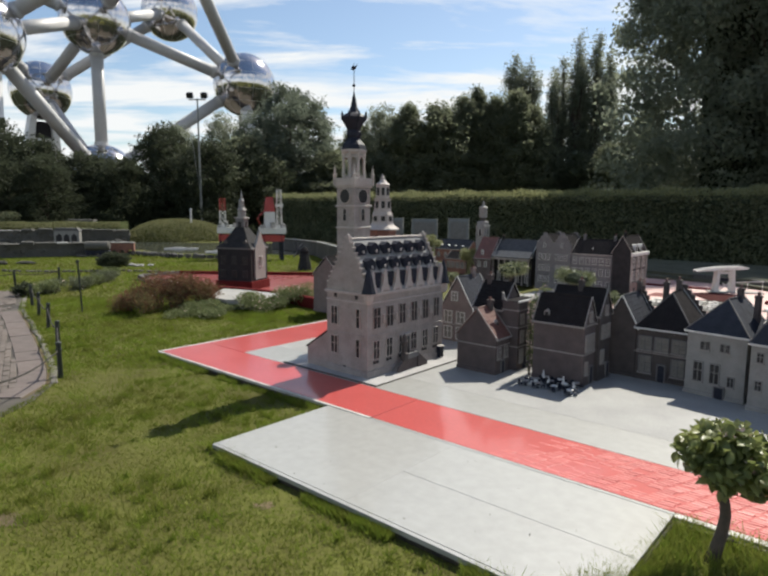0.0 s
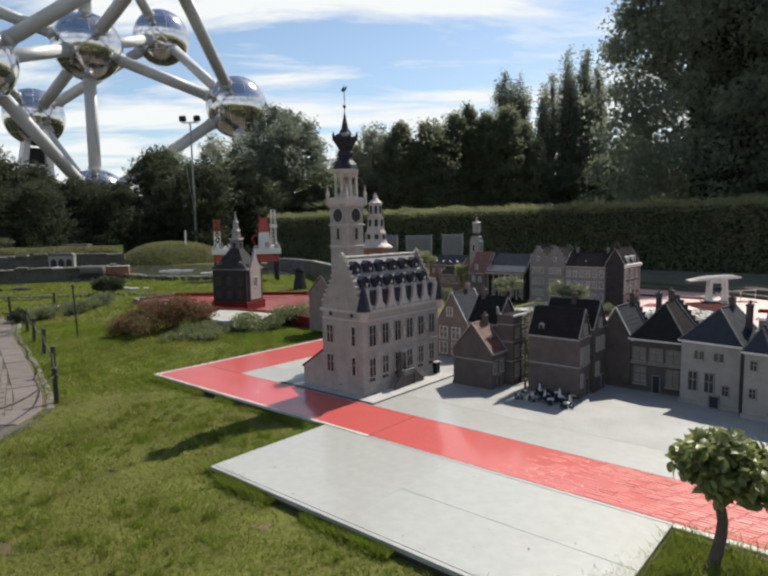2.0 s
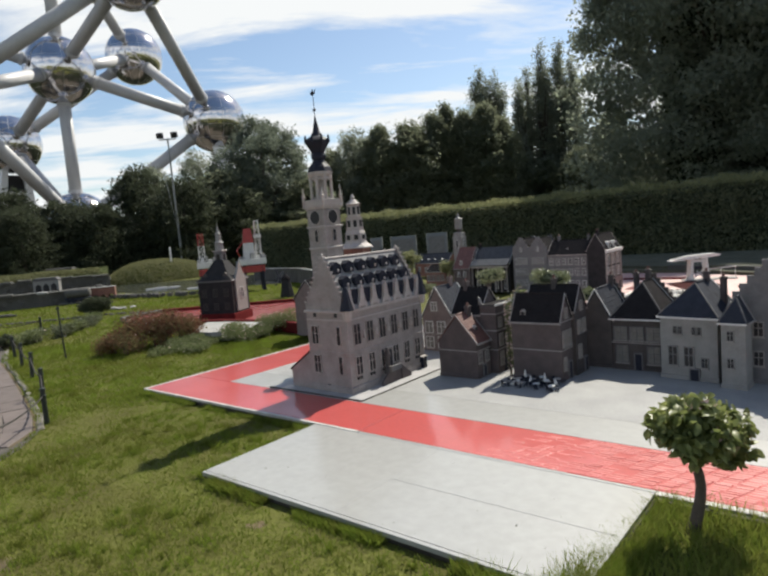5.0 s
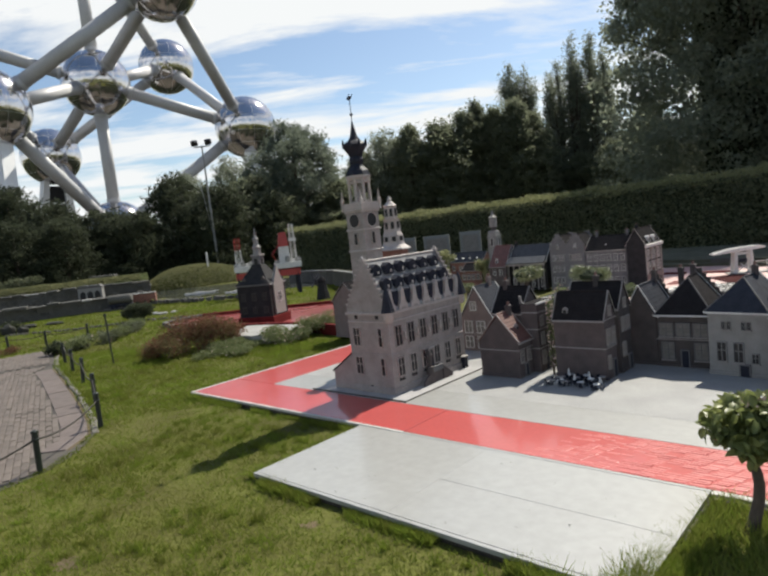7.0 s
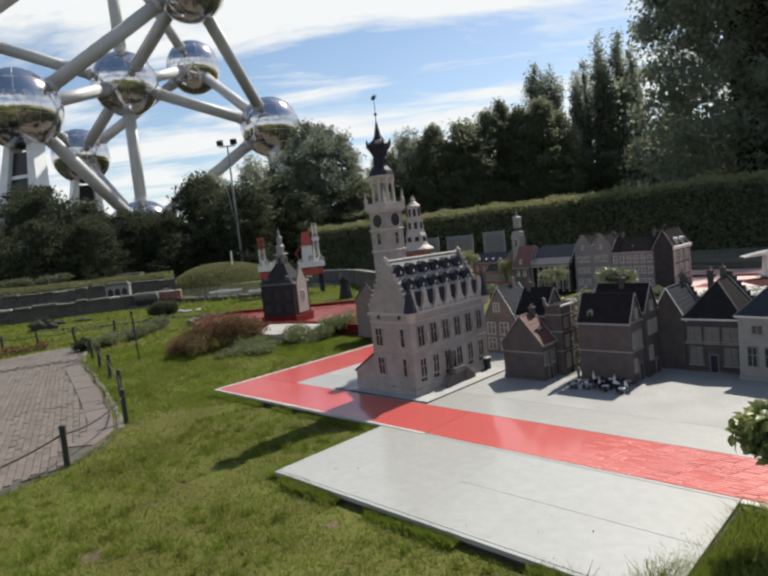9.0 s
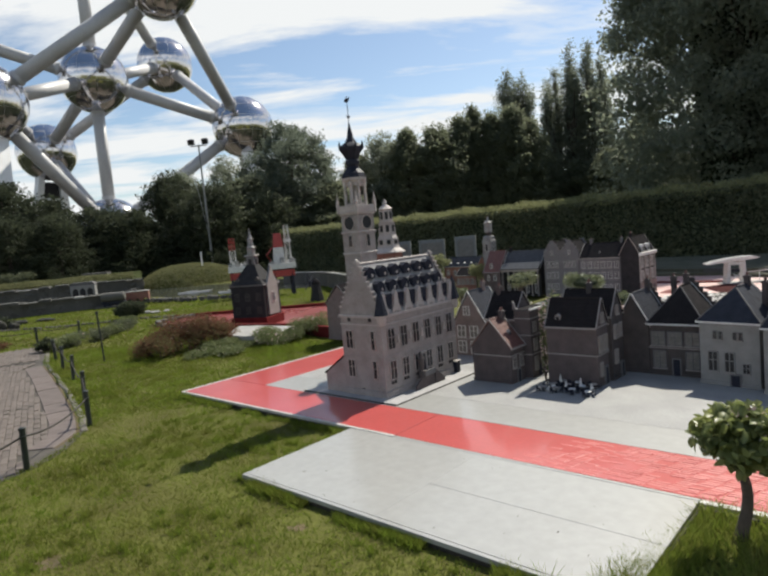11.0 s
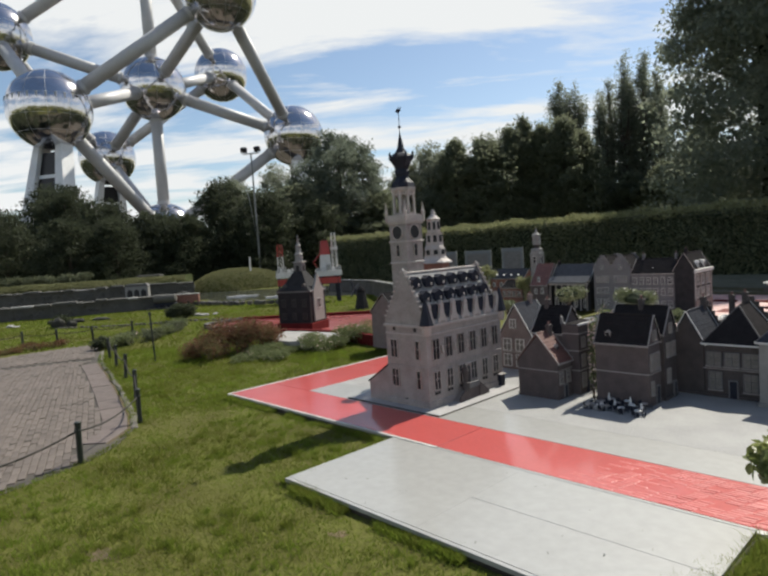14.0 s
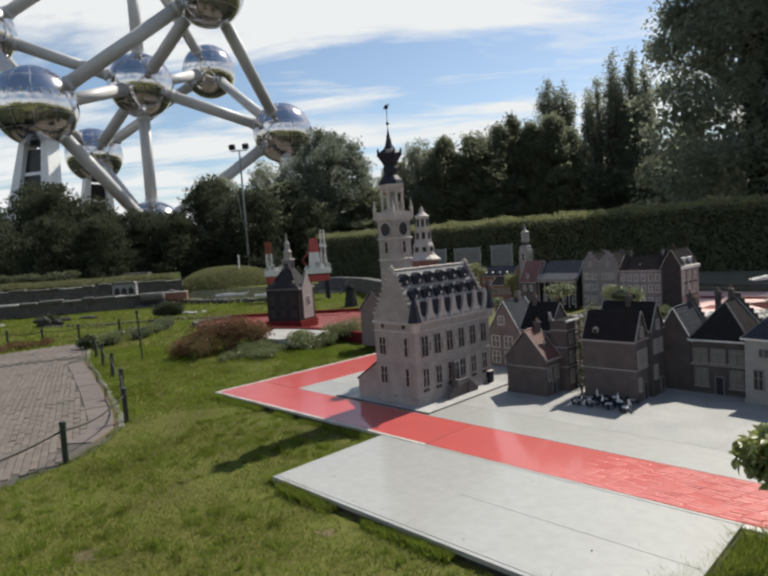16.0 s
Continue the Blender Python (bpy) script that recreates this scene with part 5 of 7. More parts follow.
board("quay_step", -3.46, -2.88, 13.42, 13.53, 0.012, 0.045, M_MAROON, "dark red step in the harbour floor", "step", 0.004)
board("quay_step", -1.72, 3.0, 12.05, 12.22, 0.012, 0.06, M_MAROON, "dark red step in the harbour floor", "step", 0.004)
board("red_patch", -3.58, -3.24, 11.75, 12.25, 0.013, 0.020, M_REDPOOL, "red painted patch of harbour floor", "floor", 0.002)
tagged(part("dock_floor", Shape().prism([(-3.0, 12.5), (-2.56, 11.84), (-2.2, 11.82), (-2.0, 12.1), (-2.12, 12.6), (-2.36, 12.98), (-2.72, 13.06), (-2.9, 12.86)], 0.013, 0.022, "z"), M_DOCK, None, "", SITE), "dark maroon boat-shaped dock floor", "floor", kind="structure")

# mossy bank that closes the harbour towards the hedge
bank = thing("harbour_bank", "low grey-green mossy bank behind the harbour", "bank", SITE, kind="structure")
part("bank_face", Shape().prism([(-7.0, 14.75), (-4.6, 14.80), (-3.2, 14.78), (-1.6, 13.85), (1.2, 13.0), (6.9, 12.2), (6.9, 19.0), (-7.0, 19.0)], -0.06, 0.08, "z"), M_BANK, bank)
part("bank_top", Shape().prism([(-7.0, 15.3), (-4.6, 15.25), (-3.6, 14.95), (-2.9, 14.95), (-1.2, 14.3), (1.2, 13.5), (6.9, 12.7), (6.9, 19.0), (-7.0, 19.0)], 0.08, 0.15, "z"), M_BANK, bank)
hk = np.random.default_rng(77)
for u0, u1, va, vb in ((-3.55, -2.95, 14.86, 14.82), (-2.35, -1.7, 14.62, 14.28), (-1.68, -0.4, 14.25, 13.75), (-0.38, 2.5, 13.72, 13.0)):
    ln = math.hypot(u1 - u0, vb - va)
    w_ = thing("harbour_wall", "low grey stone wall behind the harbour", "wall", SITE @ Matrix.Translation((u0, va, 0)) @ Matrix.Rotation(math.atan2(vb - va, u1 - u0), 4, "Z"), "harbour walls")
    n_ = max(2, int(ln / 0.32))
    for q in range(n_):
        part("wall_panel", Shape().box(ln * q / n_ + 0.003, ln * (q + 1) / n_ - 0.003, -0.05, 0.05, -0.02, 0.18 + hk.uniform(-0.012, 0.012), 0.008), M_STONE, w_)

# bed of pale stones in front of the dock
stone_kinds = []
for q in range(5):
    bm_ = bmesh.new()
    bmesh.ops.create_icosphere(bm_, subdivisions=1, radius=0.5)
    for v_ in bm_.verts:
        v_.co = Vector([math.copysign(abs(c_) ** 0.7, c_) * 0.6 for c_ in v_.co]) * hk.uniform(0.82, 1.15)
    me_ = bpy.data.meshes.new("stone")
    bm_.to_mesh(me_)
    bm_.free()
    me_.materials.append(M_PALESTONE)
    stone_kinds.append(me_)
for label_, u0, u1, v0, v1, n_ in (("bed of pale rounded stones beside the dock", -2.78, -1.98, 10.45, 11.78, 75), ("small bed of pale rounded stones on the harbour floor", -3.34, -2.98, 10.5, 11.45, 34), ("small heap of pale stones by the red step", -1.62, -1.36, 11.1, 11.5, 9)):
    bed = thing("stone_bed", label_, "stones", SITE @ Matrix.Translation(((u0 + u1) / 2, (v0 + v1) / 2, 0.012)), "stone beds")
    part("bed_floor", Shape().box((u0 - u1) / 2, (u1 - u0) / 2, (v0 - v1) / 2, (v1 - v0) / 2, 0, 0.008, 0.002), M_STONE, bed)
    for q in range(n_):
        sz = hk.uniform(0.05, 0.13)
        part("stone", stone_kinds[q % 5], None, bed, "", pose(hk.uniform(-0.5, 0.5) * (u1 - u0 - 0.1), hk.uniform(-0.5, 0.5) * (v1 - v0 - 0.1), sz * 0.16, 0, 0, hk.uniform(0, 360)) @ Matrix.Diagonal((sz, sz * hk.uniform(0.6, 1.0), sz * 0.45, 1)))


def drawbridge():
    b = thing("drawbridge", "white model drawbridge with raised balance beams", "model bridge", pose(6.72, 11.75, 0.012, 0, 0, -12) @ Matrix.Scale(0.93, 4))
    for s_ in (-1, 1):
        for y in (-0.1, 0.1):
            part("post", Shape().prism([(s_ * 0.205, 0), (s_ * 0.125, 0), (s_ * 0.115, 0.48), (s_ * 0.165, 0.48)], y - 0.022, y + 0.022, "y"), M_WHITE, b)
        part("foot_brace", Shape().tube([(s_ * 0.15, -0.1, 0.02), (-s_ * 0.06, -0.1, 0.21)], 0.012, 6), M_WHITE, b)
    part("lintel", Shape().box(-0.14, 0.14, -0.115, -0.085, 0.40, 0.44, 0.003).box(-0.14, 0.14, 0.085, 0.115, 0.40, 0.44, 0.003), M_WHITE, b)
    part("counterweight", Shape().box(-0.075, 0.075, -0.07, 0.07, 0.24, 0.31, 0.006), M_DARK, b, "dark counterweight between the posts")
    beam = [(-0.58, 0.428), (0.10, 0.482), (0.36, 0.505), (0.44, 0.53), (0.38, 0.552), (0.24, 0.566), (-0.20, 0.535), (-0.58, 0.456)]
    top = part("balance_frame", Shape().prism(beam, -0.13, -0.085, "y").prism(beam, 0.085, 0.13, "y"), M_WHITE, b)
    part("cross_deck", Shape().prism([(-0.56, 0.436), (0.36, 0.510), (0.36, 0.535), (-0.56, 0.456)], -0.083, 0.083, "y"), M_WHITE, top)
    part("deck", Shape().box(-0.30, 0.75, -0.14, 0.14, 0.0, 0.025, 0.006), M_CONCRETE, b)
    part("railing", Shape().tube([(0.16, -0.13, 0.235), (0.72, -0.13, 0.265)], 0.009, 6).tube([(0.42, -0.13, 0.02), (0.42, -0.13, 0.25)], 0.007, 6).tube([(0.7, -0.13, 0.02), (0.7, -0.13, 0.265)], 0.007, 6), M_WHITE, b)


drawbridge()

# ---- left basin, church and rigs ----
bs = Shape().prism(BASIN_POLY, GROUND_Z - 0.02, -0.03, "z")
tagged(part("basin_floor", bs, M_REDPOOL), "glossy red painted basin floor, paled for its glare", "floor", kind="structure")
rim = thing("basin_rim", "dark grey rim round the red basin", "edging", Matrix.Identity(4), kind="structure")
for (ax, ay), (bx, by) in zip(BASIN_POLY, BASIN_POLY[1:] + BASIN_POLY[:1]):
    d = Vector((bx - ax, by - ay, 0))
    part("rim_wall", Shape().box(0.003, d.length - 0.003, -0.05, 0.05, -0.06, 0.13 if ay < 13 and by < 13.8 else 0.04, 0.01), M_MAROON if ax > -3.8 else M_STONE, rim, "", Matrix.Translation((ax, ay, 0)) @ Matrix.Rotation(math.atan2(d.y, d.x), 4, "Z"))
tagged(part("landing", Shape().prism([(-3.0, 10.0), (-2.55, 9.66), (-1.95, 9.7), (-1.7, 10.3), (-2.3, 10.78), (-2.95, 11.0)], -0.06, 0.10, "z"), M_CONCRETE), "pale stone landing beside the red basin", "landing", kind="structure")


def church():
    c = thing("customs_tower", "dark brick model gatehouse with steep roof and white spire", "model church", pose(-2.86, 12.15, -0.03, 0, 0, -18) @ Matrix.Diagonal((1.12, 1.0, 1.0, 1)))
    part("plinth", Shape().box(-0.37, 0.37, -0.36, 0.36, 0, 0.17, 0.01), M_MAROON, c)
    part("wall", Shape().box(-0.34, 0.34, -0.32, 0.32, 0.17, 0.80, 0.008), M_TARRED, c)
    part("cornice", Shape().box(-0.36, 0.36, -0.34, 0.34, 0.80, 0.83, 0.006), M_BRICKS["grey"], c)
    part("roof", Shape().lathe([(0.50, 0.83), (0.36, 0.93), (0.22, 1.10), (0.11, 1.24)], 4, turn=math.pi / 4), M_TARRED, c)
    # paler stone than the front, as sunlight painted on this side
    sg = part("side_gable", Shape().prism([(-0.2, 0.2), (0.2, 0.2), (0.2, 0.83), (0.1, 0.98), (0.0, 1.18), (-0.1, 0.98), (-0.2, 0.83)], 0.325, 0.365, "x"), M_BRICKS["pale"], c, "side gable with sunlight put into its pale stone")
    window(sg, (0.365, 0, 0.45), 0.12, 0.2, "E", 1)
    for x in (-0.22, 0.0, 0.22):
        window(c, (x, -0.32, 0.5), 0.09, 0.16, "S", 1, M_BRICKS["dark"])
        window(c, (x, -0.32, 0.24), 0.09, 0.14, "S", 1, M_BRICKS["dark"])
    for x in (-0.2, 0.2):
        part("dormer", Shape().prism([(-0.04, 0), (0.04, 0), (0.04, 0.06), (0, 0.1), (-0.04, 0.06)], -0.03, 0.08, "y"), M_BRICKS["dark"], c, "", Matrix.Translation((x, -0.25, 0.88)))
    tw = part("belfry", Shape().box(-0.085, 0.085, -0.085, 0.085, 1.08, 1.40, 0.01), M_BRICKS["grey"], c)
    for a in range(4):
        m = Matrix.Translation((0, 0, 1.14)) @ Matrix.Rotation(a * math.pi / 2, 4, "Z")
        part("louvre", Shape().box(-0.035, 0.035, -0.092, -0.082, 0.05, 0.2, 0.004), M_GLASS, tw, "", m)
    part("parapet", Shape().box(-0.105, 0.105, -0.105, 0.105, 1.40, 1.425, 0.006), M_TRIMGREY, tw)
    part("spire", Shape().lathe([(0.080, 1.425), (0.074, 1.55), (0.092, 1.57), (0.055, 1.61), (0.046, 1.72), (0.058, 1.74), (0.026, 1.80), (0.004, 1.98)], 8), M_BRICKS["pale"], tw, "pale lantern spire")


church()


def lattice(parent, cx, cy, w0, w1, z0, z1, material, n=4, name="lattice"):
    s = Shape()
    for sx in (-1, 1):
        for sy in (-1, 1):
            s.tube([(cx + sx * w0, cy + sy * w0, z0), (cx + sx * w1, cy + sy * w1, z1)], 0.016, 5)
    for k in range(n + 1):
        f_ = k / n
        w = w0 + (w1 - w0) * f_
        z = z0 + (z1 - z0) * f_
        for a, b in (((-1, -1), (1, -1)), ((1, -1), (1, 1)), ((1, 1), (-1, 1)), ((-1, 1), (-1, -1))):
            s.tube([(cx + a[0] * w, cy + a[1] * w, z), (cx + b[0] * w, cy + b[1] * w, z)], 0.010, 4)
            if k < n:
                w2, z2 = w0 + (w1 - w0) * (k + 1) / n, z0 + (z1 - z0) * (k + 1) / n
                s.tube([(cx + a[0] * w, cy + a[1] * w, z), (cx + b[0] * w2, cy + b[1] * w2, z2)], 0.009, 4)
    part(name, s, material, parent)


def oil_rig(x, y, big):
    r = thing("oil_rig", "red and white model oil rig on legs", "model oil rig", pose(x, y, GROUND_Z, 0, 0, 15), "model oil rigs")
    k = 1.35 if big else 1.0
    for sx in (-1, 1):
        for sy in (-1, 1):
            part("leg", Shape().tube([(sx * 0.21 * k, sy * 0.2 * k, 0), (sx * 0.2 * k, sy * 0.19 * k, 0.86)], 0.04 * k, 10), M_DARK, r)
    part("lower_deck", Shape().box(-0.26 * k, 0.26 * k, -0.23 * k, 0.23 * k, 0.60, 0.80, 0.01), M_RIGRED, r, "red lower deck")
    d = part("upper_deck", Shape().box(-0.30 * k, 0.30 * k, -0.26 * k, 0.26 * k, 0.84, 1.02, 0.008), M_WHITE, r, "white upper deck")
    for j in range(5):
        xx = (-0.24 + 0.12 * j) * k
        part("cabin", Shape().box(xx - 0.045 * k, xx + 0.045 * k, -0.2 * k, 0.1 * k, 1.02, 1.10 + 0.05 * (j % 3), 0.004), M_WHITE if j % 2 else M_CONCRETE, d)
    part("deck_rail", Shape().tube([(-0.3 * k, -0.27 * k, 1.08), (0.3 * k, -0.27 * k, 1.08), (0.3 * k, 0.27 * k, 1.08)], 0.008, 4), M_WHITE, d)
    if big:
        part("derrick_base", Shape().lathe([(0.25, 1.02), (0.215, 1.52)], 4, (-0.08, 0, 0), math.pi / 4), M_WHITE, r)
        part("derrick", Shape().lathe([(0.225, 1.52), (0.20, 1.72), (0.15, 1.97)], 4, (-0.08, 0, 0), math.pi / 4), M_RIGRED, r, "red derrick cladding")
        lattice(r, 0.22, 0.0, 0.085, 0.06, 1.02, 2.2, M_WHITE, 7)
        part("crane_boom", Shape().tube([(-0.33, -0.1, 1.05), (-0.46, -0.15, 1.3), (-0.25, -0.1, 1.55)], 0.02, 6), M_RIGRED, r)
        part("sign_box", Shape().box(0.10, 0.34, -0.1, 0.0, 1.66, 1.76, 0.005), M_WHITE, r)
    else:
        lattice(r, -0.12, 0.0, 0.09, 0.085, 1.02, 1.54, M_WHITE, 3)
        lattice(r, -0.12, 0.0, 0.085, 0.08, 1.55, 1.92, M_RIGRED, 3)


oil_rig(-4.95, 19.0, False)
oil_rig(-3.52, 19.0, True)


def windmill():
    w = thing("windmill", "small dark thatched model windmill", "model windmill", pose(-2.11, 16.0, GROUND_Z, 0, 0, -110))
    part("body", Shape().lathe([(0.20, 0), (0.18, 0.12), (0.11, 0.46)], 8), M_TARRED, w)
    part("cap", Shape().lathe([(0.12, 0.46), (0.125, 0.50), (0.09, 0.56), (0.02, 0.62)], 8), M_ROOFS["brown"], w)
    sl = part("sail_hub", Shape().tube([(0, -0.1, 0.52), (0, -0.2, 0.52)], 0.02, 8), M_DARK, w)
    for k in range(4):
        a = k * math.pi / 2 + 0.5
        part("sail", Shape().box(-0.008, 0.045, -0.005, 0.005, 0.02, 0.30, 0.002), M_DARK, sl, "", Matrix.Translation((0, -0.195, 0.52)) @ Matrix.Rotation(a, 4, "Y"))


windmill()


# ---- rock walls, mound, track and far lawns ----
def rock_wall(pts, z0, z1, size, label, seed):
    k = np.random.default_rng(seed)
    w = thing("rock_wall", label, "rock wall", Matrix.Identity(4), "dry stone walls")
    kinds = []
    for j in range(7):
        s = Shape()
        bm = bmesh.new()
        bmesh.ops.create_icosphere(bm, subdivisions=1, radius=0.5)
        for v in bm.verts:
            v.co = Vector([math.copysign(abs(c) ** 0.6, c) * 0.62 for c in v.co]) * k.uniform(0.85, 1.12)
        me = bpy.data.meshes.new("stone")
        bm.to_mesh(me)
        bm.free()
        me.materials.append(M_STONE)
        kinds.append(me)
    for (ax, ay), (bx, by) in zip(pts, pts[1:]):
        d = Vector((bx - ax, by - ay, 0))
        if z1 > 0.3:
            at = 0.0
            while at < d.length - 0.2:
                ln = min(k.uniform(0.35, 0.85), d.length - at)
                part("coping", Shape().box(0.01, ln - 0.015, -0.15 + k.uniform(-0.04, 0.03), 0.10, z1 - 0.07, z1 + k.uniform(-0.05, 0.05), 0.018), M_STONE if k.random() < 0.78 else M_CONCRETE, w, "", Matrix.Translation((ax + d.x * at / d.length, ay + d.y * at / d.length, 0)) @ Matrix.Rotation(math.atan2(d.y, d.x) + k.normal() * 0.03, 4, "Z"))
                at += ln
        if z1 > 0.3:
            part("wall_core", Shape().box(-0.05, d.length + 0.05, -0.065, 0.12, z0, z1 - 0.03, 0.01), M_STONE, w, "", Matrix.Translation((ax, ay, 0)) @ Matrix.Rotation(math.atan2(d.y, d.x), 4, "Z"))
        rows_ = max(1, round((z1 - z0) / (size * 0.75)))
        n = max(1, int(d.length / (size * 1.25)))
        for r in range(rows_):
            for i in range(n):
                f_ = (i + 0.5 + 0.3 * (r % 2) + k.uniform(-0.12, 0.12)) / n
                m = Matrix.LocRotScale((ax + d.x * f_ + k.uniform(-.04, .04), ay + d.y * f_ + k.uniform(-.04, .04), z0 + (r + 0.45) * (z1 - z0) / rows_), Euler((k.uniform(-.2, .2), k.uniform(-.2, .2), math.atan2(d.y, d.x) + k.uniform(-.25, .25))), (size * 1.5 * k.uniform(0.8, 1.25), size * 1.1, size * k.uniform(0.85, 1.15)))
                part("stone", kinds[int(k.integers(7))], None, w, "", m)
    return w


rock_wall([(-15.5, 17.6), (-12.6, 18.4), (-10.3, 19.6), (-8.9, 20.4)], -0.06, 0.42, 0.18, "low dark dry-stone retaining wall", 1)
rock_wall([(-17.0, 20.5), (-12.3, 21.4), (-9.6, 22.6)], -0.06, 0.75, 0.21, "upper dark dry-stone retaining wall", 2)
rock_wall([(-8.8, 20.3), (-6.6, 19.2), (-4.6, 18.6)], -0.06, 0.16, 0.2, "low dark stone border of the lawn", 3)
rock_wall([(-10.38, 15.1), (-9.3, 14.9), (-8.27, 14.81), (-6.67, 15.27), (-5.2, 14.9)], -0.07, 0.0, 0.085, "low dark stone border beside the lawn", 4)
for name, pts, z in (("upper_terrace", [(-18, 21.2), (-12.2, 21.7), (-9.7, 22.8), (-14.0, 33), (-34, 33), (-34, 22)], 0.72), ("lower_terrace", [(-15.8, 17.9), (-12.5, 18.7), (-10.2, 19.9), (-9.0, 20.8), (-9.5, 22.6), (-12.3, 21.3), (-17, 20.4)], 0.02)):
    tagged(part(name, Shape().prism(pts, -0.1, z, "z"), M_LAWN), "raised grass terrace behind a stone wall", "terrace", kind="structure")
    p = np.stack([rng.uniform(-26, -8.9, 60000), rng.uniform(17.5, 33, 60000)], 1)
    p = p[inside(p, pts)]
    part_ob = new("terrace_grass", leaves("terrace_grass", np.c_[p, np.full(len(p), z + 0.03)], 0.13, M_LEAF_GREY, -1.2, 0.3))
    tagged(part_ob, "rough green grass on the raised terrace", "grass", kind="stuff")


def grass_bank(pts, depth, hgt, seed):
    """A soft bank of long grass along a line of the terrace."""
    g_ = thing("grass_bank", "bank of long olive-green grass on the terrace", "grass bank", Matrix.Identity(4))
    k = np.random.default_rng(seed)
    p = []
    for (ax, ay), (bx, by) in zip(pts, pts[1:]):
        d = Vector((bx - ax, by - ay, 0))
        m = Matrix.Translation((ax, ay, 0.72)) @ Matrix.Rotation(math.atan2(d.y, d.x), 4, "Z")
        part("soil", Shape().prism([(0, 0), (depth, 0), (depth * 0.8, hgt * 0.8), (depth * 0.3, hgt * 0.75)], 0, d.length, "x"), M_LAWN, g_, "", m)
        for _ in range(int(900 * d.length)):
            f_, c = k.random(), k.random()
            z = hgt * math.sin(math.pi * min(1.0, 0.08 + 0.8 * c)) * (0.9 + 0.15 * noise.noise((ax + d.x * f_, 0, 0)))
            p.append(m @ Vector((f_ * d.length, c * depth - 0.05, z)))
    part("turf", leaves("turf", [tuple(q) for q in p], 0.13, M_LEAF_TURF, -1.0, 0.3), None, g_)


grass_bank([(-18.5, 20.7), (-15.0, 21.15), (-12.3, 21.75), (-10.0, 22.85)], 0.9, 0.26, 71)


def mound():
    s = Shape()
    n, m = 28, 9
    for i in range(m):
        f_ = i / (m - 1)
        for j in range(n):
            a = 2 * math.pi * j / n
            q = 1 + 0.06 * math.sin(3 * a + 1)
            s.v.append((-10.3 + 2.9 * q * (1 - f_) * math.cos(a), 30.0 + 2.0 * q * (1 - f_) * math.sin(a), GROUND_Z + 0.98 * (1 - (1 - f_) ** 2.6)))
    for i in range(m - 1):
        for j in range(n):
            s.f.append((i * n + j, i * n + (j + 1) % n, (i + 1) * n + (j + 1) % n, (i + 1) * n + j))
    g_ = thing("grass_mound", "rounded grassy mound with rough grass", "mound", Matrix.Identity(4))
    part("soil", s, M_LAWN, g_)
    k = np.random.default_rng(5)
    p = []
    for _ in range(14000):
        a, f_ = k.uniform(0, 6.283), 1 - math.sqrt(k.random())
        q = 1 + 0.06 * math.sin(3 * a + 1)
        p.append((-10.3 + 2.9 * q * (1 - f_) * math.cos(a), 30.0 + 2.0 * q * (1 - f_) * math.sin(a), GROUND_Z + 0.98 * (1 - (1 - f_) ** 2.6) + 0.03))
    part("turf", leaves("turf", p, 0.12, M_LEAF_TURF, -1.0, 0.3), None, g_)


mound()


def model_track():
    t = thing("model_viaduct", "pale concrete model railway viaduct", "model railway", Matrix.Identity(4))
    pts = [(-4.4, 24.2, 0.36), (-3.4, 23.2, 0.38), (-2.2, 20.5, 0.45), (-1.2, 17.0, 0.5), (0.6, 15.6, 0.5)]
    for a, b in zip(pts, pts[1:]):
        d = Vector(b) - Vector(a)
        n = max(2, int(d.length / 0.6))
        m0 = Matrix.Rotation(math.atan2(d.y, d.x), 4, "Z")
        part("deck", Shape().box(0.002, math.hypot(d.x, d.y) - 0.002, -0.13, 0.13, -0.05, 0.0, 0.005), M_STONE, t, "", Matrix.Translation(a) @ m0 @ Matrix.Rotation(-math.atan2(d.z, math.hypot(d.x, d.y)), 4, "Y"))
        part("parapet", Shape().box(0.002, math.hypot(d.x, d.y) - 0.002, -0.135, -0.115, 0.0, 0.022, 0.003), M_WHITE, t, "", Matrix.Translation(a) @ m0 @ Matrix.Rotation(-math.atan2(d.z, math.hypot(d.x, d.y)), 4, "Y"))
        for i in range(n):
            p = Vector(a) + d * ((i + 0.5) / n)
            ln = d.length / n
            part("bank_stone", Shape().box(-ln / 2 + 0.004, ln / 2 - 0.004, -0.11, 0.10, GROUND_Z, p.z - 0.056 - 0.2 * abs(d.z) / n, 0.008), M_STONE, t, "", Matrix.Translation((p.x, p.y, 0)) @ m0)


model_track()


def stone_bridge(x, y, z, yaw, ln, mtl, label):
    b = thing("model_bridge", label, "model bridge", pose(x, y, z, 0, 0, yaw), "model bridges")
    prof = [(-ln / 2, 0), (-ln / 2, 0.34), (ln / 2, 0.34), (ln / 2, 0)]
    for k in range(3):
        c = ln / 2 - ln * (k + 0.5) / 3
        r = ln / 3 * 0.38
        prof += [(c + r, 0)] + [(c + r * math.cos(a), r * math.sin(a) * 1.3) for a in np.linspace(0.2, math.pi - 0.2, 7)] + [(c - r, 0)]
    part("arch_wall", Shape().prism(prof, -0.12, 0.12, "y"), mtl, b)
    part("coping", Shape().box(-ln / 2, ln / 2, -0.14, 0.14, 0.343, 0.37, 0.005), M_CONCRETE, b)


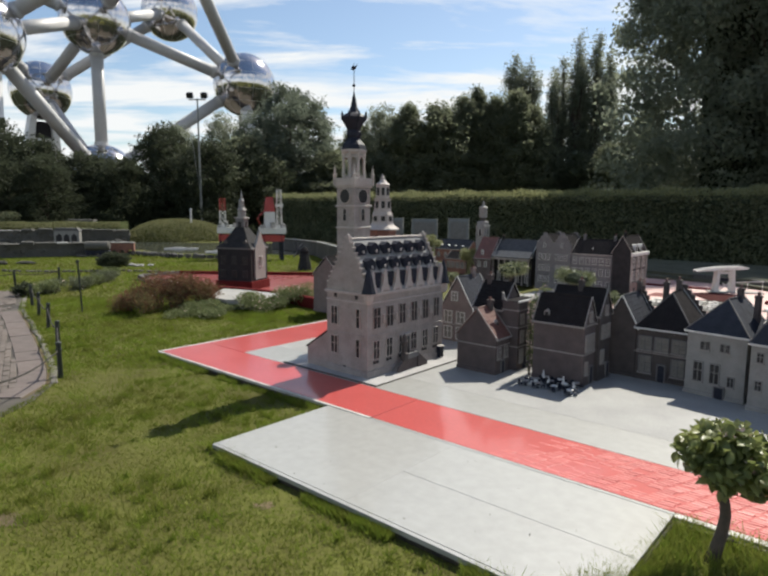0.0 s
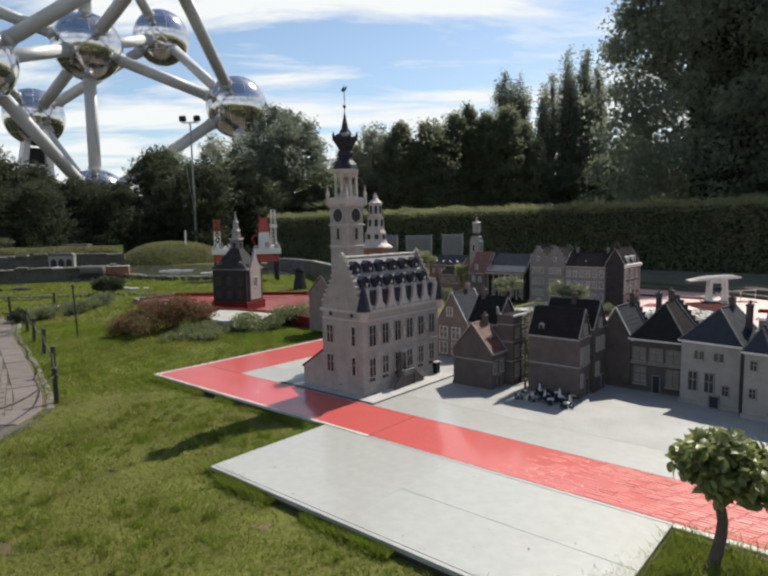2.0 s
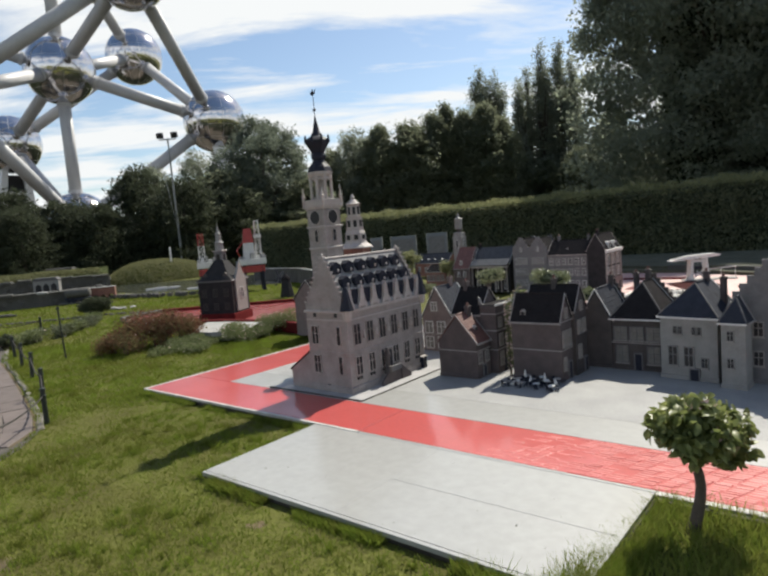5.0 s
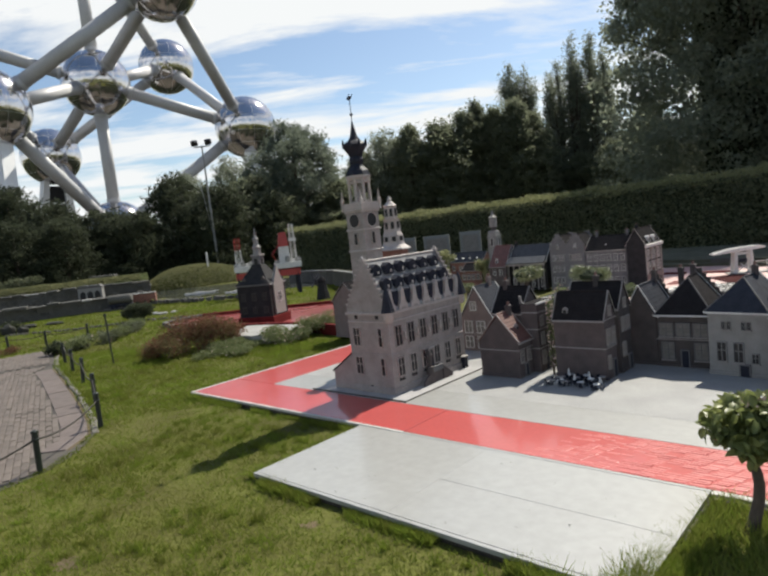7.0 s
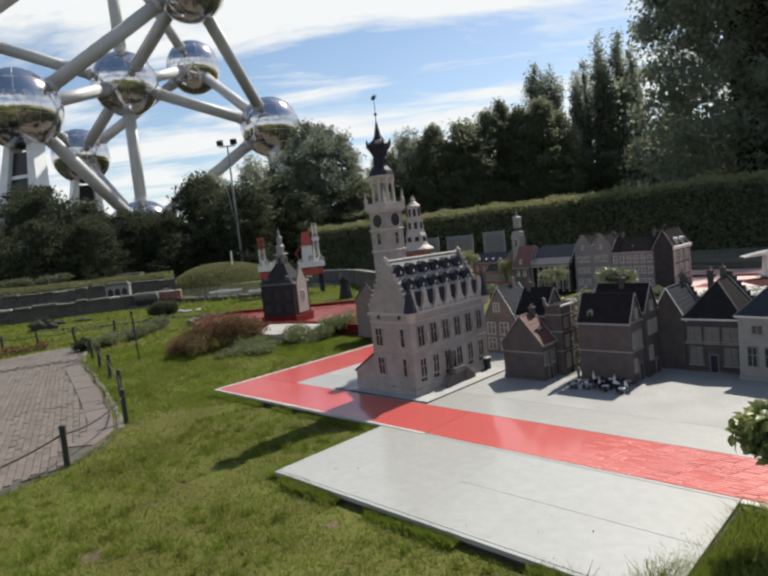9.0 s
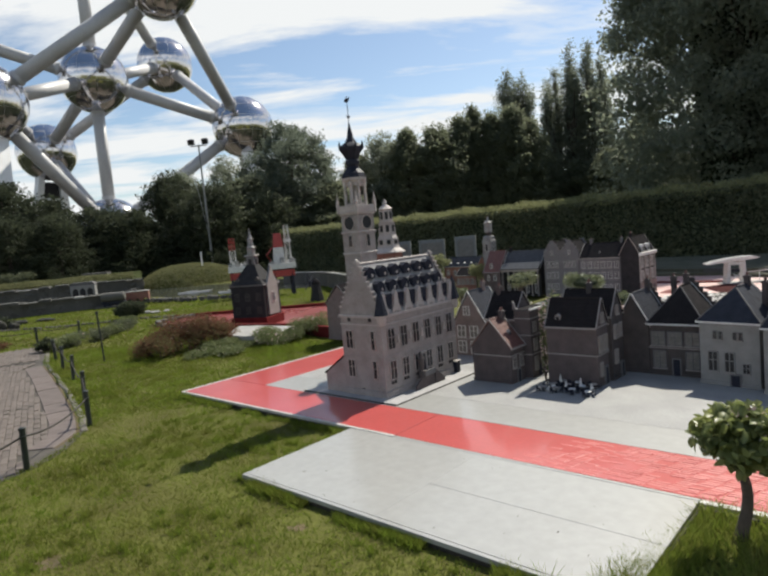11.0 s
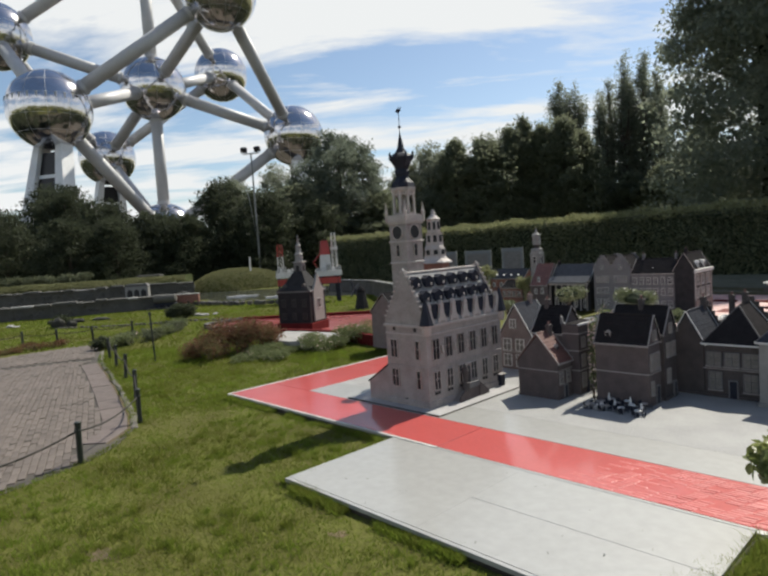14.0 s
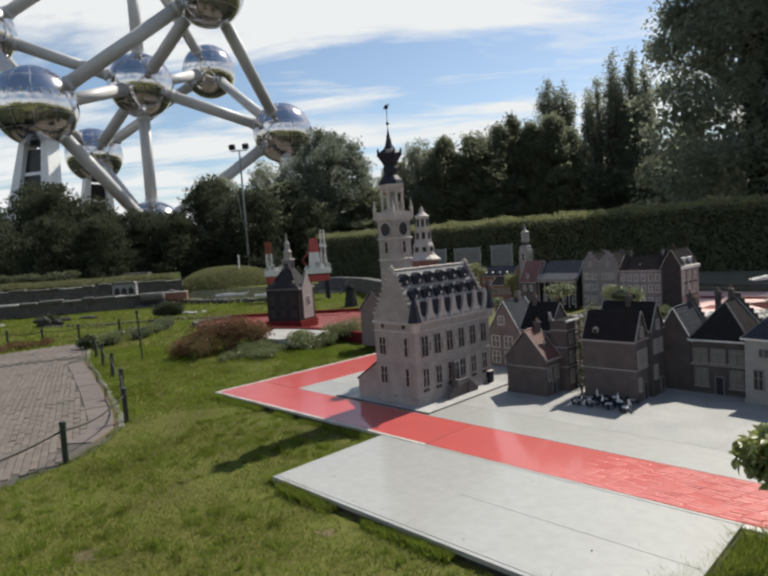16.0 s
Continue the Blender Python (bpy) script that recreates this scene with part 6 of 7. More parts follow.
ob = thing("model_gatehouse", "pale model gatehouse with dark arched openings", "model house", pose(-10.9, 20.75, 0.33, 0, 0, 12), "terrace models")
part("wall", Shape().box(-0.4, 0.4, -0.15, 0.15, -0.31, 0.40, 0.01), M_BRICKS["pale"], ob)
for x in (-0.24, 0.0, 0.24):
    part("archway", Shape().prism([(x - 0.09, 0.02), (x + 0.09, 0.02), (x + 0.09, 0.22), (x, 0.31), (x - 0.09, 0.22)], -0.16, -0.14, "y"), M_GLASS, ob)
part("roof", Shape().prism([(-0.42, 0.40), (0.42, 0.40), (0.34, 0.50), (-0.34, 0.50)], -0.17, 0.17, "y"), M_ROOFS["grey"], ob)
ob = thing("tank_wagon", "dark model tank wagon on the terrace edge", "model wagon", pose(-9.35, 19.6, 0.0, 0, 0, 8), "terrace models")
part("tank", Shape().tube([(-0.38, 0, 0.30), (-0.34, 0, 0.30), (0.34, 0, 0.30), (0.38, 0, 0.30)], [0.10, 0.15, 0.15, 0.10], 16), M_STONE, ob, smooth=False)
part("chassis", Shape().box(-0.38, 0.38, -0.10, 0.10, 0.08, 0.15, 0.01), M_DARK, ob)
for x in (-0.26, -0.12, 0.12, 0.26):
    for y in (-0.1, 0.1):
        part("wheel", Shape().tube([(x, y - 0.02, 0.06), (x, y + 0.02, 0.06)], 0.06, 12), M_DARK, ob)
part("rail_bed", Shape().box(-0.6, 0.6, -0.16, 0.16, GROUND_Z, 0.0, 0.01), M_STONE, ob)
stone_bridge(-8.75, 20.1, 0.03, 12, 0.75, M_BRICKS["red"], "reddish stone model bridge with arches")

tagged(part("pond", Shape().prism([(-13.0, 23.2), (-9.2, 22.9), (-8.2, 21.6), (-5.8, 21.2), (-2.6, 21.0), (-2.2, 27.5), (-12.5, 27.9)], GROUND_Z - 0.03, GROUND_Z + 0.006, "z"), M_WATER), "dark still pond between the lawns", "pond", kind="structure")


def model_ship(x, y, yaw):
    s = thing("model_ship", "slim white model ship on the pond", "model boat", pose(x, y, GROUND_Z + 0.005, 0, 0, yaw), "model boats")
    part("hull", Shape().prism([(-0.62, 0), (0.52, 0), (0.68, 0.045), (-0.64, 0.045)], -0.06, 0.06, "y"), M_WHITE, s)
    part("cabin", Shape().box(-0.28, 0.12, -0.04, 0.04, 0.045, 0.075, 0.006), M_WHITE, s)
    part("funnel", Shape().lathe([(0.018, 0.075), (0.016, 0.11)], 10, (-0.1, 0, 0)), M_SHEET, s)


model_ship(-7.9, 23.4, 8)
model_ship(-5.9, 22.0, 2)

# loose rocks at the end of the lawn border and pale stones by the basin
def rock(x, y, w, d, h, yaw, material, label, seed):
    k = np.random.default_rng(seed)
    bm = bmesh.new()
    bmesh.ops.create_icosphere(bm, subdivisions=2, radius=1.0)
    for v in bm.verts:
        c = v.co.copy()
        v.co = Vector((math.copysign(abs(c.x) ** 0.75, c.x) * w, math.copysign(abs(c.y) ** 0.75, c.y) * d, (c.z * 0.6 + 0.4) * h)) * (1 + 0.28 * noise.noise(c * 1.7 + Vector((seed, 0, 0)))) * k.uniform(0.97, 1.03)
    me = bpy.data.meshes.new("rock")
    bm.to_mesh(me)
    bm.free()
    me.materials.append(material)
    tagged(new("rock", me), label, "rock", "loose rocks").matrix_basis = pose(x, y, GROUND_Z, 0, 0, yaw)


for i, (x, y, w, d, h, yaw) in enumerate(((-10.32, 15.2, 0.16, 0.14, 0.34, 20), (-10.05, 15.35, 0.14, 0.12, 0.22, 60), (-10.55, 15.45, 0.15, 0.13, 0.24, 100), (-10.75, 16.6, 0.30, 0.16, 0.13, 15), (-10.1, 16.9, 0.28, 0.15, 0.10, 5), (-11.4, 16.7, 0.24, 0.16, 0.14, 40))):
    rock(x, y, w, d, h * 0.85, yaw, M_DARKROCK, "dark rough rock at the end of the lawn border", 300 + i)
for i, (x, y, w, d, h, yaw) in enumerate(((-7.0, 16.6, 0.10, 0.08, 0.08, 0), (-6.75, 16.5, 0.13, 0.09, 0.07, 30), (-6.5, 16.7, 0.09, 0.08, 0.06, 70), (-12.4, 16.1, 0.12, 0.1, 0.08, 10), (-12.15, 16.0, 0.09, 0.08, 0.06, 50))):
    rock(x, y, w, d, h, yaw, M_CONCRETE, "small pale stone lying on the lawn", 320 + i)

# white marker post on the far grass
solid("marker_post", Shape().lathe([(0.045, 0), (0.045, 0.93), (0.03, 0.97)], 10, (-9.4, 29.4, 0.55)), M_WHITE, "white marker post on the grass", "post")
solid("planter_trough", Shape().box(-0.75, 0.75, -0.2, 0.2, 0.18, 0.34, 0.02).box(-0.6, -0.5, -0.15, 0.15, 0, 0.18).box(0.5, 0.6, -0.15, 0.15, 0, 0.18), M_STONE, "low dark stone trough on the terrace", "bench", pose(-12.5, 25.0, 0.72) @ Matrix.Diagonal((0.72, 1, 0.9, 1)))


# ---- path fence ----
POSTS = [(-3.55, 3.25), (-3.05, 4.5), (-3.12, 5.65), (-3.72, 6.72), (-4.52, 7.96), (-5.2, 8.93), (-5.81, 9.81)]
FAR_POSTS = [(-11.3, 9.6), (-10.3, 10.5), (-9.45, 11.2), (-8.75, 11.62), (-8.06, 11.75), (-7.47, 12.08), (-6.9, 12.68)]
pm = Shape().lathe([(0.024, 0), (0.024, 0.335), (0.028, 0.336), (0.028, 0.352), (0.012, 0.36)], 12).mesh("post_body", M_POST)
cm = Shape().lathe([(0.027, 0.27), (0.030, 0.275), (0.030, 0.285), (0.027, 0.29)], 12).mesh("collar", M_POST)
for grp, plist in (("path fence posts", POSTS), ("far fence posts", FAR_POSTS)):
    for i, (x, y) in enumerate(plist):
        p = thing("fence_post", "short dark green metal fence post with rope", "fence post", pose(x, y, GROUND_Z, rng.uniform(-2, 2), rng.uniform(-2, 2), 0), grp)
        part("post_body", pm, None, p)
        part("collar", cm, None, p)
    for (ax, ay), (bx, by) in zip(plist, plist[1:]):
        ln = math.hypot(bx - ax, by - ay)
        pts = [(ax + (bx - ax) * f_, ay + (by - ay) * f_, GROUND_Z + 0.28 - 0.10 * ln * 4 * f_ * (1 - f_) * 0.55) for f_ in np.linspace(0, 1, 13)]
        solid("fence_rope", Shape().tube(pts, 0.008, 6), M_ROPE, "dark sagging rope between fence posts", "rope", None, "fence ropes", smooth=True)

sg = thing("sign_post", "thin dark metal stake standing in the lawn", "stake", pose(-4.72, 9.28, GROUND_Z, 0, -2, 0))
part("stake", Shape().tube([(0, 0, 0), (0, 0, 0.80)], 0.014, 8), M_POST, sg)
part("plate", Shape().box(-0.022, 0.022, -0.012, 0.012, 0.77, 0.82, 0.004), M_POST, sg)


# ---- shrubs ----
def shrub(x, y, z, lob, n, size, material, label, petals=0, seed=1, grp="garden shrubs"):
    s = thing("shrub", label, "shrub", pose(x, y, z), grp)
    k = np.random.default_rng(seed)
    for l in lob:
        st = Shape().tube([(l[0] * 0.5, l[1] * 0.5, -0.01), (l[0] * 0.8, l[1] * 0.8, l[2] * 0.6), (l[0], l[1], l[2])], [0.012, 0.008, 0.003], 5)
        part("stem", st, M_BARKS, s)
    part("foliage", leaves("foliage", blob_points(lob, n, 0.85, 0, seed), size, material), None, s)
    if petals:
        part("blossoms", leaves("blossoms", blob_points(lob, petals, 0.12, 0, seed + 9), size * 0.8, M_PETAL), None, s)


k = np.random.default_rng(12)
for i, (x, y, w, hgt, m, pet) in enumerate(((-3.85, 9.45, 0.34, 0.28, M_LEAF_RED, 0), (-3.5, 9.7, 0.45, 0.46, M_LEAF_RED, 10), (-3.15, 9.85, 0.34, 0.44, M_LEAF_RED, 20), (-2.95, 9.35, 0.34, 0.15, M_LEAF_GREY, 60), (-2.45, 9.35, 0.32, 0.09, M_LEAF_GREY, 110), (-1.95, 9.85, 0.36, 0.21, M_LEAF_GREY, 240), (-1.5, 10.15, 0.34, 0.27, M_LEAF_GREY, 260))):
    hgt *= 1.3
    lob = [(k.uniform(-w, w) * 0.9, k.uniform(-0.45, 0.35), hgt * k.uniform(0.25, 0.75), w * 0.5, 0.26, hgt * 0.36) for _ in range(10)]
    shrub(x, y, GROUND_Z, lob, 4600, 0.036, m, "low reddish garden shrub in the lawn bed" if m is M_LEAF_RED else "low grey-green shrub with pale blossoms", pet, 20 + i)
for i, (x, y) in enumerate(((-6.42, 11.1), (-6.28, 11.45), (-6.15, 11.85), (-6.13, 12.3), (-6.17, 12.8), (-6.25, 13.3), (-6.35, 13.8))):
    lob = [(k.uniform(-0.16, 0.16), k.uniform(-0.3, 0.3), k.uniform(0.07, 0.17), 0.15, 0.20, 0.10) for _ in range(7)]
    shrub(x, y, GROUND_Z, lob, 1500, 0.042, M_LEAF_HEDGE if i % 3 else M_LEAF_GREY, "low green border plants beside the path", 4, 40 + i, "path border plants")
lob = [(k.uniform(-0.28, 0.28), k.uniform(-0.2, 0.2), k.uniform(0.16, 0.32), 0.24, 0.25, 0.15) for _ in range(9)]
shrub(-7.0, 15.4, GROUND_Z, [(a_, b_, c_ * 1.15, *q_) for a_, b_, c_, *q_ in lob], 6500, 0.06, M_LEAF_DARK, "dark rounded bush on the lawn", 0, 60)
shrub(-10.5, 15.55, GROUND_Z, [(l[0] * 0.6, l[1] * 0.6, l[2] * 0.7, *l[3:]) for l in lob], 1200, 0.06, M_LEAF_DARK, "small dark bush beside the stone border", 0, 61)


shrub(-6.55, 10.85, GROUND_Z, [(k.uniform(-0.1, 0.1), k.uniform(-0.1, 0.1), k.uniform(0.08, 0.24), 0.13, 0.13, 0.10) for _ in range(6)], 900, 0.05, M_LEAF_DARK, "dark low bush at the path corner", 0, 63)

for i, (x, y, w) in enumerate(((-19.4, 26.0, 0.8), (-18.5, 26.2, 0.7), (-17.6, 26.2, 0.7), (-16.7, 26.4, 0.5))):
    lob = [(k.uniform(-w, w), k.uniform(-0.3, 0.3), k.uniform(0.15, 0.45), 0.35, 0.3, 0.2) for _ in range(8)]
    shrub(x, y, 0.72, lob, 1700, 0.10, M_LEAF_HEDGE, "yellow-green bush at the foot of the evergreens", 0, 70 + i)

for i, (x, y) in enumerate(((-9.2, 9.9), (-8.85, 10.4), (-8.55, 10.85), (-8.25, 11.25), (-7.95, 11.5))):
    lob = [(k.uniform(-0.2, 0.2), k.uniform(-0.2, 0.2), k.uniform(0.04, 0.10), 0.16, 0.16, 0.07) for _ in range(5)]
    shrub(x - 0.12, y + 0.1, GROUND_Z, lob, 700, 0.04, M_LEAF_RED, "low dark red bedding plants along the path edge", 0, 80 + i, "red bedding plants")

for i, (u, v, w, zc) in enumerate(((-9.68, 13.2, 0.20, 0.80), (-7.8, 12.15, 0.12, 0.58))):
    lob = [(k.uniform(-w, w), k.uniform(-0.12, 0.12), zc + k.uniform(-0.10, 0.08), 0.13, 0.12, 0.09) for _ in range(8)] + [(k.uniform(-0.08, 0.08), 0, zc * q, 0.12, 0.10, zc * 0.16) for q in (0.2, 0.45, 0.7)]
    p_ = SITE @ Vector((u, v, 0))
    shrub(p_.x, p_.y, GROUND_Z, lob, 1800, 0.05, M_LEAF_SPROUT, "upright yellow-green bush behind the model houses", 0, 90 + i, "yellow-green bushes")

# ---- hedge and info panels ----
def hedge():
    h = thing("hedge", "long clipped green hedge, sunlit along its top", "hedge", SITE @ Matrix.Translation((0, 20.0, GROUND_Z)))
    u0, u1, hgt, th = -25.0, 22.0, 2.12, 1.3
    # solid dark block in place of the shaded inside of the hedge
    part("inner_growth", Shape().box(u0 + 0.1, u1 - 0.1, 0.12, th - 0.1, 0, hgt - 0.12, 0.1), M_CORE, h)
    k = np.random.default_rng(31)
    n = 90000
    p = np.c_[k.uniform(u0, u1, n), 0.14 * k.random(n) ** 1.5 + 0.01, k.uniform(0, hgt, n)]
    p[:, 1] += 0.05 * np.sin(p[:, 0] * 2.3) + 0.04 * np.sin(p[:, 2] * 5 + p[:, 0])
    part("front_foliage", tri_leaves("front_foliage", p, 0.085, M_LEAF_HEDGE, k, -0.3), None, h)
    # top leaves and sprouts are paler, with sunlight put into their colour
    n = 38000
    p = np.c_[k.uniform(u0, u1, n), k.uniform(0, th, n), hgt - 0.10 + 0.14 * k.random(n) ** 1.5]
    p[:, 2] += 0.06 * np.sin(p[:, 0] * 1.7) + 0.04 * np.sin(p[:, 0] * 5.3 + 1) + 0.05 * k.random(n) ** 6 * 4
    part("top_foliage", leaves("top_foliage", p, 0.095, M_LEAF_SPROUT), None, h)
    n = 16000
    p = np.c_[k.uniform(u0, u1, n), k.uniform(0, 0.5, n), hgt + 0.02 + 0.20 * k.random(n) ** 1.7]
    p[:, 2] += 0.10 * np.maximum(0, np.sin(p[:, 0] * 1.3) * np.sin(p[:, 0] * 3.7 + 1))
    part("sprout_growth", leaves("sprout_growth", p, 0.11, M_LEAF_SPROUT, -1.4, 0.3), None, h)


hedge()
for x, y, w, z0, z1 in ((0.55, 24.2, 0.45, 0.4, 1.22), (1.57, 23.2, 0.98, 0.4, 1.21), (2.75, 22.2, 0.74, 0.38, 1.25)):
    b = thing("info_panel", "blue-grey sheet panel on two posts by the hedge", "panel", pose(x, y, GROUND_Z, 0, 0, -15), "panels by the hedge")
    part("sheet", Shape().box(-w / 2, w / 2, -0.02, 0.02, z0, z1 + 0.06, 0.006), M_SHEET, b)
    part("inset", Shape().box(-w / 2 + 0.07, w / 2 - 0.07, -0.027, -0.0195, z0 + 0.12, z1 - 0.06, 0.003), M_BRICKS["grey"], b)
    part("panel_frame", Shape().box(-w / 2 - 0.02, -w / 2 - 0.001, -0.03, 0.03, z0, z1 + 0.08), M_CONCRETE, b)
    part("panel_frame", Shape().box(w / 2 + 0.001, w / 2 + 0.02, -0.03, 0.03, z0, z1 + 0.08), M_CONCRETE, b)
    for s in (-1, 1):
        part("leg", Shape().box(s * w * 0.38 - 0.025, s * w * 0.38 + 0.025, -0.02, 0.02, 0, z0 - 0.002), M_CONCRETE, b)


# ---- trees ----
def crown_outline(kind, f):
    """Half width of the crown, as a share of its greatest, at the share f of its height."""
    if kind == "poplar":
        return np.minimum(1.0, 0.45 + 2.2 * f) * np.clip(1.12 - f, 0.02, 1) ** 0.62
    if kind == "column":
        return np.minimum(1.0, 0.7 + 1.5 * f) * np.clip(1.03 - f ** 3.2, 0.05, 1) ** 0.75
    if kind == "dense":
        return np.sqrt(np.clip(1 - (f * 0.98 - 0.12) ** 2 / 0.80, 0.02, 1))
    if kind == "big":
        return (0.94 + 0.12 * np.sin(f * 5.2)) * np.clip(1.03 - f ** 4, 0.05, 1) ** 0.6
    return np.sqrt(np.clip(1 - ((f - 0.46) / 0.57) ** 2, 0.03, 1))


# height, half width, foot of the crown, twigs, leaves to a twig, spread of a twig, leaf size, leaf, limbs
KINDS = {
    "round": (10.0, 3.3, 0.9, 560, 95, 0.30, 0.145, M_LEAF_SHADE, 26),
    "column": (10.0, 2.2, 0.3, 430, 72, 0.27, 0.145, M_LEAF_MID, 20),
    "poplar": (15.0, 1.05, 0.5, 330, 48, 0.17, 0.125, M_LEAF_POP, 24),
    "dense": (7.0, 3.3, 0.2, 330, 72, 0.30, 0.16, M_LEAF_DARK, 18),
    "airy": (8.5, 2.5, 1.2, 210, 75, 0.26, 0.135, M_LEAF_POP, 22),
    "big": (19.0, 6.2, 0.4, 1700, 125, 0.40, 0.165, M_LEAF_BROAD, 40),
    "far": (9.0, 3.2, 0.3, 90, 26, 0.5, 0.5, M_LEAF_DARK, 8),
}


def tree_mesh(kind, seed):
    """Trunk with limbs and a crown of leafy twigs."""
    k = np.random.default_rng(seed)
    hgt, wide, foot, n, per, spread, size, mt, limbs = KINDS[kind]
    f = k.random(n) ** (0.9 if kind != "dense" else 1.1)
    a = k.uniform(0, 2 * np.pi, n)
    even = 0.45 if kind == "big" else 1.0
    lump = 1 + even * (0.15 * np.sin(a * 3 + f * 7 + seed) + 0.11 * np.sin(a * 5 - f * 11 + 2 * seed) + 0.07 * k.normal(size=n))
    r = wide * crown_outline(kind, f) * lump * k.random(n) ** (0.42 if kind != "airy" else 0.55)
    tips = np.c_[r * np.cos(a), r * np.sin(a), foot + f * (hgt - foot) * (1 + 0.05 * np.sin(a * 2 + seed)) - spread * 0.5]
    if kind == "poplar":
        lead = k.integers(0, 3, n)
        off = np.array([(0.0, 0.0), (0.55, 0.2), (-0.5, -0.3)])[lead]
        tips[:, :2] += off * np.clip(f, 0.2, 1)[:, None]
        tips[:, 2] *= np.array([1.0, 0.93, 0.86])[lead]
    grow = k.uniform(0.6, 1.4, (n, 1)) * np.array([1.0, 1.0, 0.75 if kind != "poplar" else 2.3]) * spread
    p = np.repeat(tips, per, 0) + np.clip(k.normal(size=(n * per, 3)), -1.7, 1.7) * np.repeat(grow, per, 0)
    p = p[p[:, 2] > 0.1]
    trunk = Shape()
    tr_ = 0.017 * hgt + 0.03
    bend = k.uniform(-0.02, 0.02, 2) * hgt
    trunk.tube([(0, 0, -0.1), (bend[0], 0, hgt * 0.35), (0, bend[1], hgt * 0.7), (0, 0, hgt * 0.95)], [tr_ * 1.25, tr_, tr_ * 0.5, tr_ * 0.1], 8)
    if kind == "big":
        # added dark core closes sky holes and stands for the crown's inner shade
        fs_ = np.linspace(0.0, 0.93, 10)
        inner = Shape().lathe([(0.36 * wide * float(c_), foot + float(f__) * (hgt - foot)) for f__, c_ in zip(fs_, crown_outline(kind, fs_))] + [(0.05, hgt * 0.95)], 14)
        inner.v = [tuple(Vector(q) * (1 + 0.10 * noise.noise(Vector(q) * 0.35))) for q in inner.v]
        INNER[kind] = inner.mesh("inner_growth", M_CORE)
    for t_ in tips[:limbs]:
        z0 = max(0.1 * hgt, t_[2] * 0.6 - 0.4)
        trunk.tube([(0, 0, z0), (t_[0] * 0.45, t_[1] * 0.45, (z0 + t_[2]) * 0.52), tuple(t_)], [tr_ * 0.32, tr_ * 0.18, tr_ * 0.05], 5)
    return trunk.mesh("trunk", M_BARK, True), tri_leaves("crown", p, size, mt, k, 0.3 if kind == "poplar" else -0.2)


TREE_KINDS, INNER = {}, {}
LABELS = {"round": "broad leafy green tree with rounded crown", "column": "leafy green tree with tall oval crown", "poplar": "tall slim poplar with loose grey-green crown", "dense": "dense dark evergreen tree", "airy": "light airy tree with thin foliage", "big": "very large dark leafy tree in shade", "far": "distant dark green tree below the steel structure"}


def tree(kind, var, x, y, sxy, sz, rot, z=0.0):
    if (kind, var) not in TREE_KINDS:
        TREE_KINDS[kind, var] = tree_mesh(kind, 100 + var * 17 + len(kind))
    tm, cr = TREE_KINDS[kind, var]
    t = thing("tree", LABELS[kind], "tree", Matrix.LocRotScale((x, y, GROUND_Z + z), Euler((0, 0, rot)), (sxy, sxy, sz)), kind + " trees")
    part("trunk", tm, None, t)
    part("crown", cr, None, t)
    if kind in INNER:
        part("inner_growth", INNER[kind], None, t)


def sized(kind, var, x, y, height, half):
    """A tree of the given height and half width."""
    tree(kind, var, x, y, half / KINDS[kind][1], height / (1.07 * KINDS[kind][0]), x * 1.7 + y)


# behind the hedge, from the lamp mast towards the poplars
sized("round", 0, -6.5, 42.0, 10.0, 3.3)
sized("round", 1, -8.6, 44.5, 7.6, 2.6)
sized("airy", 0, -11.3, 43.0, 8.4, 1.7)
sized("airy", 1, -13.4, 40.0, 7.0, 2.3)
sized("column", 1, -9.6, 41.0, 6.6, 1.8)
sized("airy", 0, -0.3, 45.0, 9.4, 1.9)
for i, (x, y, height, half) in enumerate(((1.7, 45, 9.4, 2.3), (3.9, 45, 9.7, 2.5), (5.9, 46, 10.1, 2.3), (7.0, 46.5, 11.0, 1.4), (8.2, 46, 10.5, 2.0), (9.8, 46, 10.5, 2.4), (11.3, 46.5, 9.6, 2.1), (-1.9, 46, 8.2, 2.3),
                                          (0.8, 49, 9.0, 2.6), (4.9, 50, 9.5, 2.6), (9.1, 50, 9.8, 2.6), (12.9, 48, 6.0, 1.9), (14.8, 47, 6.2, 2.1), (16.9, 46, 7.0, 2.1), (19.0, 45, 9.0, 2.4))):
    sized("column", i % 3, x, y, height, half)
for i, (x, y, height, half) in enumerate(((12.1, 58, 16.4, 1.3), (13.5, 58, 16.0, 1.3), (12.8, 59, 14.5, 1.5), (12.5, 57.5, 15.8, 1.2), (13.2, 58.5, 15.2, 1.2), (13.7, 50, 13.1, 1.25), (14.9, 52, 14.6, 1.2), (15.6, 50, 16.2, 1.35), (17.1, 50, 16.1, 1.4), (16.4, 51.5, 14.0, 1.4), (18.4, 51, 15.0, 1.5))):
    sized("poplar", i % 2, x, y, height, half)
tree("big", 0, 17.9, 29.5, 1.07, 1.2, 1.5)
tree("big", 0, 22.0, 25.0, 1.0, 1.22, 2.4)
tree("round", 0, 26.5, 34.0, 2.0, 2.0, 4.0)
tree("round", 1, 26.0, 19.0, 1.9, 1.9, 5.2)
sized("round", 1, -11.6, 38.5, 5.8, 2.3)
tree("dense", 0, -17.2, 38.0, 0.9, 0.62, 2.2)
tree("column", 0, -8.8, 38.5, 1.3, 0.58, 5.2)
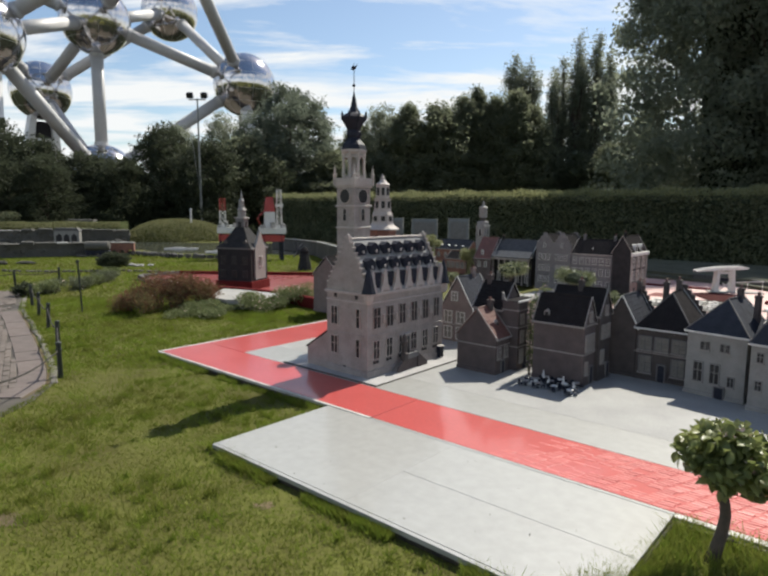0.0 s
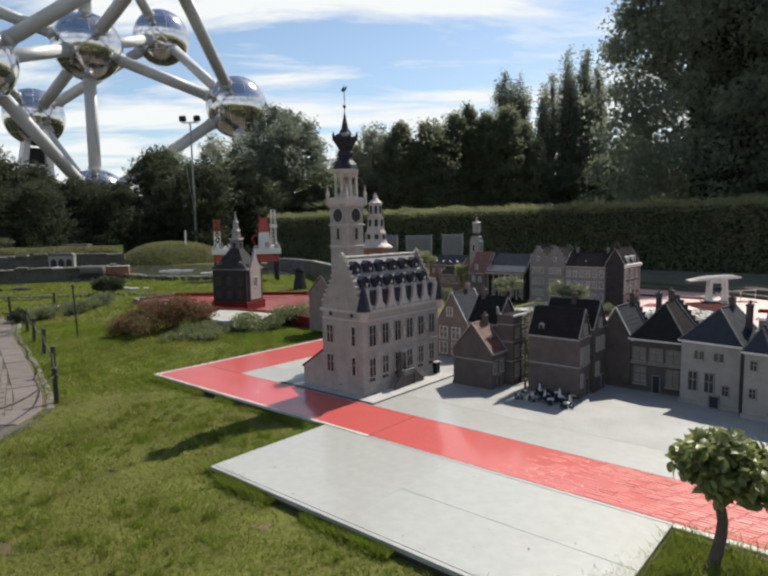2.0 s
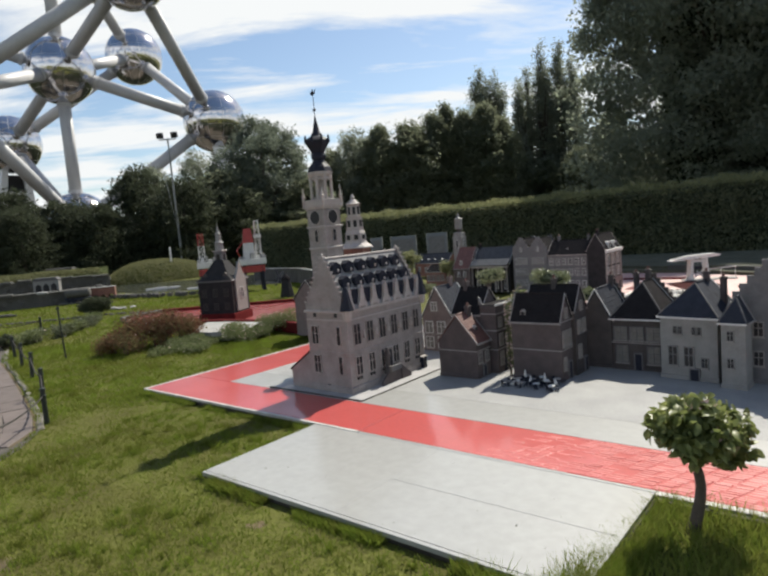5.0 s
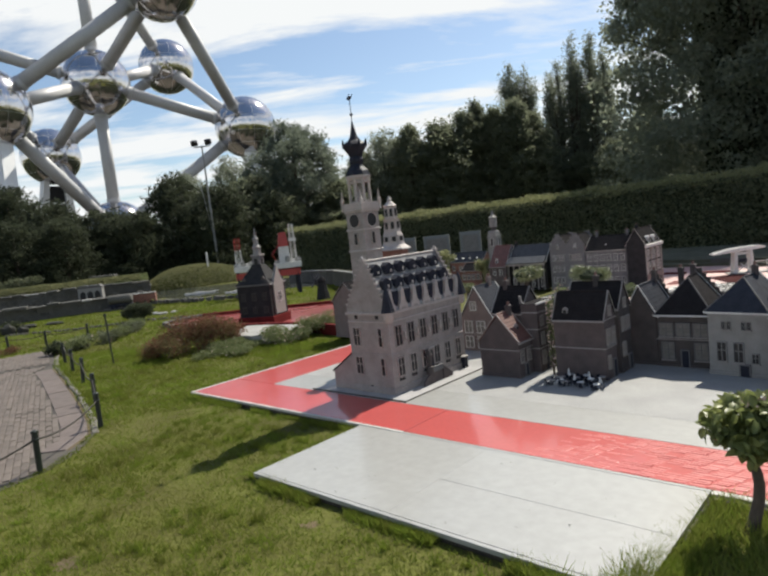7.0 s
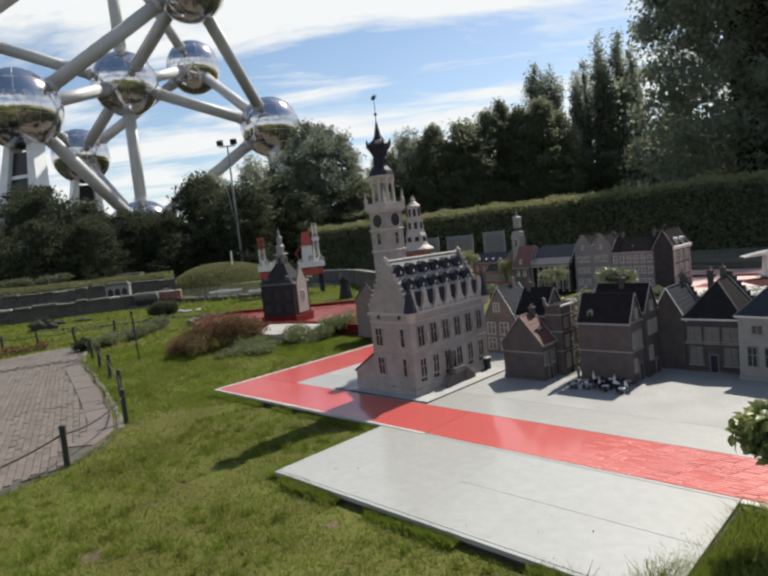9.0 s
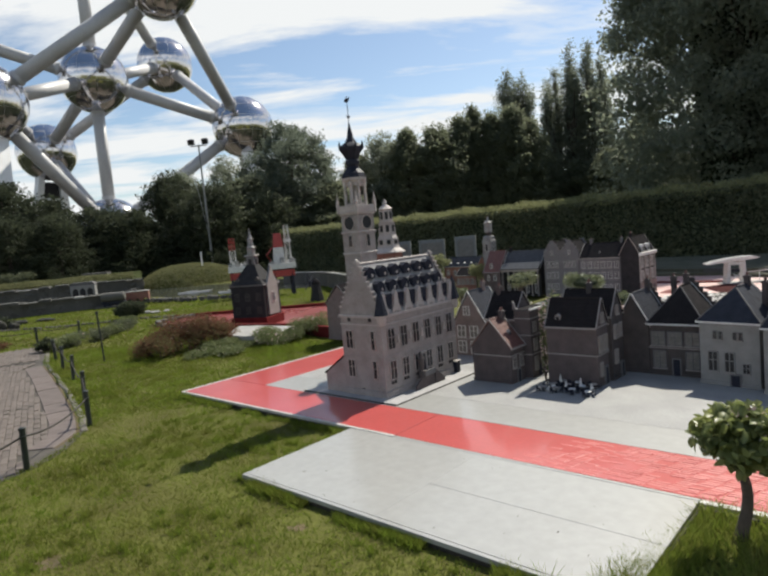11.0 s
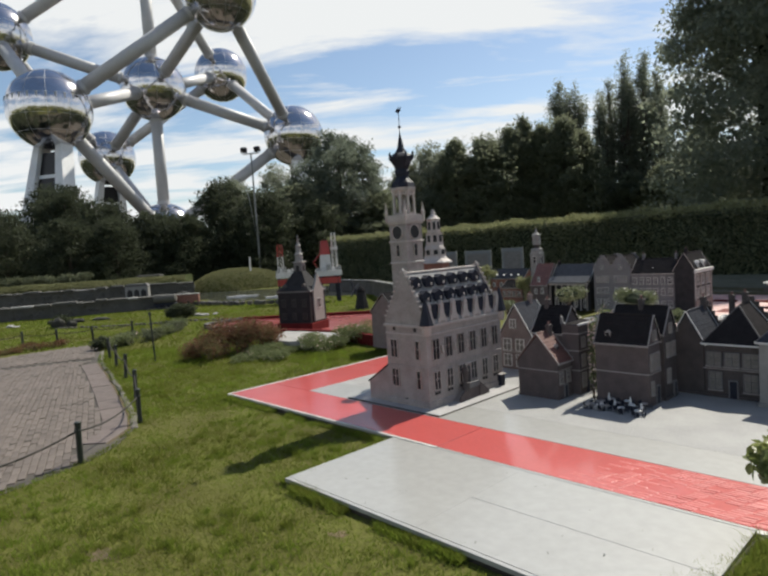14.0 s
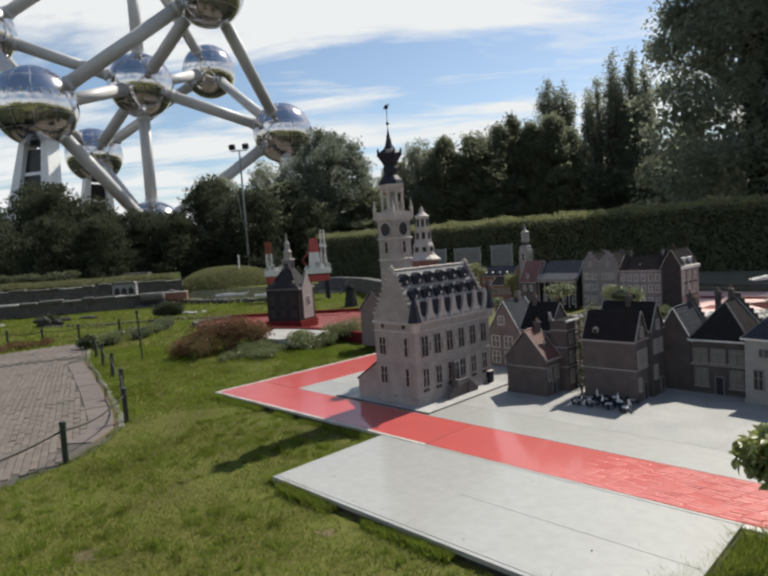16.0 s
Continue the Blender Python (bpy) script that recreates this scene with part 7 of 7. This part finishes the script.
tree("column", 2, -3.6, 41.0, 1.3, 0.52, 1.6)
# dark evergreens on the far side of the terraces
for i, (x, y, s, h_) in enumerate(((-13.1, 36.5, 0.8, 0.85), (-16.6, 34.5, 0.75, 0.62), (-19.3, 33.5, 0.8, 0.71), (-22.2, 34.5, 0.75, 0.88), (-24.3, 36, 0.7, 0.90), (-28.6, 37, 0.9, 0.68), (-22.5, 29.5, 0.62, 0.62), (-19.0, 29.5, 0.55, 0.55), (-32.0, 36, 1.0, 0.7), (-14.6, 33.5, 0.6, 0.57), (-10.2, 35.0, 0.7, 0.72), (-17.0, 30.5, 0.5, 0.55), (-7.5, 37.5, 0.75, 0.62))):
    tree("dense", i % 2, x, y, s, h_, i * 1.1, 0.2)


# distant woodland closing the horizon
wr = np.random.default_rng(55)
wa, wd = wr.uniform(0, 2 * np.pi, 22000), 62 + 290 * wr.random(22000)
wp = np.c_[-79 + wd * np.cos(wa), 171 + wd * np.sin(wa), 14 * wr.random(22000) ** 0.8 * (0.75 + 0.25 * np.sin(wa * 23)) + 0.5]
far = np.hypot(wp[:, 0], wp[:, 1])
wp = wp[(far > 85) & (wp[:, 2] < 0.055 * far)]
tagged(new("far_woods", leaves("far_woods", wp, 6.0, M_LEAF_DARK, 0.0, 0.9)), "dark belt of distant woodland along the horizon", "woods", kind="stuff")


# ---- lamp mast ----
def lamp_mast():
    m = thing("lamp_mast", "tall grey lamp mast with twin floodlights", "lamp post", pose(-9.94, 33.0, GROUND_Z, 0, -0.5, 0))
    part("pole", Shape().tube([(0, 0, 0), (0, 0, 7.35)], [0.075, 0.04], 10), M_MAST, m)
    part("crossbar", Shape().box(-0.45, 0.45, -0.03, 0.03, 7.28, 7.34, 0.01), M_MAST, m)
    for s in (-1, 1):
        f_ = part("floodlight", Shape().box(-0.16, 0.16, -0.12, 0.16, -0.12, 0.16, 0.03), M_DARK, m, "", Matrix.Translation((s * 0.38, -0.05, 7.50)) @ Matrix.Rotation(radians(20), 4, "X"))
        part("lens", Shape().box(-0.13, 0.13, -0.135, -0.121, -0.09, 0.13, 0.01), M_GLASS, f_)
    part("stay", Shape().tube([(0, 0.05, 2.0), (-0.42, 0.05, 5.6)], 0.02, 6), M_MAST, m)


lamp_mast()


# ---- the steel structure of nine spheres ----
def sphere_structure():
    bx, by, bz, th, e = -79.2, 171.6, 9.6, 4.533, 84.0
    a = thing("sphere_structure", "giant steel landmark of nine mirror spheres joined by tubes", "landmark", Matrix.Translation((bx, by, 0)))
    r = e / 3 * math.sqrt(2)
    c = {"F": (0, 0, bz), "B": (0, 0, bz + e / 2), "T": (0, 0, bz + e)}
    for k, n in enumerate("ADE"):
        c[n] = (r * math.cos(th + k * 2.0944), r * math.sin(th + k * 2.0944), bz + e / 3)
    for k, n in enumerate("GCH"):
        q = th + 1.0472 + k * 2.0944
        c[n] = (r * math.cos(q), r * math.sin(q), bz + 2 * e / 3)
    bm = bmesh.new()
    bmesh.ops.create_icosphere(bm, subdivisions=5, radius=9.0)
    ball = bpy.data.meshes.new("sphere")
    bm.to_mesh(ball)
    bm.free()
    ball.materials.append(M_STEEL)
    for p in ball.polygons:
        p.use_smooth = True
    seams = Shape()
    for k in range(6):
        q = k * math.pi / 6
        seams.tube([(9.0 * math.cos(t) * math.cos(q), 9.0 * math.cos(t) * math.sin(q), 9.0 * math.sin(t)) for t in np.linspace(0, 2 * math.pi, 49)], 0.035, 4, False)
    for z in (-5.5, -2.2, 2.2, 5.5):
        w = math.sqrt(81 - z * z)
        seams.tube([(w * math.cos(t), w * math.sin(t), z) for t in np.linspace(0, 2 * math.pi, 49)], 0.035, 4, False)
    seam_mesh = seams.mesh("panel_seam", M_TUBE)
    win = Shape().box(-0.2, 0.2, -0.06, 0.06, -0.75, 0.75, 0.05).mesh("window_bar", M_TUBE)
    for n, p in c.items():
        s = part("sphere", ball, None, a, "polished steel sphere", Matrix.Translation(p))
        part("panel_seam", seam_mesh, None, s)
        for k in range(30):
            q = 2 * math.pi * k / 30
            z = 1.5
            w = math.sqrt(81 - z * z)
            part("window_bar", win, None, s, "", Matrix.Translation((w * math.cos(q), w * math.sin(q), z)) @ Matrix.Rotation(q + math.pi / 2, 4, "Z")) if n == "A" else None
    pairs = [("F", x) for x in "ADE"] + [("T", x) for x in "GCH"] + [("G", "A"), ("G", "D"), ("C", "D"), ("C", "E"), ("H", "E"), ("H", "A")] + [("B", x) for x in "FTADEGCH"]
    for p, q in pairs:
        u, v = Vector(c[p]), Vector(c[q])
        d = (v - u).normalized()
        t_ = part("tube", Shape().tube([u + d * 8.6, v - d * 8.6], 1.62, 20), M_TUBE, a, "grey steel connecting tube", smooth=True)
        for w in (u + d * 8.8, v - d * 9.6):
            part("tube_collar", Shape().tube([w, w + d * 0.8], 1.85, 20), M_TUBE, t_, smooth=False)
    for n in "ADE":
        x, y, z = c[n]
        q = math.atan2(y, x)
        m = Matrix.Translation((x, y, 0)) @ Matrix.Rotation(q, 4, "Z")
        lean = Matrix(((1, 0, -0.2, 6.0), (0, 1, 0, 0), (0, 0, 1, 0), (0, 0, 0, 1)))

        def leant(sh):
            sh.v = [tuple(lean @ Vector(p)) for p in sh.v]
            return sh

        pl = part("pillar", leant(Shape().prism([(-8.0, 0), (-4.4, 0), (-2.2, 30), (-3.8, 30)], -1.8, 1.8, "x")), M_PILLAR, a, "white tapered support pillar", m)
        part("pillar_leg", leant(Shape().prism([(4.4, 0), (8.0, 0), (3.8, 30), (2.2, 30)], -1.8, 1.8, "x")), M_PILLAR, pl)
        part("pillar_glazing", leant(Shape().prism([(-4.3, 0), (4.3, 0), (2.15, 28), (-2.15, 28)], -0.7, 0.7, "x")), M_GLASS, pl)
        for zz in (6, 14, 22):
            w = 4.3 - 2.2 * zz / 28
            part("landing", leant(Shape().box(-1.0, 1.0, -w, w, zz, zz + 0.8)), M_PILLAR, pl)


sphere_structure()
for k in range(64):
    a, r = wr.uniform(0, 6.283), 28 + 105 * math.sqrt(wr.random())
    tree("far", k % 2, -79.2 + r * math.cos(a), 171.6 + r * math.sin(a) * 0.9, wr.uniform(1.1, 1.9), wr.uniform(0.8, 1.0), a)


# ---- small tree beside the boards ----
def small_tree():
    t = thing("small_tree", "young ornamental tree with glossy green rounded crown", "tree", pose(1.605, 2.67, GROUND_Z))
    part("trunk", Shape().tube([(-0.026, 0, -0.02), (-0.016, 0, 0.04), (0.0, 0, 0.09), (0.012, 0, 0.14), (0.020, 0.0, 0.19), (0.023, 0.0, 0.24), (0.018, 0.004, 0.29), (0.006, 0.008, 0.34), (-0.012, 0.01, 0.39), (-0.02, 0.01, 0.46), (0.0, 0.0, 0.56)], [0.040, 0.032, 0.029, 0.027, 0.026, 0.025, 0.024, 0.022, 0.019, 0.014, 0.006], 12), M_BARKS, t, smooth=True)
    k = np.random.default_rng(77)
    br = Shape()
    lob = [(0.02, 0, 0.60, 0.15, 0.15, 0.085), (-0.14, 0.02, 0.53, 0.11, 0.11, 0.10), (0.15, -0.03, 0.52, 0.13, 0.12, 0.10), (0.04, -0.13, 0.52, 0.12, 0.11, 0.10), (0.02, 0.13, 0.54, 0.12, 0.11, 0.10), (-0.07, -0.09, 0.46, 0.10, 0.10, 0.08), (0.13, -0.09, 0.42, 0.11, 0.10, 0.08), (0.20, 0.05, 0.43, 0.10, 0.10, 0.09), (-0.02, 0.0, 0.48, 0.14, 0.14, 0.10)]
    for x, y, z, *_ in lob:
        br.tube([(0.006, 0.008, 0.34), (x * 0.5, y * 0.5, 0.37 + 0.2 * (z - 0.33)), (x, y, z)], [0.010, 0.007, 0.003], 6)
    part("branches", br, M_BARKS, t, smooth=True)
    lob = [(x * 0.9, y * 0.95, z + 0.012, rx * 0.93, ry, rz) for x, y, z, rx, ry, rz in lob]
    p = blob_points(lob, 1750, 0.65, 0, 8)
    n = len(p)
    ax = smooth_unit(k.normal(size=(n, 3)) + np.c_[p[:, 0] * 3, p[:, 1] * 3, np.full(n, -0.5)])
    side = smooth_unit(np.cross(ax, k.normal(size=(n, 3)) * 0.5 + [0, 0, 1]))
    nor = np.cross(side, ax)
    s = k.uniform(0.036, 0.076, n)[:, None]
    prof = [(-0.5, 0.0), (-0.25, 0.24), (0.05, 0.30), (0.32, 0.17), (0.5, 0.0)]
    rows_ = []
    for a_, w_ in prof:
        for sd in (-1, 0, 1):
            rows_.append(p + ax * s * a_ + side * s * w_ * sd + nor * s * (0.10 * abs(sd) * w_ * 3 - 0.35 * (a_ + 0.1) ** 2))
    v = np.stack(rows_, 1).reshape(-1, 3)
    f = []
    for i in range(n):
        b = i * 15
        for q in range(4):
            for sd in (0, 1):
                f.append((b + q * 3 + sd, b + q * 3 + sd + 1, b + q * 3 + sd + 4, b + q * 3 + sd + 3))
    me = bpy.data.meshes.new("crown")
    me.from_pydata(v.tolist(), [], f)
    me.materials.append(M_LEAF_SMALL)
    for q in me.polygons:
        q.use_smooth = True
    part("crown", me, None, t)
    front = [(0.05, -0.15, 0.56, 0.06, 0.03, 0.05), (0.11, -0.13, 0.52, 0.05, 0.03, 0.05), (0.0, -0.05, 0.66, 0.08, 0.05, 0.02)]
    part("blossoms", leaves("blossoms", blob_points(front, 45, 0.5, 0, 15), 0.036, M_PETAL), None, t, "pale pinkish blossoms")


small_tree()

# ---- brick relief of the red border ----
rl = Shape()
for i in range(98):
    for j in range(19):
        v = 3.324 + j * 0.0302 + rng.normal() * 0.0010
        u = -1.95 + i * 0.094 + 0.40 * (v - 3.324) + rng.normal() * 0.003
        rise = min(1.0, max(0.0, 0.45 + (u + 1.75) / 0.8))
        if rng.random() < min(0.96, 0.35 + 0.6 * (u + 1.9)) and v + 0.029 < 3.903 and u < 6.85:
            ln, sk, dz = rng.uniform(0.080, 0.092), rng.normal() * 0.003, -0.001 + 0.0034 * rise * rng.uniform(0.5, 1.15)
            lo = [(u, v), (u + ln, v + sk), (u + ln + 0.010, v + 0.0265 + sk), (u + 0.010, v + 0.0265)]
            hi = [(u + 0.006, v + 0.006), (u + ln - 0.004, v + 0.006 + sk), (u + ln + 0.003, v + 0.021 + sk), (u + 0.013, v + 0.021)]
            la, lb = rng.normal() * 0.0006 * rise, rng.normal() * 0.0006 * rise
            rl.add([(*q, -0.0018) for q in lo] + [(*q, dz + la * (k > 1) + lb * (k in (1, 2))) for k, q in enumerate(hi)], [(4, 5, 6, 7), (0, 1, 5, 4), (1, 2, 6, 5), (2, 3, 7, 6), (3, 0, 4, 7)])
me = bpy.data.meshes.new("relief_bricks")
me.from_pydata(rl.v, [], rl.f)
me.materials.append(M_REDBRICK)
rb = new("relief_bricks", me)
rb.parent = relief
rb["kind"] = "stuff"

# ---- dry leaf specks on the pale boards ----
dp = np.c_[rng.uniform(-3.35, -0.9, 18), 2.25 + 0.95 * rng.random(18) ** 1.6, np.full(18, 0.002)]
db = new("leaf_litter", leaves("leaf_litter", dp, 0.013, M_BARKS, 0.0, 0.6, np.array([0.0, 0.0, 4.0])))
db.matrix_basis = SITE
tagged(db, "tiny dry leaf specks on the pale boards", "leaf litter", kind="stuff")

# ---- pavers and kerb stones ----
PA = radians(120.7) + math.pi / 2
ca, sa = math.cos(PA), math.sin(PA)
cells = []
for i in range(-270, 270):
    for j in range(-75, 75):
        lx, ly = i * 0.060, j * 0.208 + (0.104 if i % 2 else 0) + 0.012 * (i % 5)
        cells.append((-3.2 + lx * ca - ly * sa, 5.0 + lx * sa + ly * ca))
cells = np.array(cells)
ok = inside(cells, PATH_POLY)
for dx, dy in ((0.12, 0), (-0.12, 0), (0, 0.12), (0, -0.12)):
    ok &= inside(cells + [dx, dy], PATH_POLY)
EDGE = [Vector((-3.05, 5.0))] + [Vector(p) for p in RIGHT_EDGE if 5.2 < p[1] < 9.5]
GUTTER = [Vector((-6.02, 9.82)), Vector((-11.0, 7.5))]


def off_line(pts, line):
    best = np.full(len(pts), 1e9)
    for a, b in zip(line, line[1:]):
        ab = np.array(b - a)
        f_ = np.clip(((pts - np.array(a)) @ ab) / (ab @ ab), 0, 1)
        best = np.minimum(best, np.hypot(*(pts - np.array(a) - f_[:, None] * ab).T))
    return best


ok &= (off_line(cells, EDGE) > 0.325) & (off_line(cells, GUTTER) > 0.13)
cells = cells[ok]
cells = cells[np.argsort(np.hypot(cells[:, 0] + 3.2, cells[:, 1] - 5.2))]
brick_mesh = Shape().box(-0.0282, 0.0282, -0.101, 0.101, -0.03, 0.0, 0.004).mesh("paver", M_PAVER)
ROT = Matrix.Rotation(PA, 4, "Z")
for x, y in cells[:300]:
    ob = new("paver", brick_mesh)
    ob.parent = path_floor
    ob.matrix_basis = Matrix.Translation((x, y, GROUND_Z + 0.014 + rng.uniform(-0.002, 0.003))) @ ROT @ Matrix.Rotation(rng.normal() * 0.02, 4, "X") @ Matrix.Rotation(rng.normal() * 0.02, 4, "Z")
vs, fs = [], []
for x, y in cells[300:]:
    z = GROUND_Z + 0.014 + rng.uniform(-0.002, 0.003)
    b = len(vs)
    for dz, s in ((-0.03, 1.0), (0.0, 0.975)):
        for px_, py_ in ((-0.0282, -0.101), (0.0282, -0.101), (0.0282, 0.101), (-0.0282, 0.101)):
            vs.append((x + s * (px_ * ca - py_ * sa), y + s * (px_ * sa + py_ * ca), z + dz))
    fs += [(b + 4, b + 5, b + 6, b + 7), (b, b + 1, b + 5, b + 4), (b + 1, b + 2, b + 6, b + 5), (b + 2, b + 3, b + 7, b + 6), (b + 3, b, b + 4, b + 7)]
me = bpy.data.meshes.new("far_pavers")
me.from_pydata(vs, [], fs)
me.materials.append(M_PAVERS)
fp = new("far_pavers", me)
fp.parent = path_floor
fp["kind"] = "stuff"

kerb = thing("kerb", "pale flat kerb stones along the footpath edge", "kerb", Matrix.Identity(4), kind="structure")
kerb_mesh = Shape().box(-0.145, 0.145, -0.032, 0.032, -0.06, 0.0, 0.008).mesh("kerb_stone", M_KERB)
pts = [Vector((*p, 0)) for p in RIGHT_EDGE[9:]]
for a, b in zip(pts, pts[1:]):
    d = b - a
    n = max(1, round(d.length / 0.30))
    for i in range(n):
        q = a + d * ((i + 0.5) / n)
        part("kerb_stone", kerb_mesh, None, kerb, "", Matrix.Translation((q.x, q.y, GROUND_Z + 0.014 + rng.uniform(-0.004, 0.004))) @ Matrix.Rotation(math.atan2(d.y, d.x) + rng.normal() * 0.02, 4, "Z") @ Matrix.Diagonal((d.length / n / 0.296, 1, 1, 1)))

# flagstones and a dark drain slot inside the kerb
flag_mesh = Shape().box(-0.5, 0.5, -0.122, 0.122, -0.05, 0.0, 0.006).mesh("flagstone", M_FLAG)
for a, b in zip(EDGE, EDGE[1:]):
    d = b - a
    yaw = Matrix.Rotation(math.atan2(d.y, d.x), 4, "Z")
    nrm = Vector((-d.y, d.x)) / d.length
    mid = (a + b) / 2 + nrm * 0.048
    part("drain_slot", Shape().box(-d.length / 2, d.length / 2, -0.014, 0.014, -0.02, 0.0055), M_SOIL, path_floor, "", Matrix.Translation((mid.x, mid.y, GROUND_Z)) @ yaw)
    n = max(1, round(d.length / 0.48))
    for i in range(n):
        q = a + d * ((i + 0.5) / n) + nrm * 0.190
        part("flagstone", flag_mesh, None, path_floor, "", Matrix.Translation((q.x, q.y, GROUND_Z + 0.016 + rng.uniform(-0.003, 0.003))) @ yaw @ Matrix.Diagonal((d.length / n - 0.012, 1, 1, 1)))
d = GUTTER[1] - GUTTER[0]
mid = (GUTTER[0] + GUTTER[1]) / 2
part("gutter", Shape().box(-d.length / 2, d.length / 2, -0.035, 0.035, -0.02, 0.008), M_DARKEDGE, path_floor, "", Matrix.Translation((mid.x, mid.y, GROUND_Z)) @ Matrix.Rotation(math.atan2(d.y, d.x), 4, "Z"))
